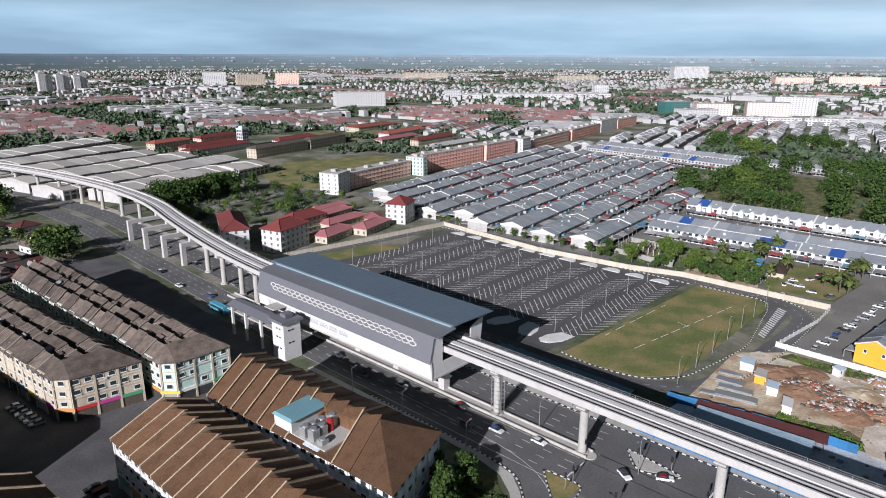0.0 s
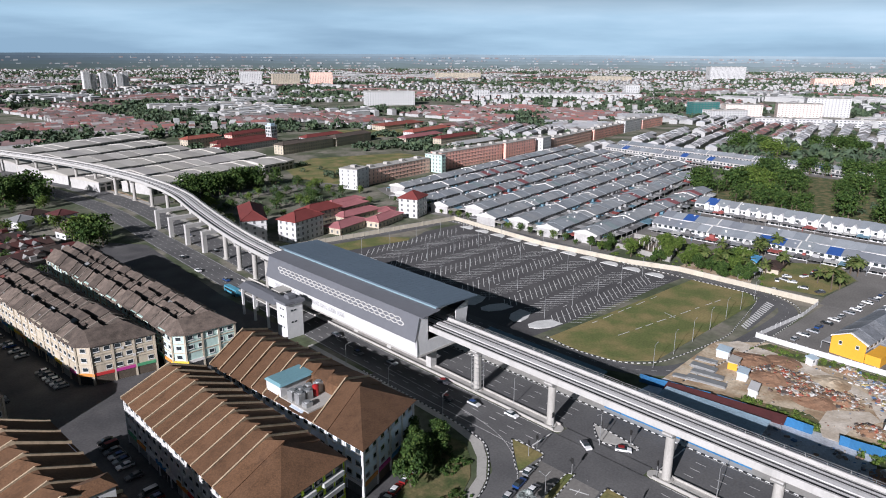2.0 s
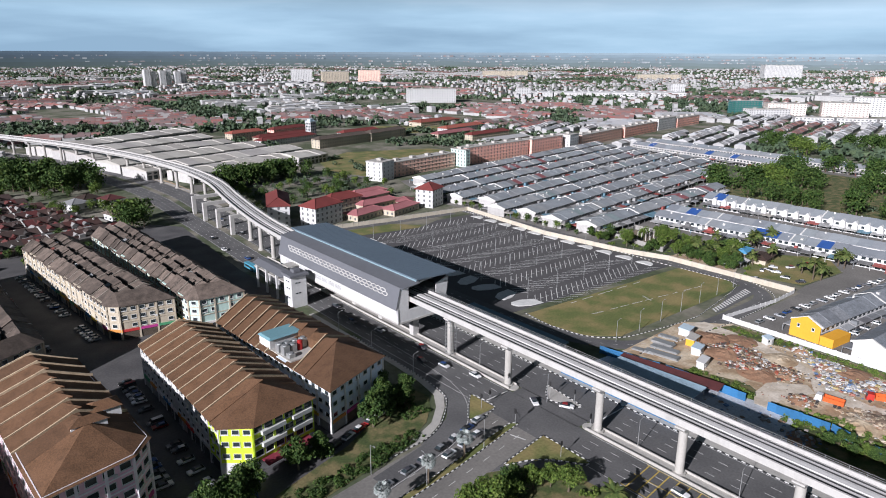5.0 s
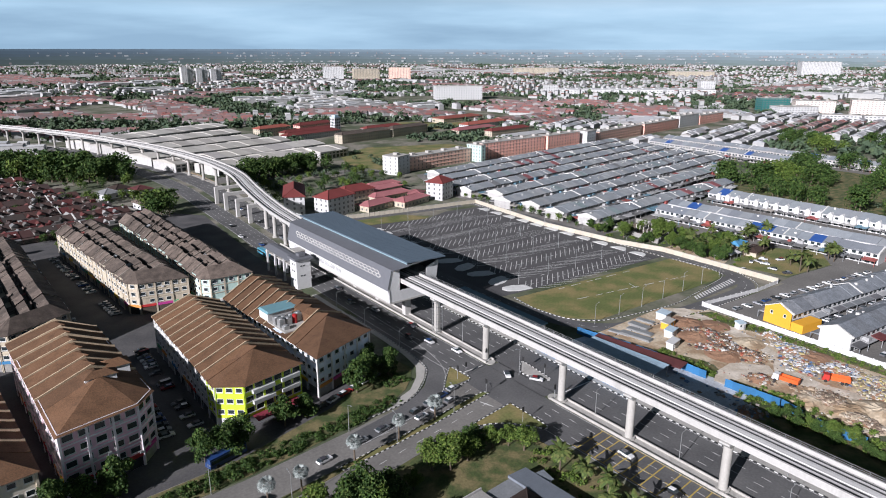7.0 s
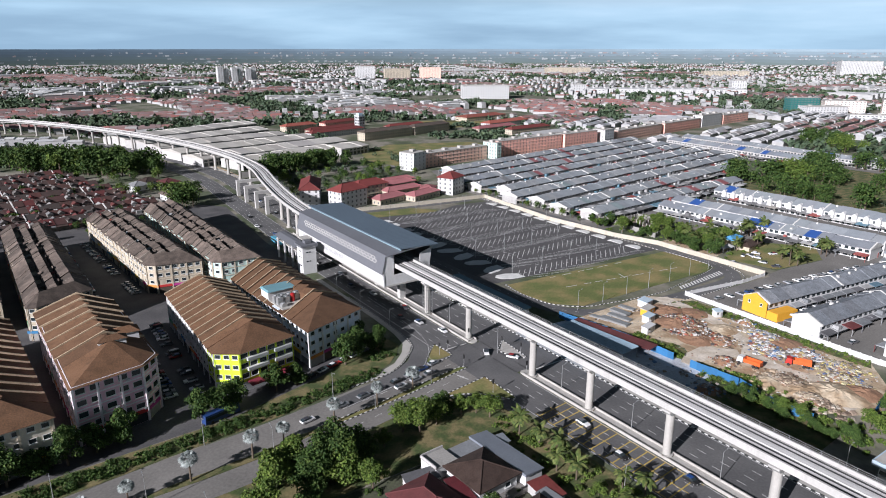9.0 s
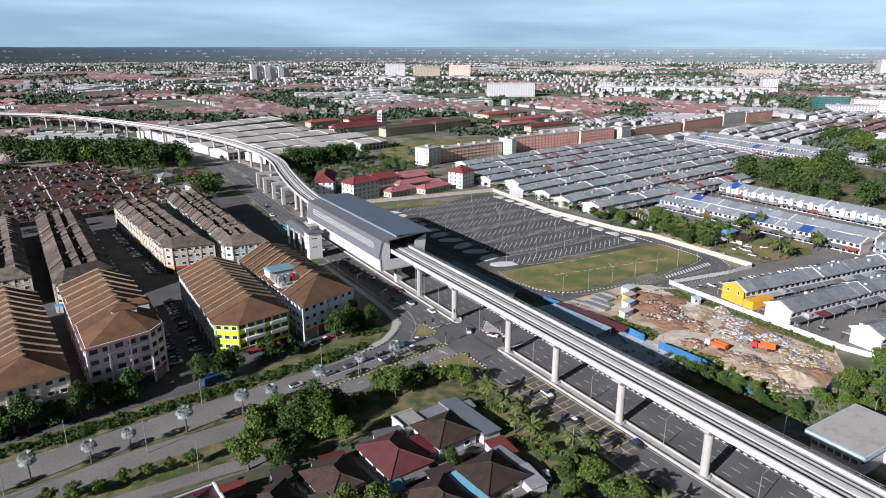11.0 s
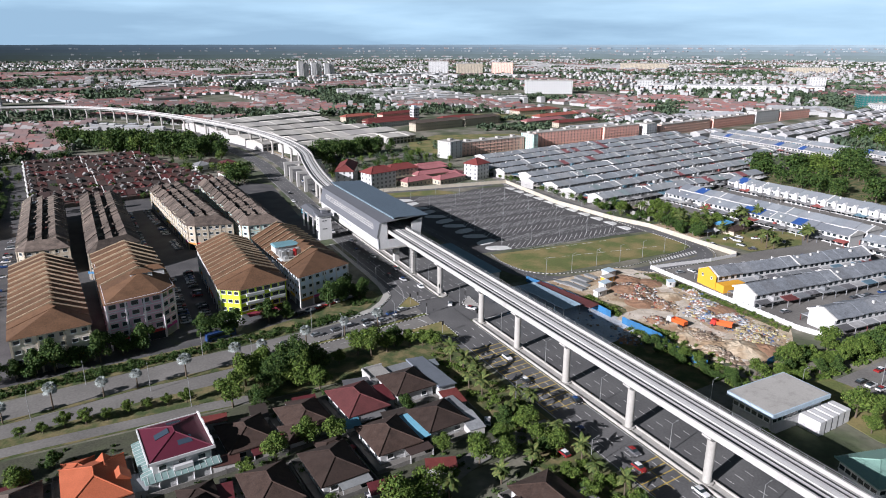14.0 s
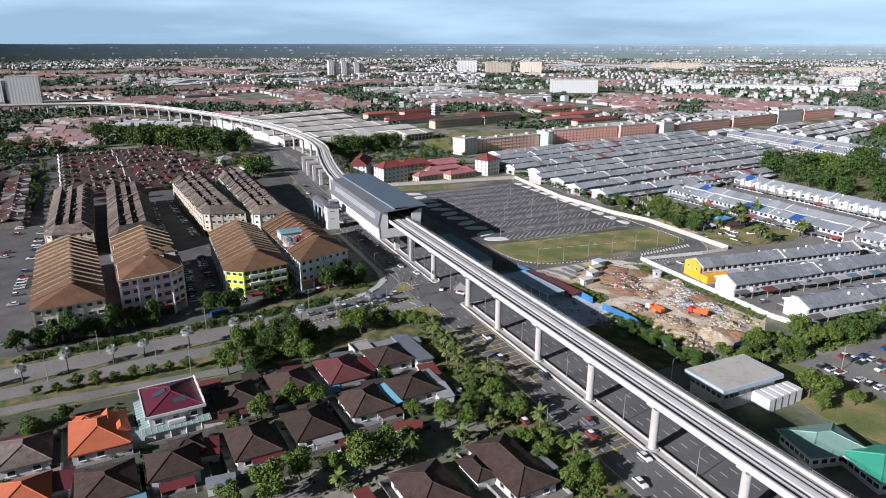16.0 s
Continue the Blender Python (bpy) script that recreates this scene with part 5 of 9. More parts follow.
# yellow gable of the near row
yg = thing("gable_wall", "bright yellow painted gable wall with small windows", "wall", "", pose(110.4, -9.8, 0, 0, 0, -7))
m = Mesh()
m.poly([(0, -5.6, 0), (0, 5.6, 0), (0, 5.6, 6.3), (0, 0, 9.0), (0, -5.6, 6.3)])
m.poly([(-0.25, 5.6, 0), (-0.25, -5.6, 0), (-0.25, -5.6, 6.3), (-0.25, 0, 9.0), (-0.25, 5.6, 6.3)])
m.poly([(-0.25, -5.6, 6.3), (0, -5.6, 6.3), (0, 0, 9.0), (-0.25, 0, 9.0)])
m.poly([(-0.25, 5.6, 6.3), (-0.25, 0, 9.0), (0, 0, 9.0), (0, 5.6, 6.3)])
m.poly([(-0.25, -5.6, 0), (0, -5.6, 0), (0, -5.6, 6.3), (-0.25, -5.6, 6.3)])
part("render_coat", m, YELW, yg)
for y in (-3, 2.5):
    part("window", WIN_S, None, yg, matrix=pose(-0.25, y, 4.2, 0, 0, -90))
m = Mesh()
m.box(0, -10.5, 0, 12, -5.7, 3.4)
part("extension", m, YELW, yg)

# terraces with red and dark roofs beyond the weathered blocks
def red_row(p0, p1):
    ob = terrace(p0, p1, 12, "low terraced row with dark maroon and brown tiled roofs", 3.8, 2.3, WALL_D, ROOF_TR, 6.2, "red terraced rows", True, False, porches=PORCH_R)
    p0, p1 = Vector(p0), Vector(p1)
    L = (p1 - p0).length
    d = p1 - p0
    g, w = Mesh(), Mesh()
    for i in range(int(L / 6.2)):
        x = -L / 2 + (i + 0.5) * 6.2
        for s in (-1, 1):
            if random.random() < 0.75:
                r, z = random.uniform(1.2, 2.0), random.uniform(4.3, 5.4)
                y0, y1 = sorted((s * random.uniform(0.5, 2.5), s * random.uniform(6.0, 7.6)))
                k = len(g.v)
                g.v += [(x - r - .2, y0, z), (x + r + .2, y0, z), (x, y0, z + r * 0.75), (x - r - .2, y1, z), (x + r + .2, y1, z), (x, y1, z + r * 0.75)]
                g.f += [(0 + k, 3 + k, 5 + k, 2 + k), (1 + k, 2 + k, 5 + k, 4 + k), (k, 2 + k, 1 + k), (3 + k, 4 + k, 5 + k)]
                g.s += [0] * 4
                w.box(x - r, y0 + .3, 3.4, x + r, y1 - .3, z)
    m = pose(0, 0, 0, 0, 0, math.degrees(math.atan2(d.y, d.x)))
    part("gable_roofing", g, PORCH_R, ob, matrix=m)["kind"] = "stuff"
    part("gable_walling", w, WALL_D, ob, matrix=m)["kind"] = "stuff"


flat("road", [(-212, 284), (-44, 286), (-40, 330), (-66, 420), (-104, 490), (-230, 486), (-420, 450), (-420, 205), (-212, 205)], 0.008, ASPHALT_SHOP, "dark lanes between the maroon-roofed rows", "road")
for k in range(9):
    y = 294 + k * 22
    red_row((-168 - k * 2, y - 8), (-42 - k * 6, y + 10))
for k in range(8):
    x = -205 - k * 22
    red_row((x - 8, 420 - k * 8), (x + 10, 215 + (k % 3) * 14))


# ---- trees and planting ----
def leaf_mat(name, colours):
    m = palette(name, colours, 0.75, 0.35, 1.5)
    b = m.node_tree.nodes["Principled BSDF"]
    b.inputs["Specular IOR Level"].default_value = 0.2
    return m


LEAF = leaf_mat("leaves", [(0.030, 0.060, 0.014), (0.044, 0.083, 0.017), (0.058, 0.102, 0.022), (0.023, 0.049, 0.012), (0.078, 0.117, 0.027), (0.037, 0.070, 0.016)])
LEAF_B = leaf_mat("bright_leaves", [(0.063, 0.105, 0.019), (0.084, 0.132, 0.021), (0.105, 0.158, 0.027), (0.053, 0.090, 0.017), (0.126, 0.168, 0.037)])
LEAF_P = leaf_mat("palm_leaves", [(0.058, 0.086, 0.023), (0.081, 0.109, 0.029), (0.115, 0.132, 0.040), (0.046, 0.069, 0.020)])
LEAF_S = leaf_mat("silver_leaves", [(0.281, 0.315, 0.306), (0.340, 0.374, 0.357), (0.221, 0.255, 0.238), (0.383, 0.408, 0.391)])


def leaf_cloud(m, blobs, count, size, rng):
    """Many small leaf sprays over a set of lobes, denser towards their skins."""
    vol = [b[3] ** 2 for b in blobs]
    for _ in range(count):
        cx, cy, cz, r = rng.choices(blobs, vol)[0]
        n = Vector((rng.gauss(0, 1), rng.gauss(0, 1), rng.gauss(0, 1) + 0.25)).normalized()
        k = r * (rng.random() ** 0.35)
        p = Vector((cx, cy, cz)) + Vector((n.x * k, n.y * k, n.z * k * 0.8))
        n = (n + Vector((rng.gauss(0, 0.5), rng.gauss(0, 0.5), rng.gauss(0, 0.5) + 0.3))).normalized()
        u = n.orthogonal().normalized()
        u = Matrix.Rotation(rng.uniform(0, 6.28), 3, n) @ u
        w = n.cross(u)
        s = size * rng.uniform(0.6, 1.4)
        bend = n * (-0.25 * s)
        m.poly([p - u * s * 0.5 + bend, p - w * s * 0.42, p + u * s * 0.5 + bend, p + w * s * 0.42])


def make_tree(seed, h, spread, leaf, label, count=1900, size=0.55, low=0.35):
    rng = random.Random(seed)
    ob = thing("tree", label, "tree", "", pose(0, 0, 0))
    trunk = Mesh()
    blobs = []
    top = h * 0.62
    trunk.tube((0, 0, -0.1), (0.1, 0.05, h * 0.3), h * 0.032, h * 0.022, 8)
    n = rng.randint(6, 9)
    for i in range(n):
        a = 6.283 * i / n + rng.uniform(-0.4, 0.4)
        d = spread * rng.uniform(0.35, 0.72)
        z = h * rng.uniform(low - 0.06, 0.74)
        e = Vector((math.cos(a) * d, math.sin(a) * d, z))
        trunk.tube((0.1, 0.05, h * rng.uniform(0.25, 0.36)), e, h * 0.014, h * 0.004, 6)
        blobs.append((e.x, e.y, e.z, spread * rng.uniform(0.30, 0.48)))
    blobs.append((0, 0, h * 0.66, spread * 0.56))
    blobs.append((0, 0, h * 0.42, spread * 0.55))
    blobs.append((spread * rng.uniform(-.2, .2), spread * rng.uniform(-.2, .2), h * 0.86, spread * 0.33))
    crown = Mesh()
    leaf_cloud(crown, blobs, count, size, rng)
    part("trunk", trunk, BARK, ob)
    part("crown", crown, leaf, ob)
    return ob


def make_palm(seed, h, fronds, length, leaf, label, fan=False):
    rng = random.Random(seed)
    ob = thing("palm_tree", label, "palm", "", pose(0, 0, 0))
    t = Mesh()
    lean = rng.uniform(-0.5, 0.5)
    t.tube((0, 0, -0.1), (lean * 0.5, 0, h * 0.5), 0.24, 0.19, 8)
    t.tube((lean * 0.5, 0, h * 0.5), (lean, 0, h), 0.19, 0.15, 8)
    part("trunk", t, BARK, ob)
    c = Mesh()
    for i in range(fronds):
        a = 6.283 * i / fronds * 2.4 + rng.uniform(-0.2, 0.2)
        el = rng.uniform(-0.5, 1.15)
        prev, w0 = Vector((lean, 0, h)), 0.0
        d = Vector((math.cos(a) * math.cos(el), math.sin(a) * math.cos(el), math.sin(el)))
        side = Vector((-math.sin(a), math.cos(a), 0))
        if fan:
            stalk = prev + d * length * 0.5
            c.poly([prev - side * 0.04, prev + side * 0.04, stalk])
            up = side.cross(d)
            for k in range(-5, 6):
                f = (d + side * (k * 0.26) + up * (0.05 * abs(k))).normalized() * length * rng.uniform(0.5, 0.66)
                e = stalk + f + Vector((0, 0, -0.25))
                c.poly([stalk, stalk + f * 0.6 + side * 0.09, e, stalk + f * 0.6 - side * 0.09])
        else:
            for s in range(5):
                w1 = 0.62 * math.sin(math.pi * (s + 1) / 5.6) + 0.08
                q = prev + d * (length / 5)
                for sg in (-1, 1):
                    c.poly([prev, q, q + side * (sg * w1) + Vector((0, 0, -0.3 * w1)) - d * 0.2, prev + side * (sg * w0) + Vector((0, 0, -0.3 * w0)) - d * 0.2])
                prev, w0 = q, w1
                d = (d + Vector((0, 0, -0.26))).normalized()
    part("crown", c, leaf, ob)
    return ob


PROTO = [make_tree(1, 9, 4.4, LEAF, "broad street tree with a dense dark green crown"), make_tree(2, 8, 3.9, LEAF, "rounded street tree with dark green leaves"), make_tree(3, 10, 5.0, LEAF_B, "spreading tree with fresh green leaves"),
         make_tree(4, 7, 3.3, LEAF_B, "small garden tree with bright leaves", 1300, 0.46), make_tree(5, 13, 7.2, LEAF, "tall old shade tree with a wide crown", 3200, 0.68), make_tree(6, 12, 6.5, LEAF_B, "large park tree with a light green crown", 3000, 0.68)]
PALMS = [make_palm(7, 6.5, 22, 3.6, LEAF_P, "feather palm with arching green fronds"), make_palm(8, 5.2, 20, 3.4, LEAF_P, "low feather palm with drooping fronds")]
FAN = make_palm(9, 5.4, 58, 1.75, LEAF_S, "silver fan palm on a slender trunk", True)
USED = set()
FAR_TREES = []


# plots of the bungalows: centre, width, depth, turn
PLOTS = {"orange": (-133.5, -45.8, 13, 17, 4), "villa": (-114.7, -41.3, 13.8, 16.5, 5), "red": (-64.3, -37.5, 11.5, 16, 5), "sheet": (-47.4, -34.8, 12, 12.5, 4),
         "brown_a": (-80.8, -39.5, 11, 14.5, 5), "brown_b": (-97.2, -41, 11.5, 14, 5), "blue": (-47.3, -56.5, 11.5, 12, 5), "mossy": (-63.3, -59, 11.5, 14, 4), "dark_a": (-80.5, -64.3, 11, 14.5, 5),
         "dark_b": (-96.6, -66.3, 10.5, 15, 4), "gable": (-116, -69.5, 11, 11, 3), "black": (-131, -70.5, 12, 13.5, 4), "grey": (-150.5, -47.5, 11, 13.5, 4), "orange_b": (-148.5, -66.5, 10, 11, 4),
         "long": (-39.5, -103.5, 11, 22, 5), "slope": (-61.8, -103.5, 12, 16, 4), "far_a": (-88, -108, 13, 13, 4), "far_b": (-108, -108, 13, 13, 4), "far_c": (-30, -132, 12, 12, 10)}


def free(x, y, gap=0.6):
    """No house stands on this spot."""
    return all(abs(x - a) > w / 2 + gap or abs(y - b) > d / 2 + gap for a, b, w, d, r in PLOTS.values())


def plant(proto, x, y, s=1.0, z=0.0):
    """Set the tree itself first, copies after that."""
    if not free(x, y, 1.0):
        return None
    if math.hypot(x + 130, y + 140) > 400 and proto in PROTO:
        FAR_TREES.append((x, y, 4.2 * s * (1.5 if proto in PROTO[4:] else 1.0), proto in (PROTO[2], PROTO[3], PROTO[5])))
        return None
    s *= 1.25
    rot = random.uniform(0, 360)
    m = pose(x, y, z, 0, 0, rot)
    if proto not in USED:
        USED.add(proto)
        proto.matrix_basis = m
        return proto
    ob = copy_thing(proto, m)
    ob.matrix_basis = m @ Matrix.Diagonal((s, s, s * random.uniform(0.88, 1.12), 1))
    return ob


random.seed(21)
# row along the shop service road
for x, y in ((-162, 27.5), (-156, 28.5), (-150.5, 28.5), (-145, 29), (-138.5, 29.5), (-131.5, 30.5), (-124.5, 32.5), (-118, 33.5)):
    plant(PROTO[random.choice((0, 1))], x, y, random.uniform(0.85, 1.05))
for x, y, s in ((-97, 33, 0.9), (-91, 33.5, 1.0), (-86, 36, 0.9), (-73, 37.5, 1.0), (-66, 38, 0.85), (-47, 42, 0.95), (-42, 45.5, 0.9), (-38.5, 50, 0.95), (-35.5, 55, 0.8), (-30, 50, 0.8), (-33, 46, 0.7)):
    plant(PROTO[random.choice((0, 1, 0))], x, y, s)
# shade trees south of the side road
for x, y, s in ((-91, -9, .9), (-85.5, -7, 0.95), (-79, -10.5, .95), (-74, -8, .9), (-75, -15, 1.0), (-68.5, -10, .8), (-84, -14, .8)):
    plant(PROTO[random.choice((4, 5))], x, y, s * 0.85)
for x, y, s in ((-52, -4.5, 1.0), (-48, -7, 0.9), (-42, -6.5, .7), (-38, -3.5, 0.75), (-33, -6, 0.8), (-29, -8, .7), (-27, -12, .7), (-60, -8, .6), (-97, -20, .9), (-90, -24, 0.8), (-71, -22, .7)):
    plant(PROTO[random.choice((0, 2, 3))], x, y, s)
for k in range(9):
    plant(PROTO[3], -152 + k * 5.4, -10.4 + random.uniform(-0.8, 0.8), random.uniform(0.42, 0.6))
# fan palms on the side road's median
for x, y in ((-157, 0.4), (-144.5, 2.6), (-131, 3.9), (-121.5, 5.0), (-107, 6.0), (-91, 6.9), (-82, 8.0), (-66, 10.3), (-51, 12.2), (-37, 14.6), (-176, -0.6)):
    plant(FAN, x, y, random.uniform(0.85, 1.1))
# feather palms and shrubs between the houses and the main road
for x, y in ((-26, -24), (-25, -31), (-28.9, -42), (-27.3, -47.4), (-24.5, -38), (-21.5, -57), (-21.5, -76), (-23, -81), (-21, -88), (-24, -96), (-21, -104), (-27, -64), (-34, -84), (-45, -87), (-19.4, -62), (-60, -88), (-80, -92)):
    plant(PALMS[random.choice((0, 1))], x, y, random.uniform(0.6, 0.85))
for k in range(30):
    x, y = random.uniform(-32, -21), random.uniform(-128, -54)
    plant(PROTO[random.choice((1, 2, 3))], x, y, random.uniform(0.4, 0.72))
for x, y, s in ((-52, -46, .6), (-70, -46, .6), (-76, -52, .7), (-58, -82, .8), (-66, -87, .9), (-73, -89, 1.0), (-80, -86, .8), (-88, -84, .8), (-92, -53, .7), (-100, -56, .6), (-46, -78, .7), (-40, -80, .7), (-105, -88, .8), (-96, -90, .9), (-36, -73, .6), (-52, -69, .5), (-101, -44, .6),
                (-83, -50, .7), (-127, -70, .5), (-143, -30, .6), (-150, -38, .6), (-160, -34, .7), (-118, -92, .9), (-140, -88, .6)):
    plant(PROTO[random.choice((1, 2, 3, 2))], x, y, s)
# along the rubbish yard and behind
for k in range(18):
    t = k / 17
    plant(PROTO[random.choice((0, 1, 2))], 42 + random.uniform(0, 6) + 6 * max(0, t - 0.5), -44 - t * 36, random.uniform(0.28, 0.5))
for k in range(30):
    plant(PROTO[random.choice((2, 3, 1))], random.uniform(58, 112), random.uniform(-88, -74), random.uniform(0.45, 0.8))
for k in range(14):
    plant(PROTO[random.choice((2, 0))], random.uniform(104, 150), random.uniform(-90, -80), random.uniform(0.5, 0.9))
for x, y, s in ((62, -108, .8), (66, -111, .7), (58, -115, .5), (24, -107, .6), (22, -113, .5), (70, -117, .5), (22, -96, .5)):
    plant(PROTO[2], x, y, s)
# green strip beyond the car park wall
for k in range(38):
    t = random.random()
    plant(PROTO[random.choice((0, 1, 2, 3))], 162 + random.uniform(0, 46) * (0.4 + 0.6 * (1 - t)), 44 + t * 82, random.uniform(0.5, 0.95))
for k in range(12):
    plant(PALMS[k % 2], random.uniform(165, 208), random.uniform(40, 80), 0.9)
for k in range(22):
    plant(PROTO[random.choice((1, 3))], 158 + random.uniform(0, 6), 122 + k * 8, random.uniform(0.4, 0.7))
# park among the terraces
for cx, cy, rx, ry, n, kind in ((372, 150, 22, 20, 16, 4), (398, 132, 16, 16, 12, 5), (408, 108, 12, 10, 7, 4), (432, 76, 13, 13, 9, 4), (428, 40, 15, 16, 10, 4), (500, 92, 8, 42, 18, 4), (498, 40, 8, 16, 7, 4), (450, 150, 16, 14, 8, 4), (632, 232, 30, 22, 12, 4), (690, 150, 34, 34, 24, 4), (600, 190, 16, 20, 7, 5), (334, 40, 12, 60, 14, 4), (345, 100, 14, 30, 9, 4)):
    for k in range(n):
        a, r = random.uniform(0, 6.28), random.random() ** 0.5
        plant(PROTO[kind], cx + math.cos(a) * r * rx, cy + math.sin(a) * r * ry, random.choice((0.75, 0.95, 1.1, 1.3, 1.5)))
flat("lawn", [(318, -60), (490, -60), (490, 140), (420, 165), (340, 150), (318, 128)], 0.1, GRASS_D, "grass of the neighbourhood park", "lawn", 0.1)
# along the far viaduct
for k in range(46):
    t = random.random()
    plant(PROTO[5 if k % 9 == 0 else 4], -16 - t * 100 + random.uniform(-10, 6), 452 + t * 78 + random.uniform(-14, 14), random.choice((1.0, 1.2, 1.5, 1.75)))
for k in range(12):
    plant(PROTO[random.choice((4, 0, 5))], random.uniform(-60, -14), random.uniform(372, 455), random.uniform(0.4, 0.8))
for k in range(9):
    plant(PROTO[4 if k % 3 else 5], -31 + random.uniform(-9, 7), 322 + random.uniform(-14, 16), random.uniform(0.9, 1.3))
for k in range(84):
    t = random.random()
    plant(PROTO[5 if k % 13 == 0 else 4], -34 - t * 110 + random.uniform(-26, 4), 462 + t * 150 + random.uniform(-14, 14), random.choice((0.6, 0.8, 1.0, 1.3, 1.5, 1.75)))
for k in range(36):
    plant(PROTO[4], 46 + k * 2.4 + random.uniform(-3, 3), 394 + k * 0.4 + random.uniform(-10, 10), random.uniform(0.7, 1.5))
for k in range(46):
    plant(PROTO[random.choice((4, 4, 5, 0))], random.uniform(36, 160), random.uniform(296, 384), random.uniform(0.35, 0.8))
for k in range(22):
    plant(PROTO[random.choice((0, 1, 2))], -205 + random.uniform(-8, 8) + k * 7.4, 272 + random.uniform(-5, 5), random.uniform(0.5, 0.85))
for k in range(30):
    plant(PROTO[4], random.uniform(-330, -150), random.uniform(470, 560), random.uniform(0.8, 1.4))


# shade trees in the lanes of the maroon rows and beside the main road
for k in range(80):
    plant(PROTO[random.choice((4, 4, 0, 5))], random.uniform(-205, -50), random.uniform(284, 480), random.uniform(0.3, 0.62))
for k in range(26):
    plant(PROTO[random.choice((4, 4, 0))], random.uniform(-215, -180), random.uniform(215, 420), random.uniform(0.35, 0.75))


def shrubs(name, label, spots, size, leaf):
    """Low planting: one mass of leaf sprays."""
    m = Mesh()
    rng = random.Random(len(spots))
    for x, y, r in spots:
        leaf_cloud(m, [(x, y, r * 0.45, r), (x + r * 0.6, y, r * 0.35, r * 0.7)], int(34 * r + 16), size, rng)
    return tagged(part(name, m, leaf), label, "shrubs", "", "stuff")


flat("verge", [(-330, 3), (-190, 12.6), (-160, 15.2), (-134, 16.9), (-123, 18), (-109, 19.8), (-94, 21), (-77, 22.8), (-57, 26.3), (-45, 29), (-34, 34.4), (-28, 40), (-23.8, 46), (-25, 52), (-34, 50), (-58, 38.5), (-90, 29.5), (-160, 24.5), (-330, 22)], 0.09, GRASS_D, "overgrown grass verge between the roads", "verge", 0.08)
flat("verge", [(-330, -10.2), (-190, 0), (-155, 2.3), (-130, 4.7), (-109, 7.2), (-92, 8.2), (-70, 10.7), (-70, 8.9), (-91, 5.7), (-105, 4.9), (-121, 4.5), (-153, -0.1), (-190, -2.2), (-330, -13.7)], 0.12, GRASS_D, "grass median strip of the side road", "verge", 0.1)
flat("verge", [(-330, -22.5), (-190, -11), (-153, -8.4), (-121, -4.2), (-105, -3.8), (-91, -3), (-70, 0), (-49, 3.6), (-37, 6), (-27, 1.2), (-20.8, -8.2), (-20, -16), (-17.4, -17), (-17.4, -140), (-33, -140), (-33, -20), (-60, -20), (-98, -19.5), (-155, -19.5), (-330, -34)], 0.08, GRASS_D, "grass verge beside the gardens", "verge", 0.08)
ribbon("road", [(-330, -30), (-200, -19), (-155, -16.2), (-128, -16.3), (-105, -16.3), (-92, -17.5)], -2.4, 2.4, 0.1, ASPHALT_OLD, "narrow worn back lane beside the gardens")
spots = [(-160 + 120 * k / 330 + random.uniform(-2, 2), 19.6 + 11.5 * (k / 330) ** 1.5 + random.uniform(-2.6, 3.4), random.choice((0.5, 0.7, 0.9, 1.2, 1.6))) for k in range(330)]
shrubs("hedge", "dense overgrown shrubs along the side road", spots, 0.5, LEAF)
spots = [(random.uniform(-38, -29), random.uniform(38, 50), random.uniform(0.5, 1.3)) for k in range(34)]
shrubs("hedge", "shrubs on the planted corner by the slip lane", spots, 0.5, LEAF)
spots = [q for q in [(random.uniform(-31, -19.5), random.uniform(-130, -14), random.uniform(0.5, 1.4)) for k in range(190)] if free(q[0], q[1])]
shrubs("hedge", "garden shrubs beside the main road", spots, 0.5, LEAF_B)
spots = [(random.uniform(44, 58), random.uniform(-84, -28), random.uniform(0.6, 1.6)) for k in range(120)] + [(random.uniform(58, 120), random.uniform(-90, -76), random.uniform(0.8, 1.9)) for k in range(160)]
shrubs("hedge", "wild green thicket round the rubbish yard", spots, 0.6, LEAF_B)
spots = [(random.uniform(97, 102.5), random.uniform(-58, 12), random.uniform(0.3, 1.0)) for k in range(150)]
shrubs("hedge", "grass tufts and weeds along the white fence", spots, 0.4, LEAF_B)
spots = [q for q in [(random.uniform(-160, -30), random.uniform(-100, -22), random.uniform(0.4, 1.1)) for k in range(420)] if free(q[0], q[1])]
shrubs("hedge", "garden shrubs between the bungalows", spots, 0.45, LEAF)
spots = [(random.uniform(160, 210), random.uniform(40, 126), random.uniform(0.6, 1.6)) for k in range(120)]
shrubs("hedge", "bushes on the green strip by the wall", spots, 0.6, LEAF_B)


# ---- bungalows and other near buildings ----
ROOF_OLD = mat("old_brown_tiles", (0.056, 0.030, 0.020), 0.95, 0.6, 1.6, 0.25, 0.6, rand=0.35, tint=(0.028, 0.020, 0.017), stain=0.75)
ROOF_ORANGE = mat("orange_tiles", (0.44, 0.11, 0.04), 0.85, 0.25, 3, 0.3, 0.4, tint=(0.33, 0.09, 0.04), stain=0.15)
ROOF_MAROON = mat("maroon_tiles", (0.092, 0.011, 0.026), 0.6, 0.12, 4, 0.3, 0.2)
ROOF_DKRED = mat("dull_red_tiles", (0.105, 0.028, 0.028), 0.85, 0.3, 3, 0.3, 0.4, rand=0.2, stain=0.4)
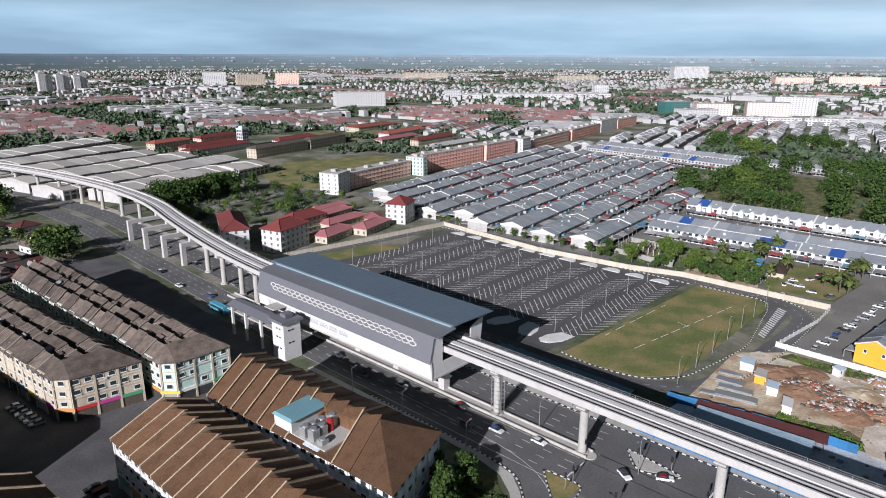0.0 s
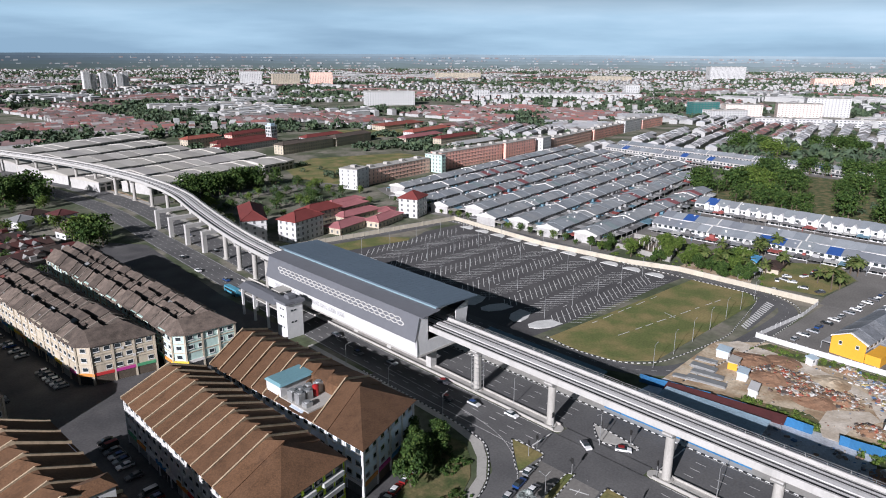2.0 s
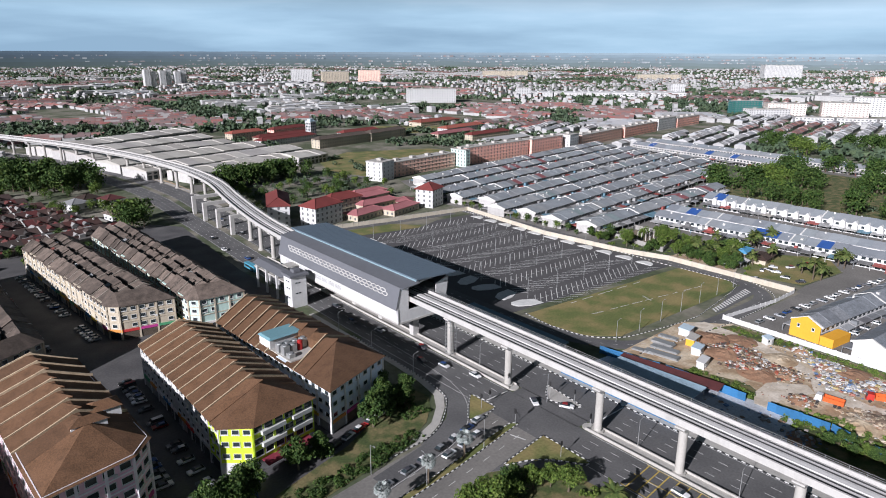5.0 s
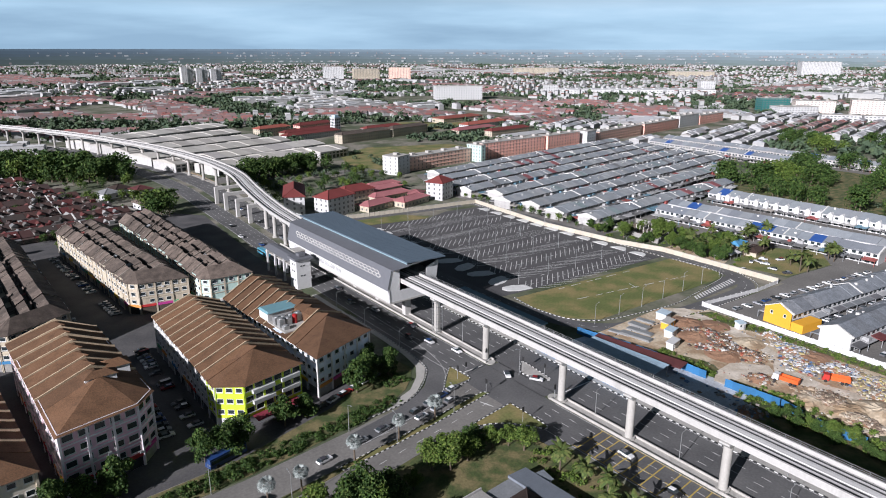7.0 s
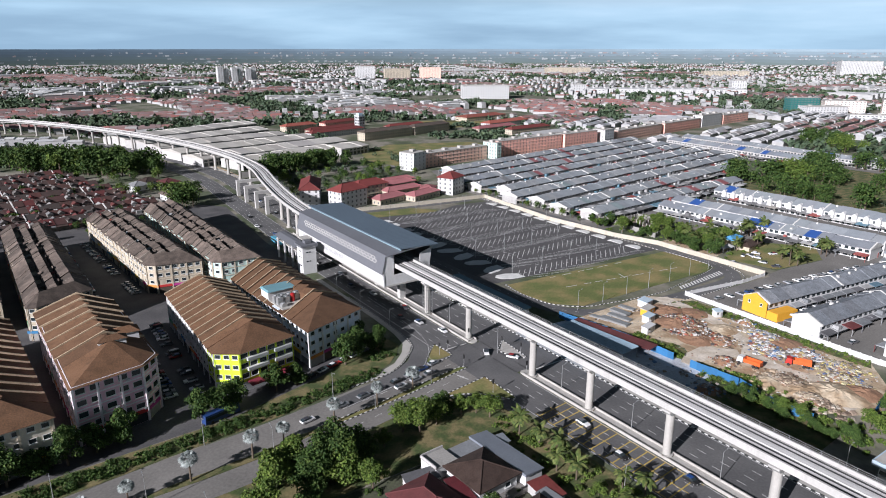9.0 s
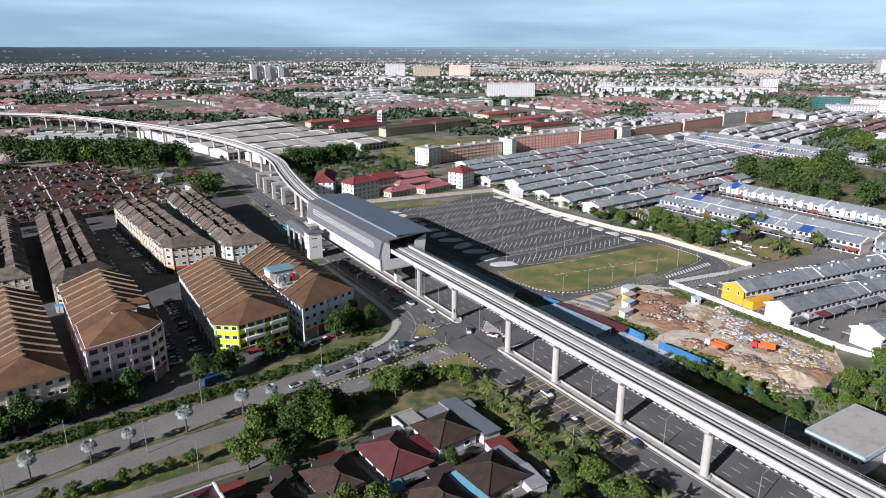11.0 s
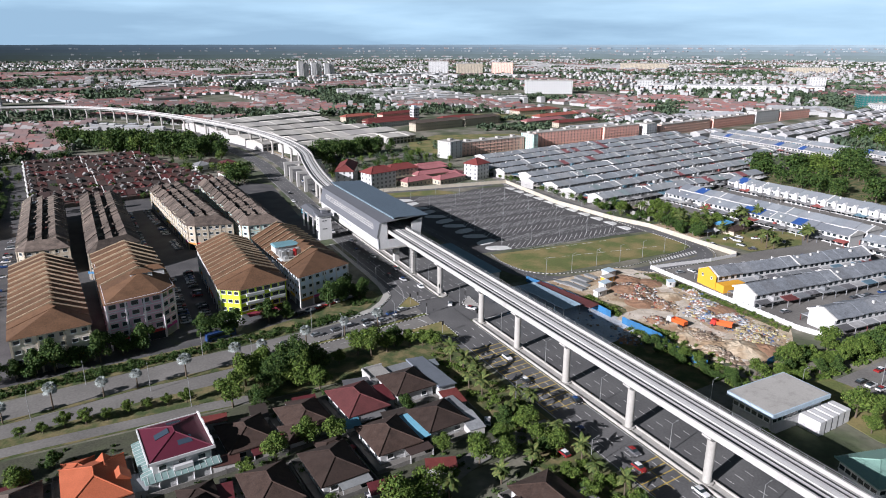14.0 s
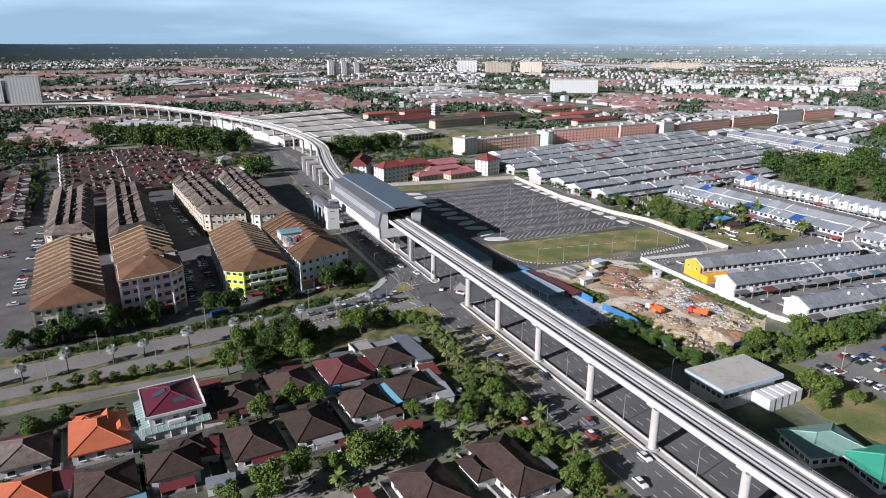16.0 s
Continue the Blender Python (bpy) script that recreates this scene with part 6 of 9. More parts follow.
SHEET = palette("porch_sheets", [(0.13, 0.025, 0.028), (0.20, 0.21, 0.22), (0.12, 0.28, 0.36), (0.24, 0.25, 0.25), (0.10, 0.022, 0.025), (0.09, 0.09, 0.095), (0.16, 0.16, 0.16), (0.06, 0.04, 0.035)], 0.6, 0.2, 3, True)
PAVE = mat("yard_paving", (0.17, 0.16, 0.145), 0.9, 0.25, 5, 0.4, 0.1, stain=0.3)


def hip_roof(w, d, z, rise, over=0.8):
    """Hipped roof over a w x d plan as a closed shell."""
    m = Mesh()
    W, D = w / 2 + over, d / 2 + over
    if w >= d:
        r = [(-(W - D) - 0.01, 0), ((W - D) + 0.01, 0)]
    else:
        r = [(0, -(D - W) - 0.01), (0, (D - W) + 0.01)]
    c = [(-W, -D), (W, -D), (W, D), (-W, D)]
    A, B = (*r[0], z + rise), (*r[1], z + rise)
    q = [(*p, z) for p in c]
    if w >= d:
        m.poly([q[0], q[1], B, A]); m.poly([q[1], q[2], B]); m.poly([q[2], q[3], A, B]); m.poly([q[3], q[0], A])
    else:
        m.poly([q[0], q[1], A]); m.poly([q[1], q[2], B, A]); m.poly([q[2], q[3], B]); m.poly([q[3], q[0], A, B])
    m.poly([(*p, z - 0.02) for p in c][::-1])
    for a, b in zip(q, q[1:] + q[:1]):
        m.poly([(a[0], a[1], z - 0.3), (b[0], b[1], z - 0.3), b, a])
    # ridge caps
    for a, b in [(A, B)] + [(q[0], A), (q[3], A if w >= d else B), (q[1], B if w >= d else A), (q[2], B)]:
        if (Vector(a) - Vector(b)).length > 0.5:
            m.tube((a[0], a[1], a[2] + 0.05), (b[0], b[1], b[2] + 0.05), 0.16, 0.16, 6)
    return m


WALL_G = mat("garden_wall_render", (0.20, 0.19, 0.175), 0.9, 0.35, 2, 0.4, 0.1, rand=0.3, stain=0.4)


def bungalow(x, y, w, d, rot, roof, label, eave=3.3, rise=2.4, wall=WHITE, porch=None, wing=None, floors=1):
    ob = thing("house", label, "house", "", pose(x, y, 0, 0, 0, rot))
    m = Mesh()
    m.box(-w / 2, -d / 2, 0, w / 2, d / 2, eave)
    shell = part("wall", m, wall, ob)
    part("roof", hip_roof(w, d, eave, rise), roof, ob)
    for f in range(floors):
        z = 1.0 + f * 3.3
        for side, L in ((0, w), (1, d), (2, w), (3, d)):
            n = max(1, int(L / 4.2))
            for i in range(n):
                o = -L / 2 + L * (i + 0.5) / n
                p = [(o, -d / 2, 0), (w / 2, o, 90), (-o, d / 2, 180), (-w / 2, -o, 270)][side]
                part("window", WIN, None, shell, matrix=pose(p[0], p[1], z, 0, 0, p[2]))
    if wing:
        wx, wy, ww, wd = wing
        m = Mesh()
        m.box(wx - ww / 2, wy - wd / 2, 0, wx + ww / 2, wy + wd / 2, eave - 0.4)
        part("wing", m, wall, ob)
        h = part("wing_roof", hip_roof(ww, wd, eave - 0.4, min(ww, wd) * 0.22), roof, ob)
        h.matrix_basis = pose(wx, wy, 0)
    if porch:
        px, py, pw, pd = porch
        m = Mesh()
        m.hexa([(px - pw / 2, py - pd / 2, 2.6), (px + pw / 2, py - pd / 2, 2.6), (px + pw / 2, py + pd / 2, 2.7), (px - pw / 2, py + pd / 2, 2.7)],
               [(px - pw / 2, py - pd / 2, 2.72), (px + pw / 2, py - pd / 2, 2.72), (px + pw / 2, py + pd / 2, 2.82), (px - pw / 2, py + pd / 2, 2.82)])
        porch_top = part("porch_roof", m, SHEET, ob, "sheet metal porch roof")
        for sx in (-1, 1):
            for sy in (-1, 1):
                m = Mesh()
                m.box(px + sx * (pw / 2 - 0.2) - 0.1, py + sy * (pd / 2 - 0.2) - 0.1, 0, px + sx * (pw / 2 - 0.2) + 0.1, py + sy * (pd / 2 - 0.2) + 0.1, 2.62)
                part("porch_post", m, WHITE, porch_top)
    yard = Mesh()
    yard.box(-w / 2 - 2.4, -d / 2 - 3.4, 0, w / 2 + 2.4, d / 2 + 2.0, 0.11)
    part("yard", yard, PAVE, ob, "worn concrete yard")
    fw = Mesh()
    for a, b in (((-w / 2 - 2.5, -d / 2 - 3.5), (-w / 2 - 2.3, d / 2 + 2.1)), ((w / 2 + 2.3, -d / 2 - 3.5), (w / 2 + 2.5, d / 2 + 2.1)), ((-w / 2 - 2.3, -d / 2 - 3.5), (w / 2 + 2.3, -d / 2 - 3.3)), ((-w / 2 - 2.3, d / 2 + 1.9), (w / 2 + 2.3, d / 2 + 2.1))):
        fw.box(a[0], a[1], 0, b[0], b[1], 1.3)
    part("garden_wall", fw, WALL_G, ob, "low rendered garden wall")
    return ob


random.seed(33)
def at_plot(key, roof, label, eave=3.4, rise=2.5, porch=None, wing=None, floors=1):
    return bungalow(*PLOTS[key], roof, label, eave, rise, WHITE, porch, wing, floors)


oh = at_plot("orange", ROOF_ORANGE, "single-storey house with a bright orange tiled roof", 3.4, 2.9, (4.5, -10, 6, 3), (-3, 8.6, 6, 6))
for x, y, w, d in ((2.6, 5.5, 4.0, 6.0), (5.5, -1.5, 4.5, 4.0)):
    m = Mesh()
    m.v = [(x - w / 2, y - d / 2, 3.6), (x + w / 2, y - d / 2, 3.6), (x, y - d / 2, 5.6), (x - w / 2, y + d / 2, 3.6), (x + w / 2, y + d / 2, 3.6), (x, y + d / 2, 5.6)]
    m.f = [(0, 2, 5, 3), (1, 4, 5, 2), (0, 1, 2), (3, 5, 4), (0, 3, 4, 1)]
    m.s = [0] * 5
    part("roof_gable", m, ROOF_ORANGE, oh)
# white villa with a maroon roof
villa = bungalow(*PLOTS["villa"], ROOF_MAROON, "two-storey white villa with a maroon roof and balconies", 7.2, 2.6, WHITE, None, None, 2)
m = Mesh()
m.box(-8.6, -10.4, 0, 8.4, -8.3, 3.2)
m.box(-9.0, -8.3, 0, -6.9, 9, 3.2)
part("ground_wing", m, WHITE, villa, "white ground floor wing")
TEALR = mat("pale_teal_roof", (0.20, 0.29, 0.275), 0.6, 0.15, 4, 0.4, 0.1, stain=0.2)
m = Mesh()
m.hexa([(-9.2, -10.9, 3.2), (8.8, -10.9, 3.2), (8.8, -8.3, 3.2), (-9.2, -8.3, 3.2)], [(-9.1, -10.8, 3.35), (8.7, -10.8, 3.35), (8.7, -8.3, 3.9), (-9.1, -8.3, 3.9)])
m.hexa([(-9.6, -8.3, 3.2), (-6.9, -8.3, 3.2), (-6.9, 9.4, 3.2), (-9.6, 9.4, 3.2)], [(-9.5, -8.3, 3.35), (-6.9, -8.3, 3.9), (-6.9, 9.3, 3.9), (-9.5, 9.3, 3.35)])
part("lean_to_roof", m, TEALR, villa, "pale teal lean-to roof")
m = Mesh()
crest = lambda y: 8.0 + 0.75 * abs(math.sin((y + 9.0) * math.pi / 4.5))
for k in range(48):
    y0, y1 = -9.0 + k * 0.375, -8.625 + k * 0.375
    m.hexa([(7.45, y0, 7.0), (7.75, y0, 7.0), (7.75, y1, 7.0), (7.45, y1, 7.0)], [(7.45, y0, crest(y0)), (7.75, y0, crest(y0)), (7.75, y1, crest(y1)), (7.45, y1, crest(y1))])
part("parapet", m, WHITE, villa, "white scalloped parapet")
for k in range(12):
    m = Mesh()
    m.hexa([(-8.4 + k * 1.5, -10.85, 3.2), (-8.3 + k * 1.5, -10.85, 3.2), (-8.3 + k * 1.5, -8.3, 3.2), (-8.4 + k * 1.5, -8.3, 3.2)], [(-8.4 + k * 1.5, -10.85, 3.43), (-8.3 + k * 1.5, -10.85, 3.43), (-8.3 + k * 1.5, -8.3, 3.98), (-8.4 + k * 1.5, -8.3, 3.98)])
    part("canopy_rib", m, WHITE, villa)
for k in range(11):
    m = Mesh()
    m.hexa([(-9.55, -7.4 + k * 1.55, 3.2), (-6.9, -7.4 + k * 1.55, 3.2), (-6.9, -7.3 + k * 1.55, 3.2), (-9.55, -7.3 + k * 1.55, 3.2)], [(-9.55, -7.4 + k * 1.55, 3.43), (-6.9, -7.4 + k * 1.55, 3.98), (-6.9, -7.3 + k * 1.55, 3.98), (-9.55, -7.3 + k * 1.55, 3.43)])
    part("canopy_rib", m, WHITE, villa)
for x0, y0, x1, y1 in ((-7.9, -9.2, 7.9, -8.9), (-7.9, -9.2, -7.6, 9.2), (-7.9, 8.9, 7.9, 9.2)):
    m = Mesh()
    m.box(x0, y0, 6.7, x1, y1, 7.5)
    part("gutter_edge", m, WHITE, villa, "white roof edging")
for k in range(4):
    m = Mesh()
    m.tube((-6.0 + k * 4, -10.6, 0), (-6.0 + k * 4, -10.6, 3.2), 0.18, 0.18, 10)
    part("column", m, WHITE, villa)
m = Mesh()
m.box(-2.2, -9.6, 3.9, 2.2, -8.3, 4.9)
part("balcony", m, WHITE, villa, "white balustraded balcony")
SOLAR = glass("solar_glass", (0.045, 0.065, 0.09), 0.2)
for sx, sy in ((-3.0, 0.5), (0.8, 5.6), (1.6, -4.6)):
    m = Mesh()
    q = [(sx - 1.7, sy - 1.2), (sx + 1.7, sy - 1.2), (sx + 1.7, sy + 1.2), (sx - 1.7, sy + 1.2)]
    fall = lambda x, y: 9.8 - 2.6 * (abs(x) / 7.7 if sy == 0.5 else abs(y) / 9.1)
    m.hexa([(x, y, fall(x, y) + 0.1) for x, y in q], [(x, y, fall(x, y) + 0.24) for x, y in q])
    part("solar_panel", m, SOLAR, villa, "blue-grey solar panel")
at_plot("red", ROOF_DKRED, "single-storey house with a dull red hipped roof", 3.5, 2.6, (0, -9.8, 9, 3.4), None)
ha = at_plot("sheet", ROOF_OLD, "house with a brown hipped roof among grey sheet roofs", 3.8, 2.7, (5.0, 10.2, 13, 5.5), None)
m = Mesh()
m.box(-8.6, 7.3, 0, -1.8, 13.6, 3.3)
m.box(7.4, -8.0, 0, 13.0, 12.8, 3.0)
part("wing", m, WHITE, ha, "white rendered side wings")
m = Mesh()
m.hexa([(7.0, -8.4, 3.0), (13.4, -8.4, 2.9), (13.4, 13.2, 2.9), (7.0, 13.2, 3.0)], [(7.0, -8.4, 3.7), (13.4, -8.4, 3.05), (13.4, 13.2, 3.05), (7.0, 13.2, 3.7)])
part("sheet_roof", m, mat("grey_blue_sheet", (0.17, 0.19, 0.22), 0.5, 0.15, 4, 0.4, 0.1), ha, "grey corrugated sheet roof")
m = Mesh()
m.box(-8.8, 7.2, 3.3, -1.6, 13.8, 3.5)
part("deck", m, CONC_D, ha, "flat grey concrete roof deck")
for x0, y0, x1, y1 in ((-8.8, 7.2, -8.5, 13.8), (-8.8, 13.5, -1.6, 13.8)):
    m = Mesh()
    m.box(x0, y0, 3.5, x1, y1, 4.2)
    part("parapet", m, WALL_T, ha)
at_plot("brown_a", ROOF_OLD, "single-storey house with a weathered brown hipped roof", 3.4, 2.6, (2, 9.0, 8, 3.4), (-5, -6, 5, 8))
at_plot("brown_b", ROOF_OLD, "single-storey house with a blackened brown roof", 3.4, 2.6, (3, -8.8, 8, 3.6))
hb = at_plot("blue", ROOF_OLD, "single-storey house with a brown roof and pale blue side roof", 3.5, 2.6, (8.2, 2, 4, 12))
m = Mesh()
m.hexa([(-10.4, -7, 2.5), (-6.2, -7, 2.9), (-6.2, 6, 2.9), (-10.4, 6, 2.5)], [(-10.4, -7, 2.62), (-6.2, -7, 3.02), (-6.2, 6, 3.02), (-10.4, 6, 2.62)])
part("side_roof", m, mat("light_blue_sheet", (0.16, 0.38, 0.50), 0.5, 0.15, 3, 0.4, 0.1), hb, "pale blue corrugated side roof")
for y in (-6.5, -0.5, 5.5):
    m = Mesh()
    m.box(-10.3, y, 0, -10.1, y + 0.2, 2.52)
    part("post", m, WHITE, hb)
at_plot("mossy", ROOF_OLD, "single-storey house with a mossy dark brown roof", 3.4, 2.6, (4.5, -9, 7, 3.6), None)
at_plot("dark_a", ROOF_OLD, "single-storey house with a dark brown hipped roof", 3.4, 2.6, (2, -9, 8, 3.4), (3, 8, 6, 4))
at_plot("dark_b", ROOF_OLD, "single-storey house with a brown hipped roof", 3.4, 2.6, (2, -9.2, 8, 3.4), None)
at_plot("gable", ROOF_OLD, "two-level house with brown roofs and a white gable", 4.2, 2.7, (0, -7.6, 8, 3.6), (4, 7.0, 7, 6))
at_plot("black", ROOF_OLD, "single-storey house with a nearly black tiled roof", 3.4, 2.5, (5, -8.8, 6, 3.6), None)
at_plot("grey", ROOF_DARK, "single-storey house with a grey-brown roof", 3.4, 2.5, (-1, 8.6, 10, 3.4), None)
at_plot("orange_b", ROOF_ORANGE, "single-storey house with an orange tiled roof", 3.4, 2.5, (5, -7.5, 6, 3.4), None)
at_plot("long", ROOF_OLD, "long house with grey-brown roof and open white yard", 3.6, 2.4, (8.0, -2, 4, 9), (-8, 3, 5, 9))
at_plot("slope", ROOF_OLD, "single-storey house with dark brown roof slopes", 3.6, 2.5, (-4, -10, 6, 3.6), None)
at_plot("far_a", ROOF_OLD, "single-storey house with a brown hipped roof", 3.5, 2.5, (3, -8.8, 8, 4))
at_plot("far_b", ROOF_DKRED, "single-storey house with a dull red roof", 3.5, 2.5, (3, -8.8, 8, 4))
at_plot("far_c", ROOF_OLD, "single-storey house with a brown hipped roof", 3.5, 2.5, (3, -8.8, 8, 4))
flat("yard", [(-165, -20.5), (-60, -20.5), (-34, -19.5), (-33, -78), (-60, -80), (-165, -84)], 0.03, mat("garden_earth", (0.085, 0.08, 0.06), 0.95, 0.5, 5, 0.6, 0.4, tint=(0.05, 0.062, 0.026)), "trodden earth and patchy grass between the houses", "yard", 0.03)
# houses between the maroon rows and the main road
for x, y, w, d, r, mt, lb in ((-34, 345, 13, 11, 12, ROOF_DARK, "white house with a grey-brown hipped roof"), (-26, 362, 11, 12, 15, ROOF_OLD, "white house with a dark brown roof"), (-48, 392, 12, 12, 18, ROOF_GREY, "white house with a grey roof"),
                              (-38, 404, 12, 11, 20, ROOF_OLD, "white house with a dark brown roof"), (-26, 392, 12, 12, 15, ROOF_DKRED, "white house with a dull red roof"), (-98, 536, 14, 13, 25, ROOF_ORANGE, "house with a bright orange roof among trees")):
    bungalow(x, y, w, d, r, mt, lb, 4.4, 2.8)
# lean-to roofs and stores in the yards
random.seed(70)
STORE = palette("store_roofs", [(0.10, 0.018, 0.022), (0.13, 0.022, 0.025), (0.07, 0.20, 0.27), (0.17, 0.19, 0.21), (0.10, 0.10, 0.105), (0.27, 0.28, 0.29), (0.075, 0.034, 0.027), (0.15, 0.035, 0.03), (0.045, 0.035, 0.03)], 0.6, 0.25, 3, True)
for x, y, w, d, r in ((-60.5, -27.5, 9, 4, -8), (-78, -30, 7, 4, -5), (-91.5, -30.5, 5, 7, -4), (-104, -28.6, 8, 4, -6), (-55.5, -37, 4, 9, -3), (-75.5, -40, 5, 10, -4), (-93, -41, 3.6, 9, -5), (-57, -49.5, 8, 4.4, -4), (-72, -48.5, 9, 4, -4), (-89, -47.5, 8, 4, -4), (-57, -66, 3.4, 9, -4), (-74, -58, 6, 5, -5), (-91, -61, 8, 3.8, -4), (-90.5, -73, 3.6, 9, -3), (-107, -64, 5, 8, -5), (-124, -66, 4, 9, -4), (-141, -64, 5, 8, -4), (-141, -45, 4, 9, -4), (-124, -50, 4, 7, -6),
                      (-104, -50, 7, 4, -5), (-38, -48, 6, 8, -4), (-39.5, -62, 5, 9, -3), (-56, -76, 8, 4, -20), (-72, -78, 8, 4, -5), (-106, -80, 7, 4, -4), (-36, -25.5, 8, 4, -4), (-148, -64, 6, 3.6, -4), (-56, -112, 4, 9, 10), (-76, -101, 4, 9, 6), (-98, -104, 4, 8, 4)):
    if not free(x, y, 1.4):
        continue
    ob = thing("lean_to", "low lean-to store with a coloured sheet metal roof", "shed", "garden sheds", pose(x, y, 0.1, 0, 0, r))
    m = Mesh()
    m.box(-w / 2 + 0.3, -d / 2 + 0.3, 0, w / 2 - 0.3, d / 2 - 0.3, 2.3)
    part("wall", m, WALL_T, ob)
    m = Mesh()
    z0, z1 = 2.3, 2.3 + random.uniform(0.3, 0.9)
    m.hexa([(-w / 2, -d / 2, z0), (w / 2, -d / 2, z0), (w / 2, d / 2, z1), (-w / 2, d / 2, z1)], [(-w / 2, -d / 2, z0 + 0.1), (w / 2, -d / 2, z0 + 0.1), (w / 2, d / 2, z1 + 0.1), (-w / 2, d / 2, z1 + 0.1)])
    part("roof", m, STORE, ob)
ribbon("road", [(-175, -91), (-120, -90.5), (-93, -89.5), (-72, -86.5), (-50, -76.5), (-36, -73), (-18, -70.5)], -2.8, 2.8, 0.1, ASPHALT_OLD, "narrow worn asphalt lane between the gardens")

# flat-roofed works building beside the viaduct
PALEB0 = mat("pale_blue_fascia", (0.42, 0.52, 0.60), 0.6, 0.12, 4, 0.5, 0.05, stain=0.15)
fb = thing("works_building", "grey works building with a flat pale roof and white annexes", "building", "", pose(42, -96.5, 0, 0, 0, 0.5))
m = Mesh()
m.box(-10.5, -6.3, 0, 11, 6.0, 6.6)
part("wall", m, GREYW, fb)
m = Mesh()
m.box(-12.3, -8.0, 6.6, 12.3, 7.2, 7.9)
part("roof_edge", m, PALEB0, fb, "pale blue deep roof fascia")
m = Mesh()
m.box(-11.9, -7.6, 7.9, 11.9, 6.8, 7.95)
part("roof_deck", m, CONC, fb, "pale grey roof membrane")
for k in range(5):
    m = Mesh()
    x = 1.5 + k * 3.1
    m.box(x, -12.8 + k * 0.2, 0, x + 2.2, -6.4, 4.2)
    part("annexe", m, WHITE, fb, "white cooling plant bay")
for k in range(6):
    part("window", WIN, None, fb, matrix=pose(-10.5, -5 + k * 2.0, 3.8, 0, 0, -90))
    part("window", WIN, None, fb, matrix=pose(-9 + k * 2.1, -6.3, 3.8))
# green-roofed hall and pavilion
GREENR = mat("green_sheet_roof", (0.05, 0.30, 0.20), 0.5, 0.12, 6, 0.5, 0.1)
GREENR2 = mat("faded_green_roof", (0.20, 0.33, 0.28), 0.6, 0.15, 6, 0.5, 0.1)
for x, y, w, d, r, mt, lb in ((39.5, -129, 15.5, 11.5, -14, GREENR2, "low hall with a faded green hipped roof"), (48, -143, 20, 12, -14, GREENR, "long hall with a bright green sheet roof")):
    ob = thing("hall", lb, "building", "", pose(x, y, 0, 0, 0, r))
    m = Mesh()
    m.box(-w / 2, -d / 2, 0, w / 2, d / 2, 4.0)
    part("wall", m, WHITE, ob)
    part("roof", hip_roof(w, d, 4.0, 2.4, 1.0), mt, ob)
    for k in range(6):
        part("window", WIN, None, ob, matrix=pose(-w / 2 + 1.5 + k * (w - 3) / 5, -d / 2, 1.2))
        part("window", WIN, None, ob, matrix=pose(-w / 2, -d / 2 + 1 + k * (d - 2) / 5, 1.2, 0, 0, -90))
flat("car_park", [(78, -91), (130, -89), (135, -140), (90, -140), (82, -118)], 0.06, ASPHALT_OLD, "worn asphalt staff car park", "car park")
flat("lawn", [(60, -84), (78, -90), (82, -118), (90, -141), (60, -141), (56, -118), (58, -100)], 0.08, GRASS, "grass round the staff car park", "lawn", 0.08)

# ---- rubbish yard ----
flat("yard", [(50, 27), (90, 28), (103, 14), (102, -58), (90, -68), (68, -76), (52, -62), (52, -26), (60, -14), (52, -8)], 0.06, SOIL, "bare trampled earth of the rubbish yard", "yard", 0.06)
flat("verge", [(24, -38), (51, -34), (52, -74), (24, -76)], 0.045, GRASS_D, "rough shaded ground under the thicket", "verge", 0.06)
flat("yard", [(21, 30), (50, 27), (51, -20), (51, -34), (24, -38), (21, -20)], 0.04, mat("yard_concrete", (0.50, 0.53, 0.57), 0.9, 0.3, 8, 0.6, 0.1, stain=0.3), "stained concrete yard behind the hoarding", "yard", 0.05)
TRACK = mat("trodden_track", (0.50, 0.43, 0.34), 0.95, 0.25, 5, 0.8, 0.3, tint=(0.58, 0.52, 0.44), patch=True)
flat("dirt_track", [(88, 27), (97, 22), (95.5, 4), (91, -14), (85, -24), (77, -33), (75, -44), (78, -53), (74, -62), (67, -70), (62, -70), (70, -58), (69, -46), (70, -30), (80, -24), (85, -14), (89, 2), (88, 14)], 0.1, TRACK, "pale trodden track through the rubbish yard", "track")
flat("dirt_track", [(49.5, -20.6), (56, -17.5), (66, -17), (74, -26), (70, -30), (58, -25), (49.5, -24.6)], 0.09, TRACK, "pale trodden entrance to the rubbish yard", "track")
random.seed(8)


def hoarding(a, b, gap=0.0):
    ob = thing("hoarding", "blue corrugated metal hoarding on posts", "fence", "blue hoardings", pose(a[0], a[1], 0))
    d = Vector((b[0] - a[0], b[1] - a[1]))
    L = d.length
    d.normalize()
    yaw = math.degrees(math.atan2(d.y, d.x))
    n = int(L / 2.4)
    m = Mesh()
    zig = [(0.15 * k, 0.06 if k % 2 else 0.0) for k in range(17)]
    m.prism([(x, y - 0.03) for x, y in zig] + [(x, y) for x, y in zig[::-1]], 0.1, 2.9)
    me = m.data("panel", HOARD)
    for k in range(n):
        if random.random() > gap:
            p = d * (k * 2.4)
            part("panel", me, None, ob, matrix=pose(p.x, p.y, random.uniform(-0.05, 0.1), random.uniform(-3, 3), 0, yaw))


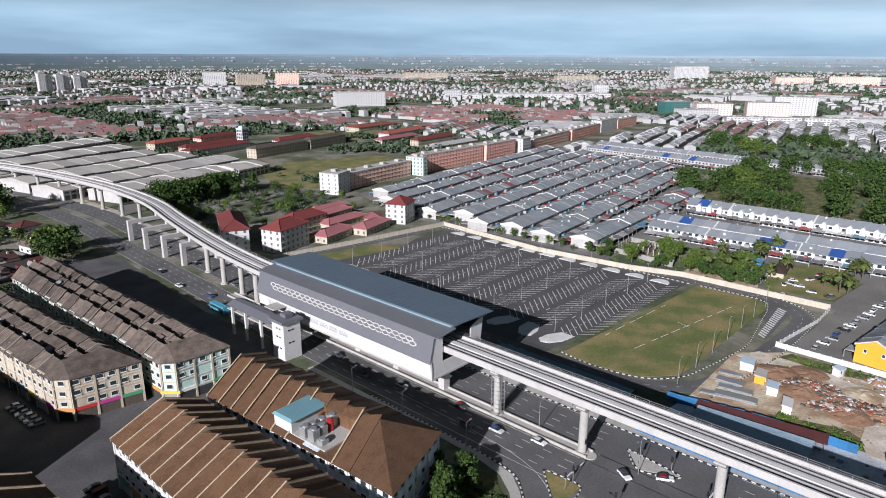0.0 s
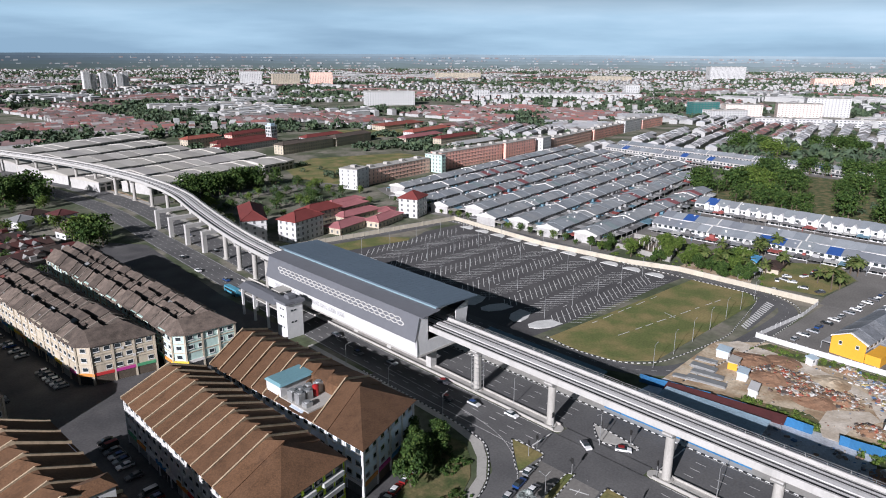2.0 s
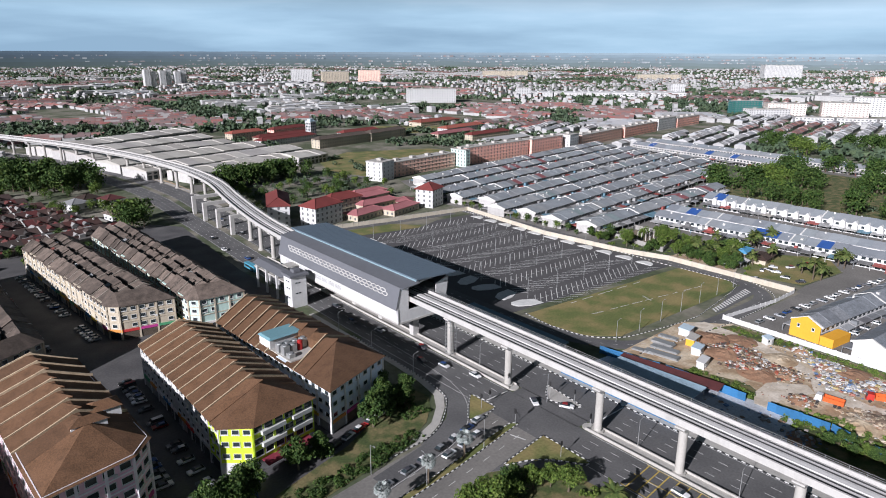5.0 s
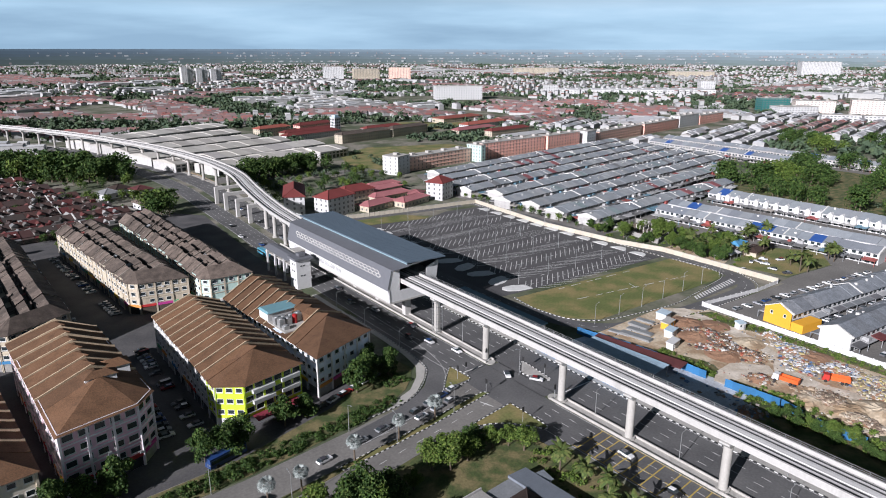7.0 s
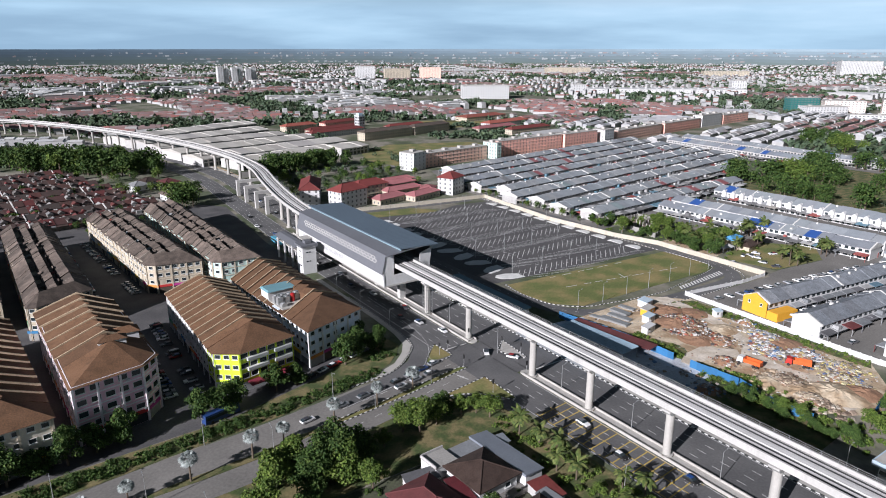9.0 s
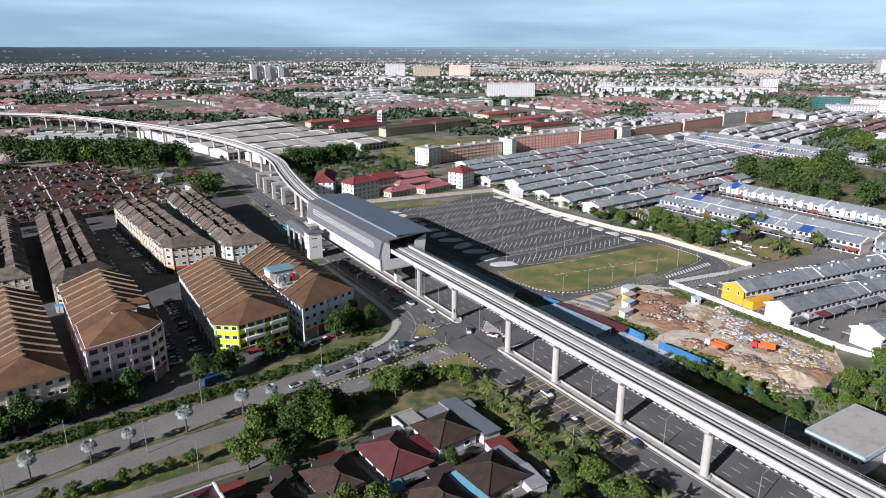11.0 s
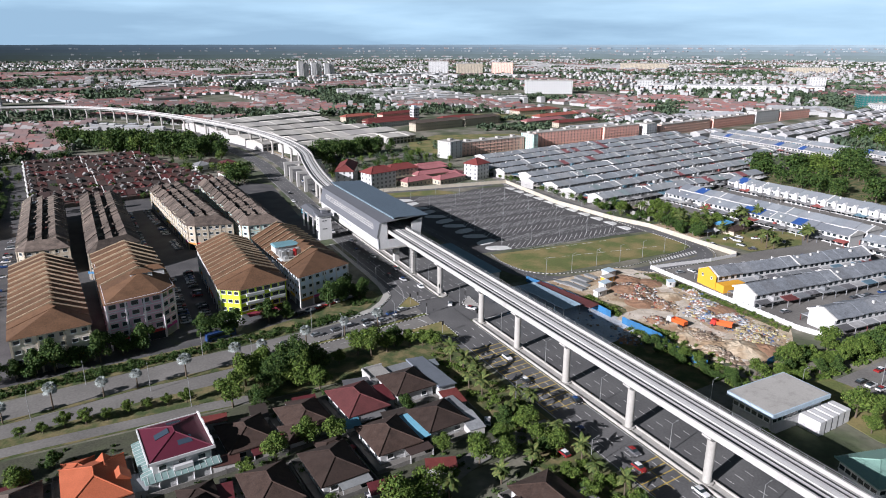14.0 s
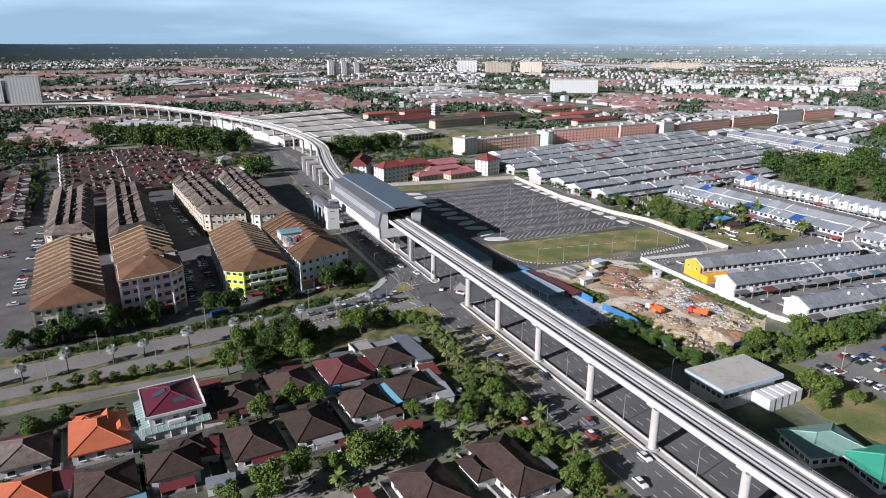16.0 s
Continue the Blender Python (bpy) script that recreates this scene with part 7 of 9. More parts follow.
hoarding((41.5, 31), (46.5, 8))
hoarding((46.5, 8), (48.6, -20.5))
hoarding((48.2, -25), (50.2, -42))
hoarding((50.2, -42), (46.4, -57), 0.1)
hoarding((46.4, -57), (49, -70), 0.1)
hoarding((62, -75.5), (78, -72.5), 0.3)
hoarding((19.6, 30), (19.6, -14))
shed = thing("open_shed", "low shed with a dull red and grey sheet roof", "shed", "", pose(43.2, 6, 0, 0, 0, 9))
m = Mesh()
m.hexa([(-3, -18, 2.6), (2.5, -18, 3.0), (2.5, 16, 3.0), (-3, 16, 2.6)], [(-3, -18, 2.7), (2.5, -18, 3.1), (2.5, 16, 3.1), (-3, 16, 2.7)])
part("roof", m, ROOF_DKRED, shed)
for k in range(6):
    for x in (-2.8, 2.3):
        m = Mesh()
        m.box(x, -17.5 + k * 6.5, 0, x + 0.15, -17.35 + k * 6.5, 2.8)
        part("post", m, METAL, shed)
canopy = thing("canopy", "large pale blue-grey sheet canopy behind the hoarding", "canopy", "", pose(36.5, 6, 0, 0, 0, 4))
m = Mesh()
m.hexa([(-6, -16, 3.6), (2.8, -16, 3.9), (2.8, 14, 3.9), (-6, 14, 3.6)], [(-6, -16, 3.75), (2.8, -16, 4.05), (2.8, 14, 4.05), (-6, 14, 3.75)])
part("roof", m, mat("faded_blue_sheet", (0.34, 0.46, 0.55), 0.6, 0.25, 6, 0.5, 0.1, stain=0.3), canopy)
for k in range(6):
    for x in (-5.8, 2.4):
        m = Mesh()
        m.box(x, -15.5 + k * 5.6, 0, x + 0.2, -15.3 + k * 5.6, 3.8)
        part("post", m, METAL, canopy)
bridge_kiosk = thing("link_building", "low teal-roofed building beside the station road", "building", "", pose(27.5, 62, 0))
m = Mesh()
m.box(-4.2, -24, 0, 4.2, 24, 4.4)
part("wall", m, GREYW, bridge_kiosk)
m = Mesh()
m.box(-4.8, -24.6, 4.4, 4.8, 24.6, 4.9)
part("roof", m, mat("blue_teal_roof", (0.10, 0.20, 0.26), 0.5, 0.15, 8, 0.6, 0.05), bridge_kiosk)


def mound(x, y, r, h, material, label, seed):
    """Uneven heap of loose earth."""
    m = Mesh()
    n, rings = 18, 5
    noise_at = lambda px, py: noise.noise(Vector((px * 0.35 + seed, py * 0.35, 0)))
    for k in range(rings + 1):
        f = 1 - k / rings
        for i in range(n):
            a = 6.283 * i / n
            rr = r * f * (1 + 0.25 * noise.noise(Vector((math.cos(a), math.sin(a), seed))))
            px, py = rr * math.cos(a), rr * math.sin(a)
            m.v.append((px, py, h * (1 - f ** 1.5) * (1 + 0.5 * noise_at(px * 2, py * 2)) if k else 0.0))
    for k in range(rings):
        for i in range(n):
            a, b = k * n + i, k * n + (i + 1) % n
            m.f.append((a, b, b + n, a + n))
            m.s.append(0)
    ob = tagged(part("heap", m, material, None, "", pose(x, y, 0.05)), label, "heap", "heaps in the yard")
    ob.name = "earth_mound"
    return ob


SOIL_R = mat("red_earth", (0.30, 0.16, 0.09), 0.95, 0.35, 4, 0.6, 0.6, tint=(0.22, 0.14, 0.09))
random.seed(4)
for x, y, r, h in ((84, 12, 7, 1.3), (76, 2, 8, 1.4), (70, -12, 7, 1.2), (63, -56, 8, 1.6), (70, -62, 9, 2.0), (60, -46, 6, 1.4), (78, -66, 6, 1.2), (90, 4, 6, 0.9), (66, -50, 6, 1.2), (86, -12, 6, 0.9), (92, -32, 7, 1.0)):
    mound(x, y, r, h, SOIL_R if random.random() < 0.4 else SOIL, "uneven heap of brown earth and rubble", random.random() * 50)


def litter(name, label, spots, colours):
    m = Mesh()
    for x, y, s, *lift in spots:
        a = random.uniform(0, 3.14)
        w, d, h = s * random.uniform(0.5, 1.3), s * random.uniform(0.4, 1.0), s * random.uniform(0.25, 0.8)
        z = lift[0] if lift else random.uniform(0.0, 0.15)
        ca, sa = math.cos(a), math.sin(a)
        t = random.uniform(-0.3, 0.3) * h
        q = [(-w, -d), (w, -d), (w, d), (-w, d)]
        m.hexa([(x + ca * u - sa * v, y + sa * u + ca * v, z) for u, v in q], [(x + ca * u * 0.8 - sa * v * 0.8, y + sa * u * 0.8 + ca * v * 0.8, z + h + (t if i < 2 else -t)) for i, (u, v) in enumerate(q)])
    return tagged(part(name, m, palette(name + "_colours", colours, 0.7, 0.25, 2)), label, "rubbish", "", "stuff")


def cluster(cx, cy, rx, ry, n, s0, s1):
    out = []
    for _ in range(n):
        u, v = random.gauss(0, 0.8), random.gauss(0, 0.8)
        out.append((cx + u * rx, cy + v * ry, random.uniform(s0, s1), max(0.0, 1.9 * math.exp(-(u * u + v * v)) - 0.25)))
    mound(cx, cy, min(rx, ry) * 1.5, 1.7, SOIL_R, "low heap of earth under strewn waste", cx * 0.7 + cy)
    return out


RUBBLE = [(0.34, 0.32, 0.29), (0.20, 0.15, 0.11), (0.42, 0.41, 0.40), (0.24, 0.10, 0.06), (0.13, 0.11, 0.09), (0.30, 0.25, 0.19), (0.10, 0.15, 0.22), (0.52, 0.51, 0.49)]
SCRAP = [(0.20, 0.085, 0.045), (0.17, 0.12, 0.08), (0.30, 0.22, 0.14), (0.10, 0.07, 0.055), (0.38, 0.36, 0.33), (0.07, 0.06, 0.055), (0.24, 0.20, 0.13), (0.26, 0.07, 0.04), (0.46, 0.45, 0.43), (0.14, 0.10, 0.075)]
BAGS = [(0.44, 0.44, 0.43), (0.36, 0.37, 0.39), (0.55, 0.55, 0.54), (0.10, 0.16, 0.27), (0.28, 0.27, 0.26), (0.33, 0.27, 0.12), (0.26, 0.11, 0.08), (0.14, 0.13, 0.13), (0.40, 0.38, 0.34), (0.22, 0.18, 0.14), (0.50, 0.49, 0.47)]
SACKS = [(0.38, 0.32, 0.12), (0.26, 0.25, 0.22), (0.40, 0.38, 0.34), (0.24, 0.19, 0.11), (0.09, 0.12, 0.22), (0.14, 0.12, 0.10), (0.44, 0.40, 0.24), (0.34, 0.30, 0.25), (0.20, 0.15, 0.10)]
WOOD = [(0.30, 0.23, 0.16), (0.36, 0.30, 0.22), (0.22, 0.16, 0.11), (0.42, 0.37, 0.30), (0.15, 0.11, 0.08), (0.26, 0.20, 0.15)]
litter("sorted_scrap", "heaps of orange and brown scrap and timber", cluster(80, 2, 4, 6, 480, 0.2, 0.8) + cluster(71, -9, 3, 5, 420, 0.2, 0.8) + cluster(77, -6, 4, 5, 340, 0.2, 0.8) + cluster(76, -18, 3, 4, 260, 0.2, 0.8) + cluster(62, -29, 2.4, 2.5, 160, 0.2, 0.7), SCRAP)
litter("bagged_waste", "piles of white, grey and blue bagged waste", cluster(92, -25, 3, 5, 480, 0.25, 0.85) + cluster(83, -33, 3.5, 4, 480, 0.25, 0.85) + cluster(90, -42, 3, 4, 300, 0.25, 0.8) + cluster(98, -14, 1.6, 2.5, 90, 0.2, 0.6), BAGS)
litter("bagged_waste", "heaps of yellow and grey sacks", cluster(82, -58, 3, 4, 420, 0.25, 0.8) + cluster(90, -55, 3, 4, 380, 0.25, 0.8), SACKS)
litter("broken_timber", "broken timber boards and rubble on earth", cluster(65, -50, 3.5, 5, 480, 0.25, 1.0) + cluster(60, -60, 3, 5, 420, 0.25, 1.0), WOOD)
litter("yard_clutter", "crates, drums and planks left about the concrete yard", [(random.uniform(25, 46), random.uniform(-34, -10), random.uniform(0.2, 0.8)) for _ in range(70)] + cluster(40, -38, 2.5, 3, 120, 0.2, 0.7), [(0.20, 0.28, 0.38), (0.30, 0.27, 0.24), (0.45, 0.45, 0.44), (0.12, 0.12, 0.13), (0.26, 0.18, 0.12), (0.10, 0.17, 0.30)])
litter("loose_rubbish", "loose rubbish strewn over the yard", [(random.uniform(56, 97), random.uniform(-66, 22), random.uniform(0.1, 0.35)) for _ in range(420)], RUBBLE)
spots = [(random.gauss(54, 1.4), random.uniform(-20, 4), random.uniform(0.5, 1.4)) for k in range(46)] + [(random.gauss(90, 4), random.gauss(6, 5), random.uniform(0.3, 0.8)) for k in range(24)]
shrubs("hedge", "weeds and low bushes between the rubbish heaps", spots, 0.45, LEAF_B)
flat("verge", [(95.5, 16), (102.6, 13), (102, -58), (98, -60), (97, -36), (99, -16), (94, 2)], 0.09, GRASS_D, "green weeds along the white fence", "verge", 0.06)
flat("verge", [(54, 6), (60, -12), (55, -22), (57, -46), (62, -70), (53, -60), (52, -20), (52, 4)], 0.08, GRASS_D, "rough grass inside the blue hoarding", "verge", 0.06)
def cabin(x, y, rot, w, d, h, wall, roof, label):
    ob = thing("site_cabin", label, "cabin", "", pose(x, y, 0.05, 0, 0, rot))
    m = Mesh()
    m.box(-w / 2, -d / 2, 0, w / 2, d / 2, h)
    part("wall", m, wall, ob)
    m = Mesh()
    m.hexa([(-w / 2 - .2, -d / 2 - .2, h), (w / 2 + .2, -d / 2 - .2, h), (w / 2 + .2, d / 2 + .2, h), (-w / 2 - .2, d / 2 + .2, h)], [(-w / 2 - .2, -d / 2 - .2, h + .1), (w / 2 + .2, -d / 2 - .2, h + .1), (w / 2 + .2, d / 2 + .2, h + .5), (-w / 2 - .2, d / 2 + .2, h + .5)])
    part("roof", m, roof, ob)
    part("window", WIN_S, None, ob, matrix=pose(-w / 4, -d / 2, 1.0))
    m = Mesh()
    m.box(w / 5, -d / 2 - 0.06, 0, w / 5 + 0.85, -d / 2 + 0.02, 2.0)
    part("door", m, METAL, ob)


PALEB = mat("pale_blue_sheet", (0.45, 0.55, 0.62), 0.5, 0.15, 3, 0.4, 0.1)
cabin(80.5, 20.5, 10, 5, 4, 2.6, WHITE, PALEB, "white site cabin with a pale blue roof")
cabin(74.6, 14.4, 10, 6, 3, 2.5, YELW, CONC, "ochre site cabin with a flat grey roof")
cabin(68.6, 9, 12, 5, 3, 2.5, WHITE, PALEB, "white site cabin with a pale roof")
cabin(60.4, 2.4, 12, 6, 2.5, 2.4, WHITE, WHITE, "white container cabin in the yard")
cabin(95.6, -3.2, -20, 3, 2.5, 2.5, WHITE, PALEB, "small white hut by the fence")


def sheet_stack(x, y, rot, w, d, n):
    ob = thing("sheet_stack", "low stack of grey metal sheets and pipes", "stack", "stacks in the yard", pose(x, y, 0.06, 0, 0, rot))
    for k in range(n):
        m = Mesh()
        ox, oy = random.uniform(-0.4, 0.4), random.uniform(-0.3, 0.3)
        m.box(-w / 2 + ox, -d / 2 + oy, k * 0.22, w / 2 + ox, d / 2 + oy, k * 0.22 + 0.16)
        part("sheet", m, METAL, ob)


sheet_stack(57, 16, 100, 12, 3, 4)
sheet_stack(62, 18, 98, 10, 2.6, 3)
sheet_stack(66, 21, 95, 8, 3, 5)
sheet_stack(72, 23, 100, 7, 2.4, 3)
sheet_stack(55, 22, 104, 8, 2.2, 3)
ORANGE = mat("orange_paint", (0.62, 0.11, 0.02), 0.5, 0.15, 2, 0.3, 0.05, stain=0.2)
RUBBER = mat("rubber", (0.02, 0.02, 0.02), 0.8, 0.2, 1, 0.2, 0.1)


def truck(x, y, rot, paint, tone):
    ob = thing("tipper_truck", "orange tipper truck parked on bare earth", "truck", "trucks in the yard", pose(x, y, 0.06, 0, 0, rot))
    m = Mesh()
    m.box(-4.0, -1.2, 1.1, 1.6, 1.2, 1.3)
    for a in ((-4.0, -1.2, 1.3, 1.6, -1.1, 2.5), (-4.0, 1.1, 1.3, 1.6, 1.2, 2.5), (-4.0, -1.1, 1.3, -3.9, 1.1, 2.4), (1.5, -1.1, 1.3, 1.6, 1.1, 2.7)):
        m.box(*a)
    part("tipper_body", m, ORANGE, ob)
    m = Mesh()
    m.hexa([(1.9, -1.15, 0.7), (4.0, -1.15, 0.7), (4.0, 1.15, 0.7), (1.9, 1.15, 0.7)], [(1.9, -1.1, 2.7), (3.6, -1.05, 2.7), (3.6, 1.05, 2.7), (1.9, 1.1, 2.7)])
    cab = part("cab", m, paint, ob, tone)
    m = Mesh()
    m.hexa([(3.72, -0.95, 1.7), (3.95, -0.95, 1.7), (3.95, 0.95, 1.7), (3.72, 0.95, 1.7)], [(3.5, -0.9, 2.5), (3.7, -0.9, 2.5), (3.7, 0.9, 2.5), (3.5, 0.9, 2.5)])
    part("windscreen", m, GLASS, cab)
    for wx in (-3.0, -1.8, 2.9):
        for wy in (-1.1, 1.1):
            m = Mesh()
            m.tube((wx, wy - 0.18, 0.5), (wx, wy + 0.18, 0.5), 0.5, 0.5, 14)
            part("wheel", m, RUBBER, ob)


truck(66.2, -35.4, 98, WHITE, "white cab")
truck(79.4, -45, 117, mat("red_cab", (0.42, 0.03, 0.02), 0.45, 0.1), "red cab")

# ---- vehicles ----
CARP = palette("car_paint", [(0.75, 0.75, 0.75), (0.02, 0.02, 0.02), (0.35, 0.36, 0.38), (0.70, 0.70, 0.70), (0.06, 0.06, 0.07), (0.25, 0.02, 0.02), (0.55, 0.55, 0.55), (0.02, 0.06, 0.2), (0.12, 0.12, 0.13), (0.72, 0.72, 0.72), (0.2, 0.21, 0.22)], 0.3, 0.05, 5, True)
HUB = mat("hub", (0.45, 0.45, 0.46), 0.35, 0.1, 1, 0.2, 0.0, metal=0.8)
LAMPG = glass("lamp_glass", (0.7, 0.7, 0.68))


def make_car(van=False, far=False):
    ob = thing("car", "parked van with dark tinted windows" if van else "saloon car with dark windows on asphalt", "van" if van else "car", "")
    L, W, H = (2.3, 0.88, 1.85) if van else (2.15, 0.86, 1.45)
    m = Mesh()
    prof = [(-L, 0.35), (L, 0.35), (L, 0.65), (L - 0.12, 0.82), (L * 0.42, 0.92), (-L + 0.25, 0.95), (-L, 0.8)]
    k = len(prof)
    rows = [(-W, 0.0), (-W + 0.08, 0.03), (W - 0.08, 0.03), (W, 0.0)]
    m.sweep([(Vector((0, w, dz)), Vector((1, 0, 0))) for w, dz in rows], prof)
    part("body", m, CARP, ob)
    m = Mesh()
    a = (-L + 0.1, L * 0.45) if not van else (-L + 0.05, L * 0.7)
    b = (-L * 0.62, L * 0.12) if not van else (-L + 0.15, L * 0.45)
    m.hexa([(a[0], -W + .06, 0.93), (a[1], -W + .06, 0.93), (a[1], W - .06, 0.93), (a[0], W - .06, 0.93)], [(b[0], -W + .2, H - .06), (b[1], -W + .2, H - .06), (b[1], W - .2, H - .06), (b[0], W - .2, H - .06)])
    part("cabin_glass", m, GLASS, ob, "dark tinted glass")
    m = Mesh()
    m.hexa([(b[0] - .02, -W + .18, H - .07), (b[1] + .02, -W + .18, H - .07), (b[1] + .02, W - .18, H - .07), (b[0] - .02, W - .18, H - .07)], [(b[0] + .1, -W + .26, H), (b[1] - .1, -W + .26, H), (b[1] - .1, W - .26, H), (b[0] + .1, W - .26, H)])
    part("roof", m, CARP, ob)
    for x in (-L * 0.6, L * 0.62):
        for y in (-W + 0.06, W - 0.06):
            m = Mesh()
            m.tube((x, y - 0.1, 0.31), (x, y + 0.1, 0.31), 0.31, 0.31, 12)
            m.tube((x, y - 0.11, 0.31), (x, y + 0.11, 0.31), 0.18, 0.18, 8, 1)
            part("wheel", m, [RUBBER, HUB], ob)
    for y in () if far else (-W + 0.25, W - 0.25):
        m = Mesh()
        m.box(L - 0.03, y - 0.16, 0.6, L + 0.02, y + 0.16, 0.74)
        part("headlight", m, LAMPG, ob)
    return ob


CAR, VAN, CAR_FAR = make_car(), make_car(True), make_car(False, True)
CARS = []
random.seed(77)


def car(x, y, rot, van=False, z=0.06):
    m = pose(x, y, z, 0, 0, rot + random.uniform(-1.5, 1.5))
    src = VAN if van else (CAR_FAR if x > 80 or y > 140 or x < -165 else CAR)
    if src not in USED:
        USED.add(src)
        src.matrix_basis = m
        return
    copy_thing(src, m)


# traffic on both carriageways and at the crossing
for x, y, r in ((-7.2, 96, -90), (-10.8, 110, -90), (-4.2, 74, -90), (-7.4, 58, -90), (-10.8, 66, -90), (-4.2, 46, -90), (-7.2, 128, -90), (-10.6, 150, -90), (-4.3, 176, -90), (-7.2, 214, -90), (-10.5, 236, -90), (-6.5, 262, -90),
                (-7.2, -30, -90), (-10.8, -47, -90), (-4.2, -64, -90), (-12.9, -78, -90), (-7.2, -92, -90), (-10.7, -98, -90), (-4.3, -112, -90), (-12.5, -120, -90), (-7.2, -134, -90), (7.4, 220, 90), (10.8, 262, 90), (14.0, 300, 90), (7.4, 150, 90),
                (-2.0, 22, -120), (3.5, 14, -60)):
    car(x, y, r)
for x, y in ((-22, 25.5), (-27.5, 24), (-33, 22.8), (-27, 20.2), (-33, 19), (-39, 21.4), (-39.5, 17.8), (-46, 20.2), (-52, 19), (-60, 17.6), (-72, 15.5)):
    car(x, y, 10)
# parked between the shop blocks
for k in range(24):
    if random.random() < 0.65:
        car(-93.6 + random.uniform(-.3, .3), 44 + k * 3.0, 180 + random.uniform(-4, 4), k % 9 == 4)
for k in range(20):
    if random.random() < 0.7:
        car(-101.5, 52 + k * 3.1, 0, k % 8 == 3)
for k in range(34):
    if random.random() < 0.6:
        car(-92.5 - k * 0.28, 152 + k * 3.0, 176)
    if random.random() < 0.6:
        car(-108.5 - k * 0.12, 150 + k * 3.0, 2)
for k in range(44):
    if random.random() < 0.45:
        car(-169.5 - k * 0.06, 36 + k * 4.2, 2 if k % 2 else 178, k % 11 == 5)
    if random.random() < 0.25:
        car(-182 - k * 0.06, 40 + k * 4.2, 178)
for k in range(9):
    car(-31.5 - k * 0.1, 60 + k * 3.0, 30)
for k in range(6):
    car(-60 + k * 4.6, 40.5 + k * 1.4, 20)
for k in range(14):
    if k % 5 != 3:
        car(84 + k * 0.55, -96 - k * 2.9, 2)
        car(97 + k * 0.55, -94 - k * 2.9, 182)
    if k % 4:
        car(103 + k * 0.55, -94 - k * 2.9, 2)
        car(116 + k * 0.5, -93 - k * 2.9, 182)
for k in range(16):
    car(113 + k * 6.2, 7.5 - k * 0.8 + random.uniform(-.5, .5), 84 if k % 3 else -6)
for k in range(22):
    if random.random() < 0.5:
        car(114 + k * 4.4, -46.5 - k * 0.36, random.choice((84, -6, 84)))
for k in range(22):
    if random.random() < 0.5:
        car(116 + k * 4.4, -18.5 - k * 0.42, random.choice((84, -6, 84)))
for k in range(12):
    car(162 + random.uniform(0, 45), 18 + random.uniform(0, 22), random.uniform(0, 360))
for x, y, r in ((-55, -50, 85), (-74, -57, 20), (-34, -62, 60), (-92, -48, 85), (-106, -57, 80), (-58, -97, 40), (-24, -84, 92), (-36, -92, 60), (-76, -78, 80)):
    car(x, y, r, z=0.13)
# bus waiting by the verge and a blue bus on the main road
for x, y, r, lb in ((-92, 31.5, 14, "dark blue bus parked under the trees"), (-13.3, 196, -90, "pale blue city bus on the carriageway")):
    ob = thing("bus", lb, "bus", "", pose(x, y, 0.06, 0, 0, r))
    m = Mesh()
    m.hexa([(-5.5, -1.25, 0.4), (5.5, -1.25, 0.4), (5.5, 1.25, 0.4), (-5.5, 1.25, 0.4)], [(-5.4, -1.2, 3.1), (5.3, -1.2, 3.1), (5.3, 1.2, 3.1), (-5.4, 1.2, 3.1)])
    body = part("body", m, mat("bus_paint", (0.02, 0.05, 0.16) if r > 0 else (0.08, 0.30, 0.42), 0.4, 0.1), ob)
    m = Mesh()
    m.box(-5.0, -1.28, 1.5, 5.0, 1.28, 2.5)
    part("cabin_glass", m, GLASS, body)
    for wx in (-3.4, 3.4):
        for wy in (-1.15, 1.15):
            m = Mesh()
            m.tube((wx, wy - 0.15, 0.5), (wx, wy + 0.15, 0.5), 0.5, 0.5, 14)
            part("wheel", m, RUBBER, ob)

# ---- street furniture ----
def make_lamp(h, arms):
    ob = thing("street_lamp", "tall galvanised street lamp", "lamp post", "street lamps")
    m = Mesh()
    m.tube((0, 0, 0), (0, 0, h), 0.11, 0.06, 8)
    part("pole", m, METAL, ob)
    for s in arms:
        m = Mesh()
        m.tube((0, 0, h - 0.1), (s * 1.8, 0, h + 0.35), 0.05, 0.04, 6)
        arm = part("arm", m, METAL, ob)
        m = Mesh()
        m.box(s * 1.7 - 0.35, -0.13, h + 0.28, s * 1.7 + 0.35, 0.13, h + 0.42)
        part("lamp_head", m, METAL, arm)
    return ob


lamp2 = make_lamp(9.5, (-1, 1))
lamp1 = make_lamp(8.5, (1,))
lamp2.matrix_basis = pose(1.4, 20, 0.05)
for y in (-12, -40, -68, -96, -124, -152, 50, 108, 136):
    copy_thing(lamp1, pose(1.55, y, 0.2))
lamp1.matrix_basis = pose(18.6, 50, 0.1, 0, 0, 180)
for y in (-20, -60, -100, 90, 130, 170):
    copy_thing(lamp1, pose(18.4, y, 0.1, 0, 0, 180))
for y in (58, 82, 104):
    copy_thing(lamp1, pose(-20.5, y, 0.1))
for k in range(5):
    for j in range(5):
        copy_thing(lamp2, pose(62 + j * 19, 84.5 + 29.4 * k, 0.05))
for k in range(7):
    copy_thing(lamp1, pose(54 + k * 15, 33 + 0.3 * k, 0.05))
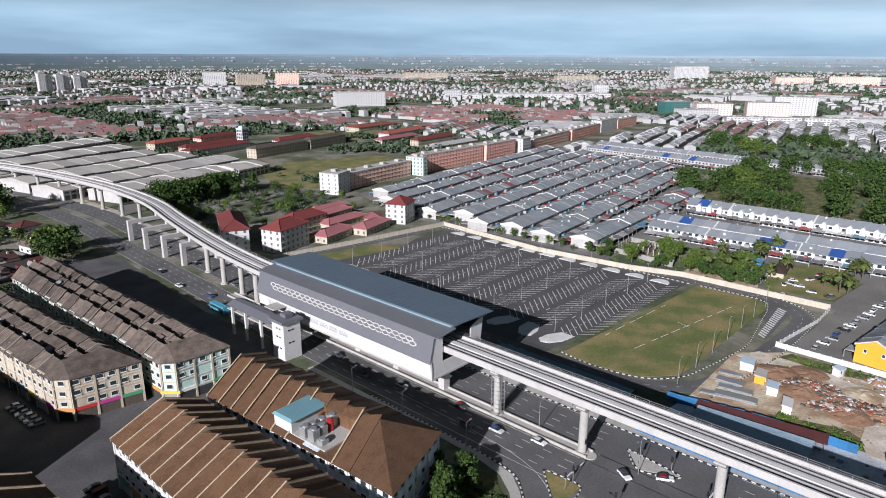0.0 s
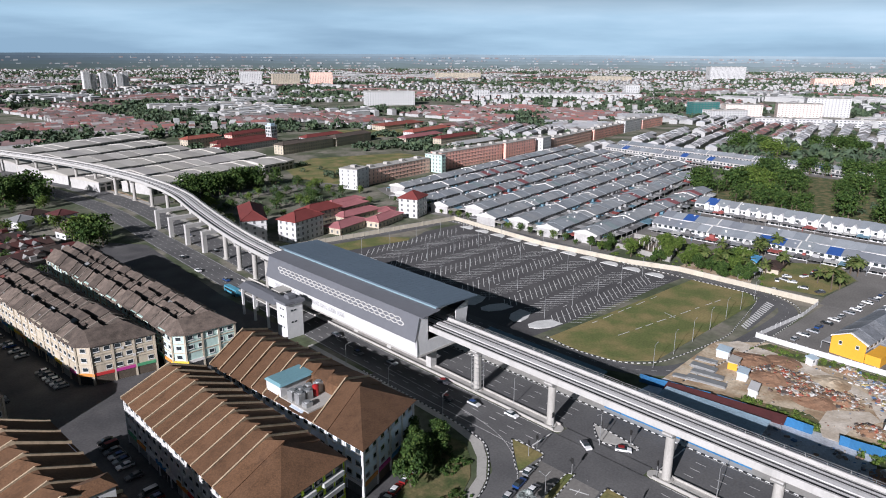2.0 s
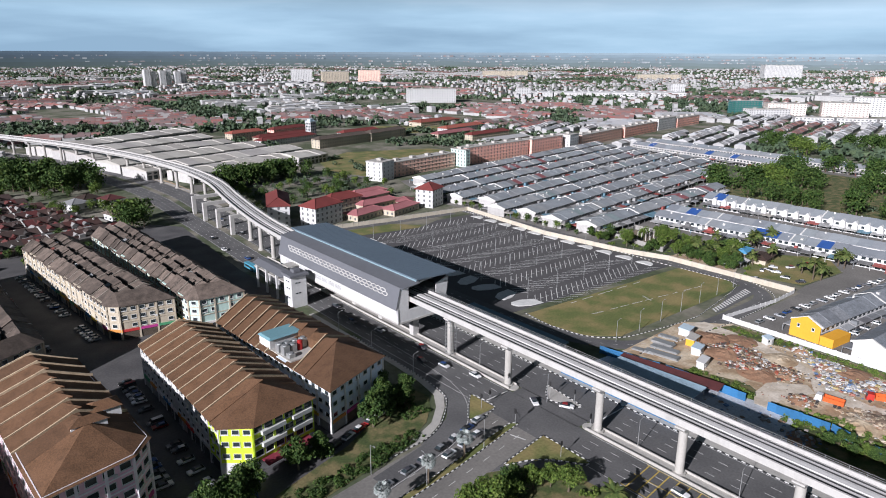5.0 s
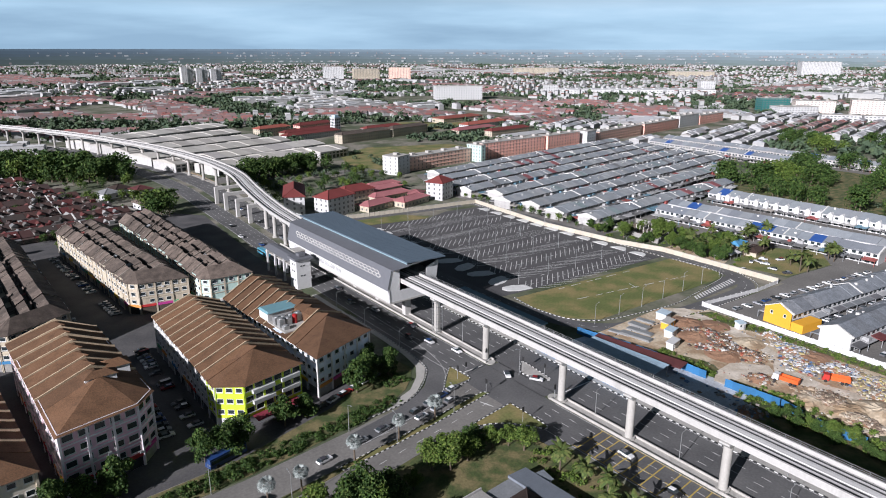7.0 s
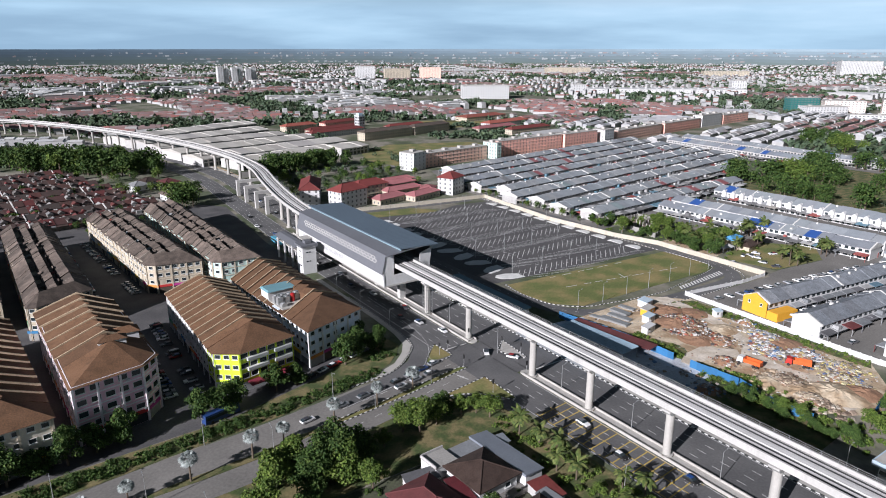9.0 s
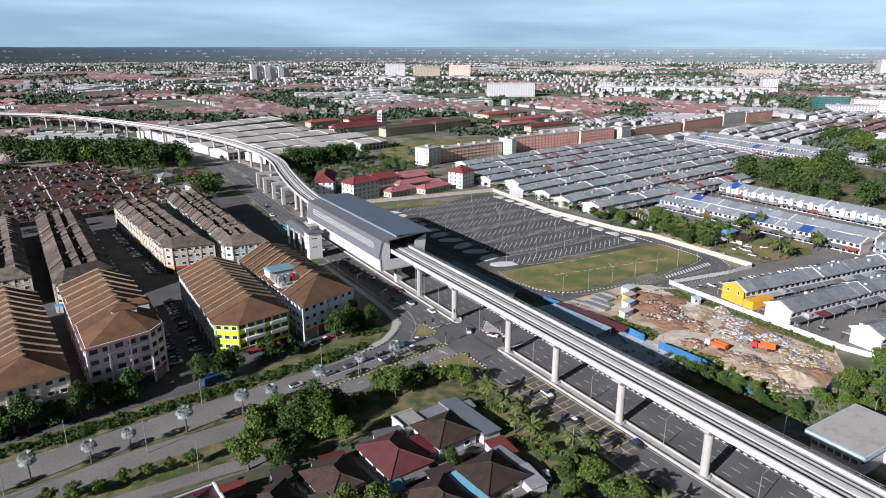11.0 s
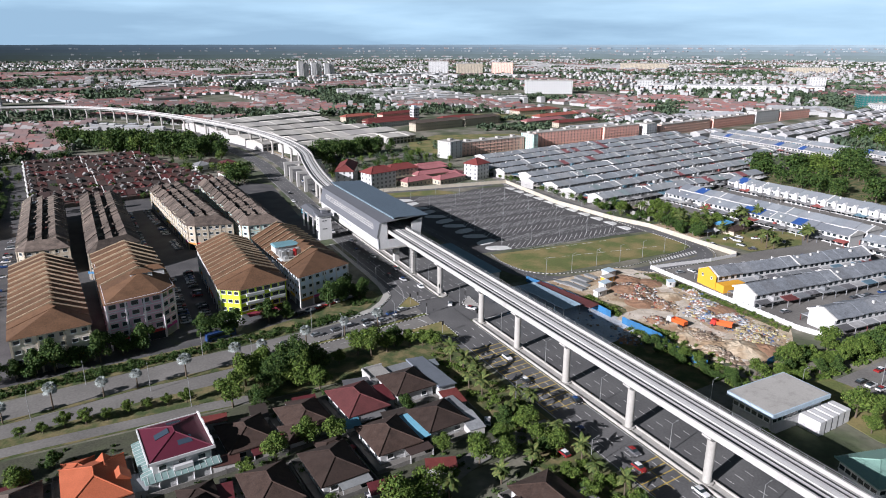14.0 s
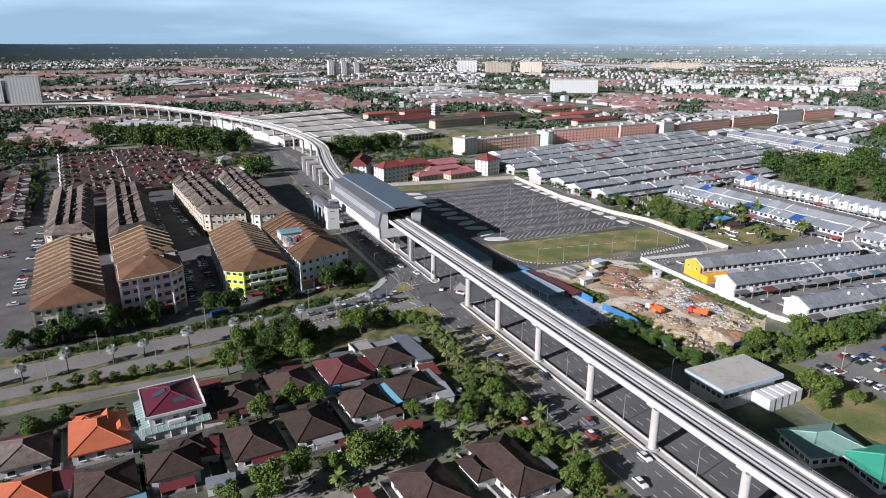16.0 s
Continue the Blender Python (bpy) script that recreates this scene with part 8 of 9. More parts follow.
for x, y, r in ((-30, 14.6, 90), (-52, 11.6, 90), (-86, 4.6, 90), (-118, 1.2, 90), (-150, -1.4, 90), (-60, 24, -90), (-100, 20, -90), (-136, 15, -90), (-108, -14.5, 90), (-22, -58, 0), (-21.5, -92, 0), (30, -84, 0), (60, -92, 0), (88, -100, 0), (100, -130, 0)):
    copy_thing(lamp1, pose(x, y, 0.1, 0, 0, r))
LENS = mat("signal_black", (0.02, 0.02, 0.02), 0.5, 0.1)
sig = thing("traffic_light", "traffic light on a yellow and grey pole", "traffic light", "traffic lights")
m = Mesh()
m.tube((0, 0, 0), (0, 0, 4.6), 0.08, 0.07, 8)
part("pole", m, METAL, sig)
m = Mesh()
m.box(-0.2, -0.2, 3.4, 0.2, 0.1, 4.6)
head = part("signal_head", m, LENS, sig)
m = Mesh()
m.box(-0.35, 0.08, 3.2, 0.35, 0.12, 4.8)
part("backboard", m, LENS, head)
sig.matrix_basis = pose(-1.0, 33.8, 0.28)
for x, y, r in ((-0.6, 2.2, 180), (5, 22, 120), (7, 14, 60), (-13, 30, 0), (-16.5, 30, 90), (-15, 17.5, 90), (-17.5, -1.5, 180), (17.9, 4, 180)):
    copy_thing(sig, pose(x, y, 0.2, 0, 0, r))


# ---- works compound and plots beyond the car park wall ----
wall_line([(173, 121), (168.5, 86.5), (199.5, 96), (198, 123.5), (173, 121)], 2.6, 0.3, CONC_D, "grey block wall round an unfinished plot", False, "plot_wall")
flat("yard", [(174, 119.5), (170, 88), (198, 97), (196.5, 122)], 0.07, mat("dirt_floor", (0.20, 0.16, 0.12), 0.95, 0.3, 5, 0.6, 0.3), "bare dirt inside the walled plot", "yard")
for k in range(5):
    for x in (176, 184):
        fr = thing("concrete_frame", "bare concrete post and lintel frame", "frame", "frames in the plot", pose(x + 3 + k * 1.5, 98 + k * 3.6, 0.06, 0, 0, 14))
        for sx in (-1.6, 1.6):
            m = Mesh()
            m.box(sx - 0.2, -0.2, 0, sx + 0.2, 0.2, 3.2)
            part("post", m, CONC, fr)
        m = Mesh()
        m.box(-1.8, -0.2, 3.2, 1.8, 0.2, 3.6)
        part("lintel", m, CONC, fr)
flat("lawn", [(166, 40), (184, 48), (212, 44), (226, 26), (206, 12), (172, 16)], 0.06, GRASS, "small grass plot with parked cars", "lawn", 0.06)
flat("yard", [(162, 44), (184, 50), (206, 62), (204, 78), (164, 80)], 0.05, SOIL, "bare earth round the sheds", "yard", 0.05)
flat("road", [(160, 14), (172, 15), (206, 11), (228, 26), (236, 20), (222, -10), (160, 4)], 0.02, ASPHALT_OLD, "worn asphalt street between the plots", "road")
for x, y, r, w, d, mt, lb in ((197, 57, 10, 12, 7, mat("sky_blue_sheet", (0.10, 0.30, 0.50), 0.5, 0.15), "open shed with a sky blue sheet roof"), (194, 45, 8, 15, 8, ROOF_OLD, "low house with a black-brown roof"), (204, 66, 12, 9, 7, ROOF_GREY, "low shed with a grey sheet roof")):
    sh = thing("shed", lb, "shed", "", pose(x, y, 0, 0, 0, r))
    m = Mesh()
    m.box(-w / 2 + .5, -d / 2 + .5, 0, w / 2 - .5, d / 2 - .5, 2.7)
    part("wall", m, CREAM, sh)
    part("roof", hip_roof(w - 1, d - 1, 2.7, 1.3, 0.7), mt, sh)
for k in range(3):
    tn = thing("tent", "white peaked canvas tent on posts", "tent", "white tents", pose(170 + k * 5.2, 49.5 - k * 0.6, 0, 0, 0, 8))
    m = Mesh()
    m.v = [(-2.5, -2.5, 2.4), (2.5, -2.5, 2.4), (2.5, 2.5, 2.4), (-2.5, 2.5, 2.4), (0, 0, 4.0)]
    m.f = [(0, 1, 4), (1, 2, 4), (2, 3, 4), (3, 0, 4)]
    m.s = [0] * 4
    part("canvas", m, WHITE, tn)
    for sx in (-2.4, 2.4):
        for sy in (-2.4, 2.4):
            m = Mesh()
            m.box(sx - .05, sy - .05, 0, sx + .05, sy + .05, 2.4)
            part("post", m, METAL, tn)
random.seed(61)
for k in range(10):
    plant(PALMS[k % 2], random.choice((184, 186, 182, 218, 222, 215)) + random.uniform(-4, 4), random.choice((62, 56, 14, 20)) + random.uniform(-4, 4), random.uniform(0.9, 1.1))


# ---- middle distance: apartments, school, factories ----
ORW = mat("salmon_wall", (0.86, 0.49, 0.40), 0.8, 0.12, 8, 0.8, 0.05, stain=0.2)
ORW2 = mat("peach_wall", (0.82, 0.55, 0.45), 0.8, 0.12, 8, 0.8, 0.05, stain=0.2)
ROOF_PALE = palette("factory_roofs", [(0.43, 0.415, 0.375), (0.48, 0.46, 0.42), (0.38, 0.36, 0.33), (0.45, 0.43, 0.385), (0.41, 0.39, 0.37), (0.50, 0.48, 0.44)], 0.6, 0.15, 9, True)


PINKISH = mat("pinkish_wall", (0.74, 0.62, 0.56), 0.8, 0.1, 8, 0.8, 0.05, stain=0.15)
GLASS_F = glass("hazed_glass", (0.13, 0.135, 0.14), 0.3)


def slab(p0, p1, depth, floors, wall, label, roof=CONC, hip=0.0, group="apartment slabs", name="apartment_block", storey=3.1, win_w=1.3, pitch=3.6):
    """Storeyed building along p0 to p1, its depth to the left of that way; windows and ledges floor by floor."""
    p0, p1 = Vector(p0), Vector(p1)
    L = (p1 - p0).length
    d = (p1 - p0) / L
    c = (p0 + p1) / 2 + Vector((-d.y, d.x)) * depth / 2
    ob = thing(name, label, "building", group, pose(c.x, c.y, 0, 0, 0, math.degrees(math.atan2(d.y, d.x))))
    h = floors * storey
    m = Mesh()
    m.box(-L / 2, -depth / 2, 0, L / 2, depth / 2, h)
    part("wall", m, wall, ob)
    if hip:
        part("roof", hip_roof(L, depth, h, hip), roof, ob)
    else:
        m = Mesh()
        m.box(-L / 2 - 0.3, -depth / 2 - 0.3, h, L / 2 + 0.3, depth / 2 + 0.3, h + 0.5)
        for k in range(max(1, int(L / 18))):
            x = -L / 2 + (k + 0.5) * L / max(1, int(L / 18))
            m.box(x - 2, -2, h + 0.5, x + 2, 2, h + 2.4)
        part("roof", m, roof, ob)
    w, led = Mesh(), Mesh()
    for f in range(floors):
        z = f * storey + 0.9
        n = max(1, int(L / pitch))
        for i in range(n):
            x = -L / 2 + L * (i + 0.5) / n
            for y in (-depth / 2, depth / 2):
                w.box(x - win_w / 2, y - 0.06, z, x + win_w / 2, y + 0.06, z + 1.5)
        n = max(1, int(depth / pitch))
        for i in range(n):
            y = -depth / 2 + depth * (i + 0.5) / n
            for x in (-L / 2, L / 2):
                w.box(x - 0.06, y - win_w / 2, z, x + 0.06, y + win_w / 2, z + 1.5)
        led.box(-L / 2 - 0.25, -depth / 2 - 0.25, f * storey + 2.75, L / 2 + 0.25, depth / 2 + 0.25, f * storey + 3.0)
    part("glazing", w, GLASS_F, ob)["kind"] = "stuff"
    part("ledge_band", led, wall, ob)["kind"] = "stuff"
    return ob


slab((166, 342), (182, 348), 16, 5, WHITE, "white end block of a long apartment row", CONC, win_w=0.9, pitch=4.4)
slab((184, 352), (262, 363), 13, 4, ORW2, "long four-storey peach apartment block", CONC, win_w=0.9, pitch=4.4)
slab((266, 352), (272, 353), 18, 5, MINT, "narrow mint stair block between apartments", CONC)
slab((276, 362), (366, 368), 13, 5, ORW, "long five-storey salmon apartment block", CONC, win_w=0.9, pitch=4.4)
slab((369, 366), (424, 372), 13, 5, ORW, "long salmon apartment block with a flat roof", CONC, win_w=0.9, pitch=4.4)
slab((432, 368), (450, 371), 16, 5, WHITE, "white apartment block at a street corner", CONC, win_w=0.9, pitch=4.4)
slab((460, 374), (560, 392), 13, 4, ORW2, "long peach apartment block", CONC, win_w=0.9, pitch=4.4)
slab((566, 392), (660, 408), 13, 4, ORW, "long salmon apartment block", CONC, win_w=0.9, pitch=4.4)
slab((664, 408), (720, 416), 14, 5, WHITE, "long white apartment block", CONC, win_w=0.9, pitch=4.4)
slab((724, 416), (800, 426), 13, 4, ORW, "long salmon apartment block", CONC, win_w=0.9, pitch=4.4)

# red-roofed apartments beside the car park
REDR = mat("crimson_tiles", (0.165, 0.036, 0.032), 0.75, 0.2, 5, 0.4, 0.3, rand=0.15)
PINKR = mat("pink_sheet_roof", (0.33, 0.13, 0.135), 0.65, 0.2, 6, 0.5, 0.1, rand=0.2)
slab((50, 245), (72, 251), 13, 4, WHITE, "white apartment block with a crimson hipped roof", REDR, 4.0, "red-roofed apartments")
slab((42, 262), (58, 296), 13, 4, WHITE, "white apartment block with a crimson hipped roof", REDR, 4.0, "red-roofed apartments")
slab((74, 268), (100, 272), 12, 3, CREAM, "apartment block with a crimson hipped roof", REDR, 3.6, "red-roofed apartments")
slab((138, 243), (152, 249), 13, 4, WHITE, "white apartment block with a crimson hipped roof", REDR, 4.0, "red-roofed apartments")
for p, q, dd, lb in (((78, 243), (104, 250), 12, "low hall with a pink sheet roof"), ((96, 264), (128, 268), 10, "low hall with a pink sheet roof"), ((104, 240), (130, 248), 11, "low hall with a faded pink roof"), ((92, 282), (135, 290), 11, "low hall with a red roof"), ((128, 254), (136, 262), 10, "low hall with a red roof"), ((110, 296), (140, 300), 9, "low hall with a pink roof")):
    slab(p, q, dd, 1, CREAM, lb, PINKR, 2.2, "low halls", "hall", 4.2)

# white factory rows
random.seed(14)
for p0, p1, dep in (((-12, 648), (160, 730), 34), ((-2, 602), (150, 655), 32), ((4, 560), (150, 596), 28), ((12, 512), (166, 552), 30), ((20, 466), (184, 508), 28), ((44, 428), (150, 462), 24), ((150, 452), (186, 462), 26)):
    p0v, p1v = Vector(p0), Vector(p1)
    d = (p1v - p0v).normalized()
    n = Vector((-d.y, d.x)) * (dep + 9)
    mk = block("factory_row", "row of white factory units with pale low roofs", "factory", "factory rows", [p0, tuple(p0v + n), tuple(p1v + n), p1], 7.5, [(0, 0), (0.5, 2.2), (1, 0)], max(4, int((p1v - p0v).length / 13)), WALL_T, ROOF_PALE, ROOF_PALE, (0, 0), 0.5, 0.25, 0.4)
    del mk[0]["c"]
    w = Mesh()
    L = (p1v - p0v).length
    for i in range(int(L / 5)):
        q = p0v + d * (i * 5 + 1) - mk[2]
        e = q + d * 3.4
        nn = Vector((d.y, -d.x)) * 0.08
        for z, h in ((0.5, 3.2), (4.8, 1.4)):
            w.hexa([(*q, z), (*e, z), (*(e + nn), z), (*(q + nn), z)], [(*q, z + h), (*e, z + h), (*(e + nn), z + h), (*(q + nn), z + h)])
    part("glazing", w, GLASS, mk[0])["kind"] = "stuff"
flat("road", [(30, 400), (170, 366), (175, 380), (40, 425)], 0.05, ASPHALT_OLD, "asphalt street in front of the factories", "road")

# school with playing fields
flat("lawn", [(168, 372), (236, 368), (330, 420), (318, 470), (230, 500), (180, 470), (160, 420)], 0.1, GRASS, "wide dry school playing field", "lawn", 0.1)
flat("lawn", [(330, 600), (430, 590), (480, 650), (400, 690), (340, 670)], 0.1, GRASS, "green field behind the school", "lawn", 0.1)
flat("lawn", [(150, 800), (260, 840), (300, 900), (200, 900)], 0.1, GRASS, "green field behind the factories", "lawn", 0.1)
for p, q, dd, fl, w, r, lb in (((222, 540), (296, 556), 13, 3, CREAM, ROOF_DARK, "three-storey cream school block with brown roof"), ((300, 556), (362, 572), 13, 3, CREAM, ROOF_DARK, "three-storey cream school block with brown roof"), ((180, 592), (258, 612), 12, 2, WHITE, REDR, "school wing with a crimson roof"),
                               ((190, 620), (270, 640), 12, 2, CREAM, REDR, "school wing with a crimson roof"), ((170, 648), (215, 660), 13, 3, CREAM, ROOF_RED, "school block with a red-brown roof"), ((226, 656), (280, 672), 12, 3, ORW, REDR, "school block with red walls"), ((290, 600), (350, 612), 12, 2, WHITE, REDR, "school hall with a crimson roof"),
                               ((372, 520), (440, 530), 12, 2, CREAM, PINKR, "school wing with a pink roof"), ((400, 490), (470, 498), 12, 2, CREAM, REDR, "school wing with a crimson roof"), ((390, 455), (470, 462), 14, 1, CREAM, GREYW, "low hall with a grey roof"), ((420, 560), (500, 575), 16, 2, WHITE, ROOF_RED, "long hall with a red-brown roof"), ((440, 640), (520, 650), 24, 2, CREAM, ROOF_RED, "large hall with a red-brown roof among far houses")):
    slab(p, q, dd, fl, w, lb, r, 2.8, "school buildings", "school_building", 3.3)
tw = thing("water_tower", "white square water tower with open bays", "tower", "", pose(262, 630, 0, 0, 0, 12))
m = Mesh()
m.box(-4.5, -4.5, 0, 4.5, 4.5, 20)
part("shaft", m, WHITE, tw)
m = Mesh()
for k in range(5):
    for x in (-2.8, 0, 2.8):
        m.box(x - 0.9, -4.6, 2 + k * 3.6, x + 0.9, 4.6, 4.4 + k * 3.6)
        m.box(-4.6, x - 0.9, 2 + k * 3.6, 4.6, x + 0.9, 4.4 + k * 3.6)
part("openings", m, GLASS, tw)["kind"] = "stuff"
m = Mesh()
m.box(-5, -5, 20, 5, 5, 20.8)
m.box(-3, -3, 20.8, 3, 3, 23)
part("cap", m, PALEB, tw)

# landmarks towards the horizon
for p, q, dd, fl, w, lb in (((700, 1010), (786, 963), 40, 8, WHITE, "large white hospital block among far houses"), ((975, 965), (1000, 950), 25, 7, WHITE, "white office block among far houses"),
                            ((1375, 830), (1402, 808), 26, 8, WHITE, "white office tower among far houses"), ((1005, 420), (1040, 372), 34, 6, PINKISH, "pinkish apartment complex among far houses"), ((1045, 350), (1075, 290), 36, 7, PINKISH, "pinkish apartment complex among far houses"), ((1120, 330), (1150, 270), 30, 9, WHITE, "white hotel block among far houses"),
                            ((945, 415), (1000, 380), 30, 4, WHITE, "white shop block among far houses"), ((-352, 1150), (-322, 1148), 26, 12, WHITE, "white office tower among far houses"), ((-316, 1150), (-266, 1150), 26, 14, WHITE, "white office tower among far houses"), ((-410, 1200), (-385, 1200), 24, 13, WHITE, "tall white office tower among far houses"),
                            ((900, 1900), (960, 1870), 30, 13, WHITE, "white apartment tower among far houses"), ((980, 1840), (1060, 1810), 30, 11, CREAM, "cream apartment tower among far houses"), ((1090, 1800), (1150, 1760), 30, 12, ORW2, "peach apartment tower among far houses"), ((2550, 1150), (2650, 1050), 50, 16, WHITE, "white tower block far off"), ((2000, 1350), (2120, 1250), 40, 7, CREAM, "cream apartment rows among far houses"),
                            ((2350, 700), (2420, 600), 40, 8, ORW2, "peach apartment rows among far houses"), ((2450, 560), (2500, 420), 40, 9, ORW2, "peach apartment rows among far houses"), ((1750, 1900), (1900, 1800), 40, 8, CREAM, "cream apartment rows among far houses")):
    slab(p, q, dd, fl, w, lb, CONC, 0, "far buildings", "tall_building", 3.4, 1.9, 5.0)
for k in range(6):
    slab((452 + k * 21, 1905 + 14 * (k % 2)), (468 + k * 21, 1905 + 14 * (k % 2)), 18, 15 - (k * 2) % 3, WHITE, "slender white residential tower in a cluster", CONC, 0, "white tower cluster", "tall_building", 3.3, 1.2, 5.4)
gb = slab((1000, 474), (1040, 446), 24, 6, GLASS_B, "office building with teal glass walls", CONC, 0, "", "office_building", 3.6, 3.0, 5.0)
for k in range(6):
    slab((1050 + k * 48, 985 - k * 38), (1092 + k * 48, 952 - k * 38), 70, 2, WHITE, "huge white-roofed warehouse among far houses", WHITE, 0, "warehouses", "warehouse", 5.0, 3, 8)
for k in range(5):
    slab((900 + k * 30, 330 - k * 46), (930 + k * 30, 288 - k * 46), 20, 3, WHITE, "white three-storey shop row among far houses", CONC, 0, "far shop rows", "shop_row", 3.5, 3, 5)

# ---- the wide town: rows of small houses and tree cover ----
# red and grey roof tones are lightened, with distance haze put into the colour
C_RED = [(0.23, 0.135, 0.125), (0.26, 0.14, 0.125), (0.20, 0.14, 0.135), (0.24, 0.16, 0.15), (0.30, 0.12, 0.105), (0.21, 0.15, 0.145), (0.36, 0.34, 0.33), (0.18, 0.14, 0.135)]
C_GREY = [(0.321, 0.321, 0.321), (0.374, 0.374, 0.384), (0.284, 0.284, 0.294), (0.428, 0.428, 0.428), (0.267, 0.250, 0.240), (0.339, 0.356, 0.374)]
C_WHITE = [(0.567, 0.567, 0.558), (0.497, 0.506, 0.515), (0.618, 0.618, 0.601), (0.429, 0.438, 0.447), (0.386, 0.377, 0.369), (0.532, 0.497, 0.463)]
C_MIX = [(0.42, 0.42, 0.415), (0.22, 0.10, 0.085), (0.30, 0.30, 0.305), (0.52, 0.52, 0.51), (0.24, 0.13, 0.105), (0.36, 0.33, 0.30), (0.26, 0.26, 0.27), (0.20, 0.17, 0.155), (0.55, 0.55, 0.54)]
TOWN = {"red": palette("town_red", C_RED, 0.85, 0.15, 20), "grey": palette("town_grey", C_GREY, 0.7, 0.15, 20), "white": palette("town_white", C_WHITE, 0.7, 0.1, 20), "mix": palette("town_mix", C_MIX, 0.75, 0.12, 20)}
WALLF = mat("town_walls", (0.38, 0.38, 0.375), 0.85, 0.2, 20, 3, 0.0)
random.seed(99)
KEEP = [((700, 1010), 130), ((810, 950), 90), ((262, 630), 40), ((1020, 450), 60), ((1040, 380), 70), ((1075, 300), 70), ((480, 1905), 60), ((-240, 1150), 90), ((560, 400), 60), ((690, 415), 40), ((790, 425), 40)] + [((1090 + k * 48, 970 - k * 38), 60) for k in range(6)]


def taken(x, y):
    if -150 < y < 340 and x < 560:
        return True
    if 330 <= y < 480 and -210 < x < 470:
        return True
    if 480 <= y < 760 and -20 < x < 420 and not (x > 200 and y > 700):
        return True
    if x < 0 and y < 640 and x > -150:
        return True
    if 380 < x < 480 and y < 660:
        return True
    if 440 < x < 820 and 360 < y < 385 + (x - 440) * 0.17 + 16:
        return True
    return any((x - a) ** 2 + (y - b) ** 2 < r * r for (a, b), r in KEEP)


def far_deck(x, y):
    return min((p.x - x) ** 2 + (p.y - y) ** 2 for p, s in dpath[::6])


def kind_at(x, y):
    az = math.degrees(math.atan2(x + 130, y + 140))
    n = noise.noise(Vector((x * 0.0021, y * 0.0021, 3.3)))
    n2 = noise.noise(Vector((x * 0.005, y * 0.005, 8.1)))
    dist = math.hypot(x + 130, y + 140)
    if 440 < x < 960 and y < 430:
        return "red" if 690 < x < 900 and 250 < y < 350 else "wood" if y < 250 and x < 740 and n2 > -0.2 else "grey"
    if n2 > 0.15 + (0.08 if dist < 900 else 0.0):
        return "wood"
    if n2 < -0.42:
        return "field"
    if 480 < x < 900 and 430 < y < 800:
        return "red" if y > 500 else "grey"
    if x < 900 and x > 440 and y < 430:
        return "grey" if n < 0.15 else "red"
    if 330 < x < 640 and 860 < y < 1250:
        return "white"
    if x < -180 and y < 1000:
        return "red" if n2 > -0.25 else "wood"
    if az < 22 and dist < 3000:
        return "red" if n > -0.08 else "mix" if n2 > -0.15 else "white"
    if az > 55 and dist < 1400:
        return "white" if n > 0.0 else "mix"
    return "mix" if n > -0.15 else ("red" if n > -0.35 else "white")


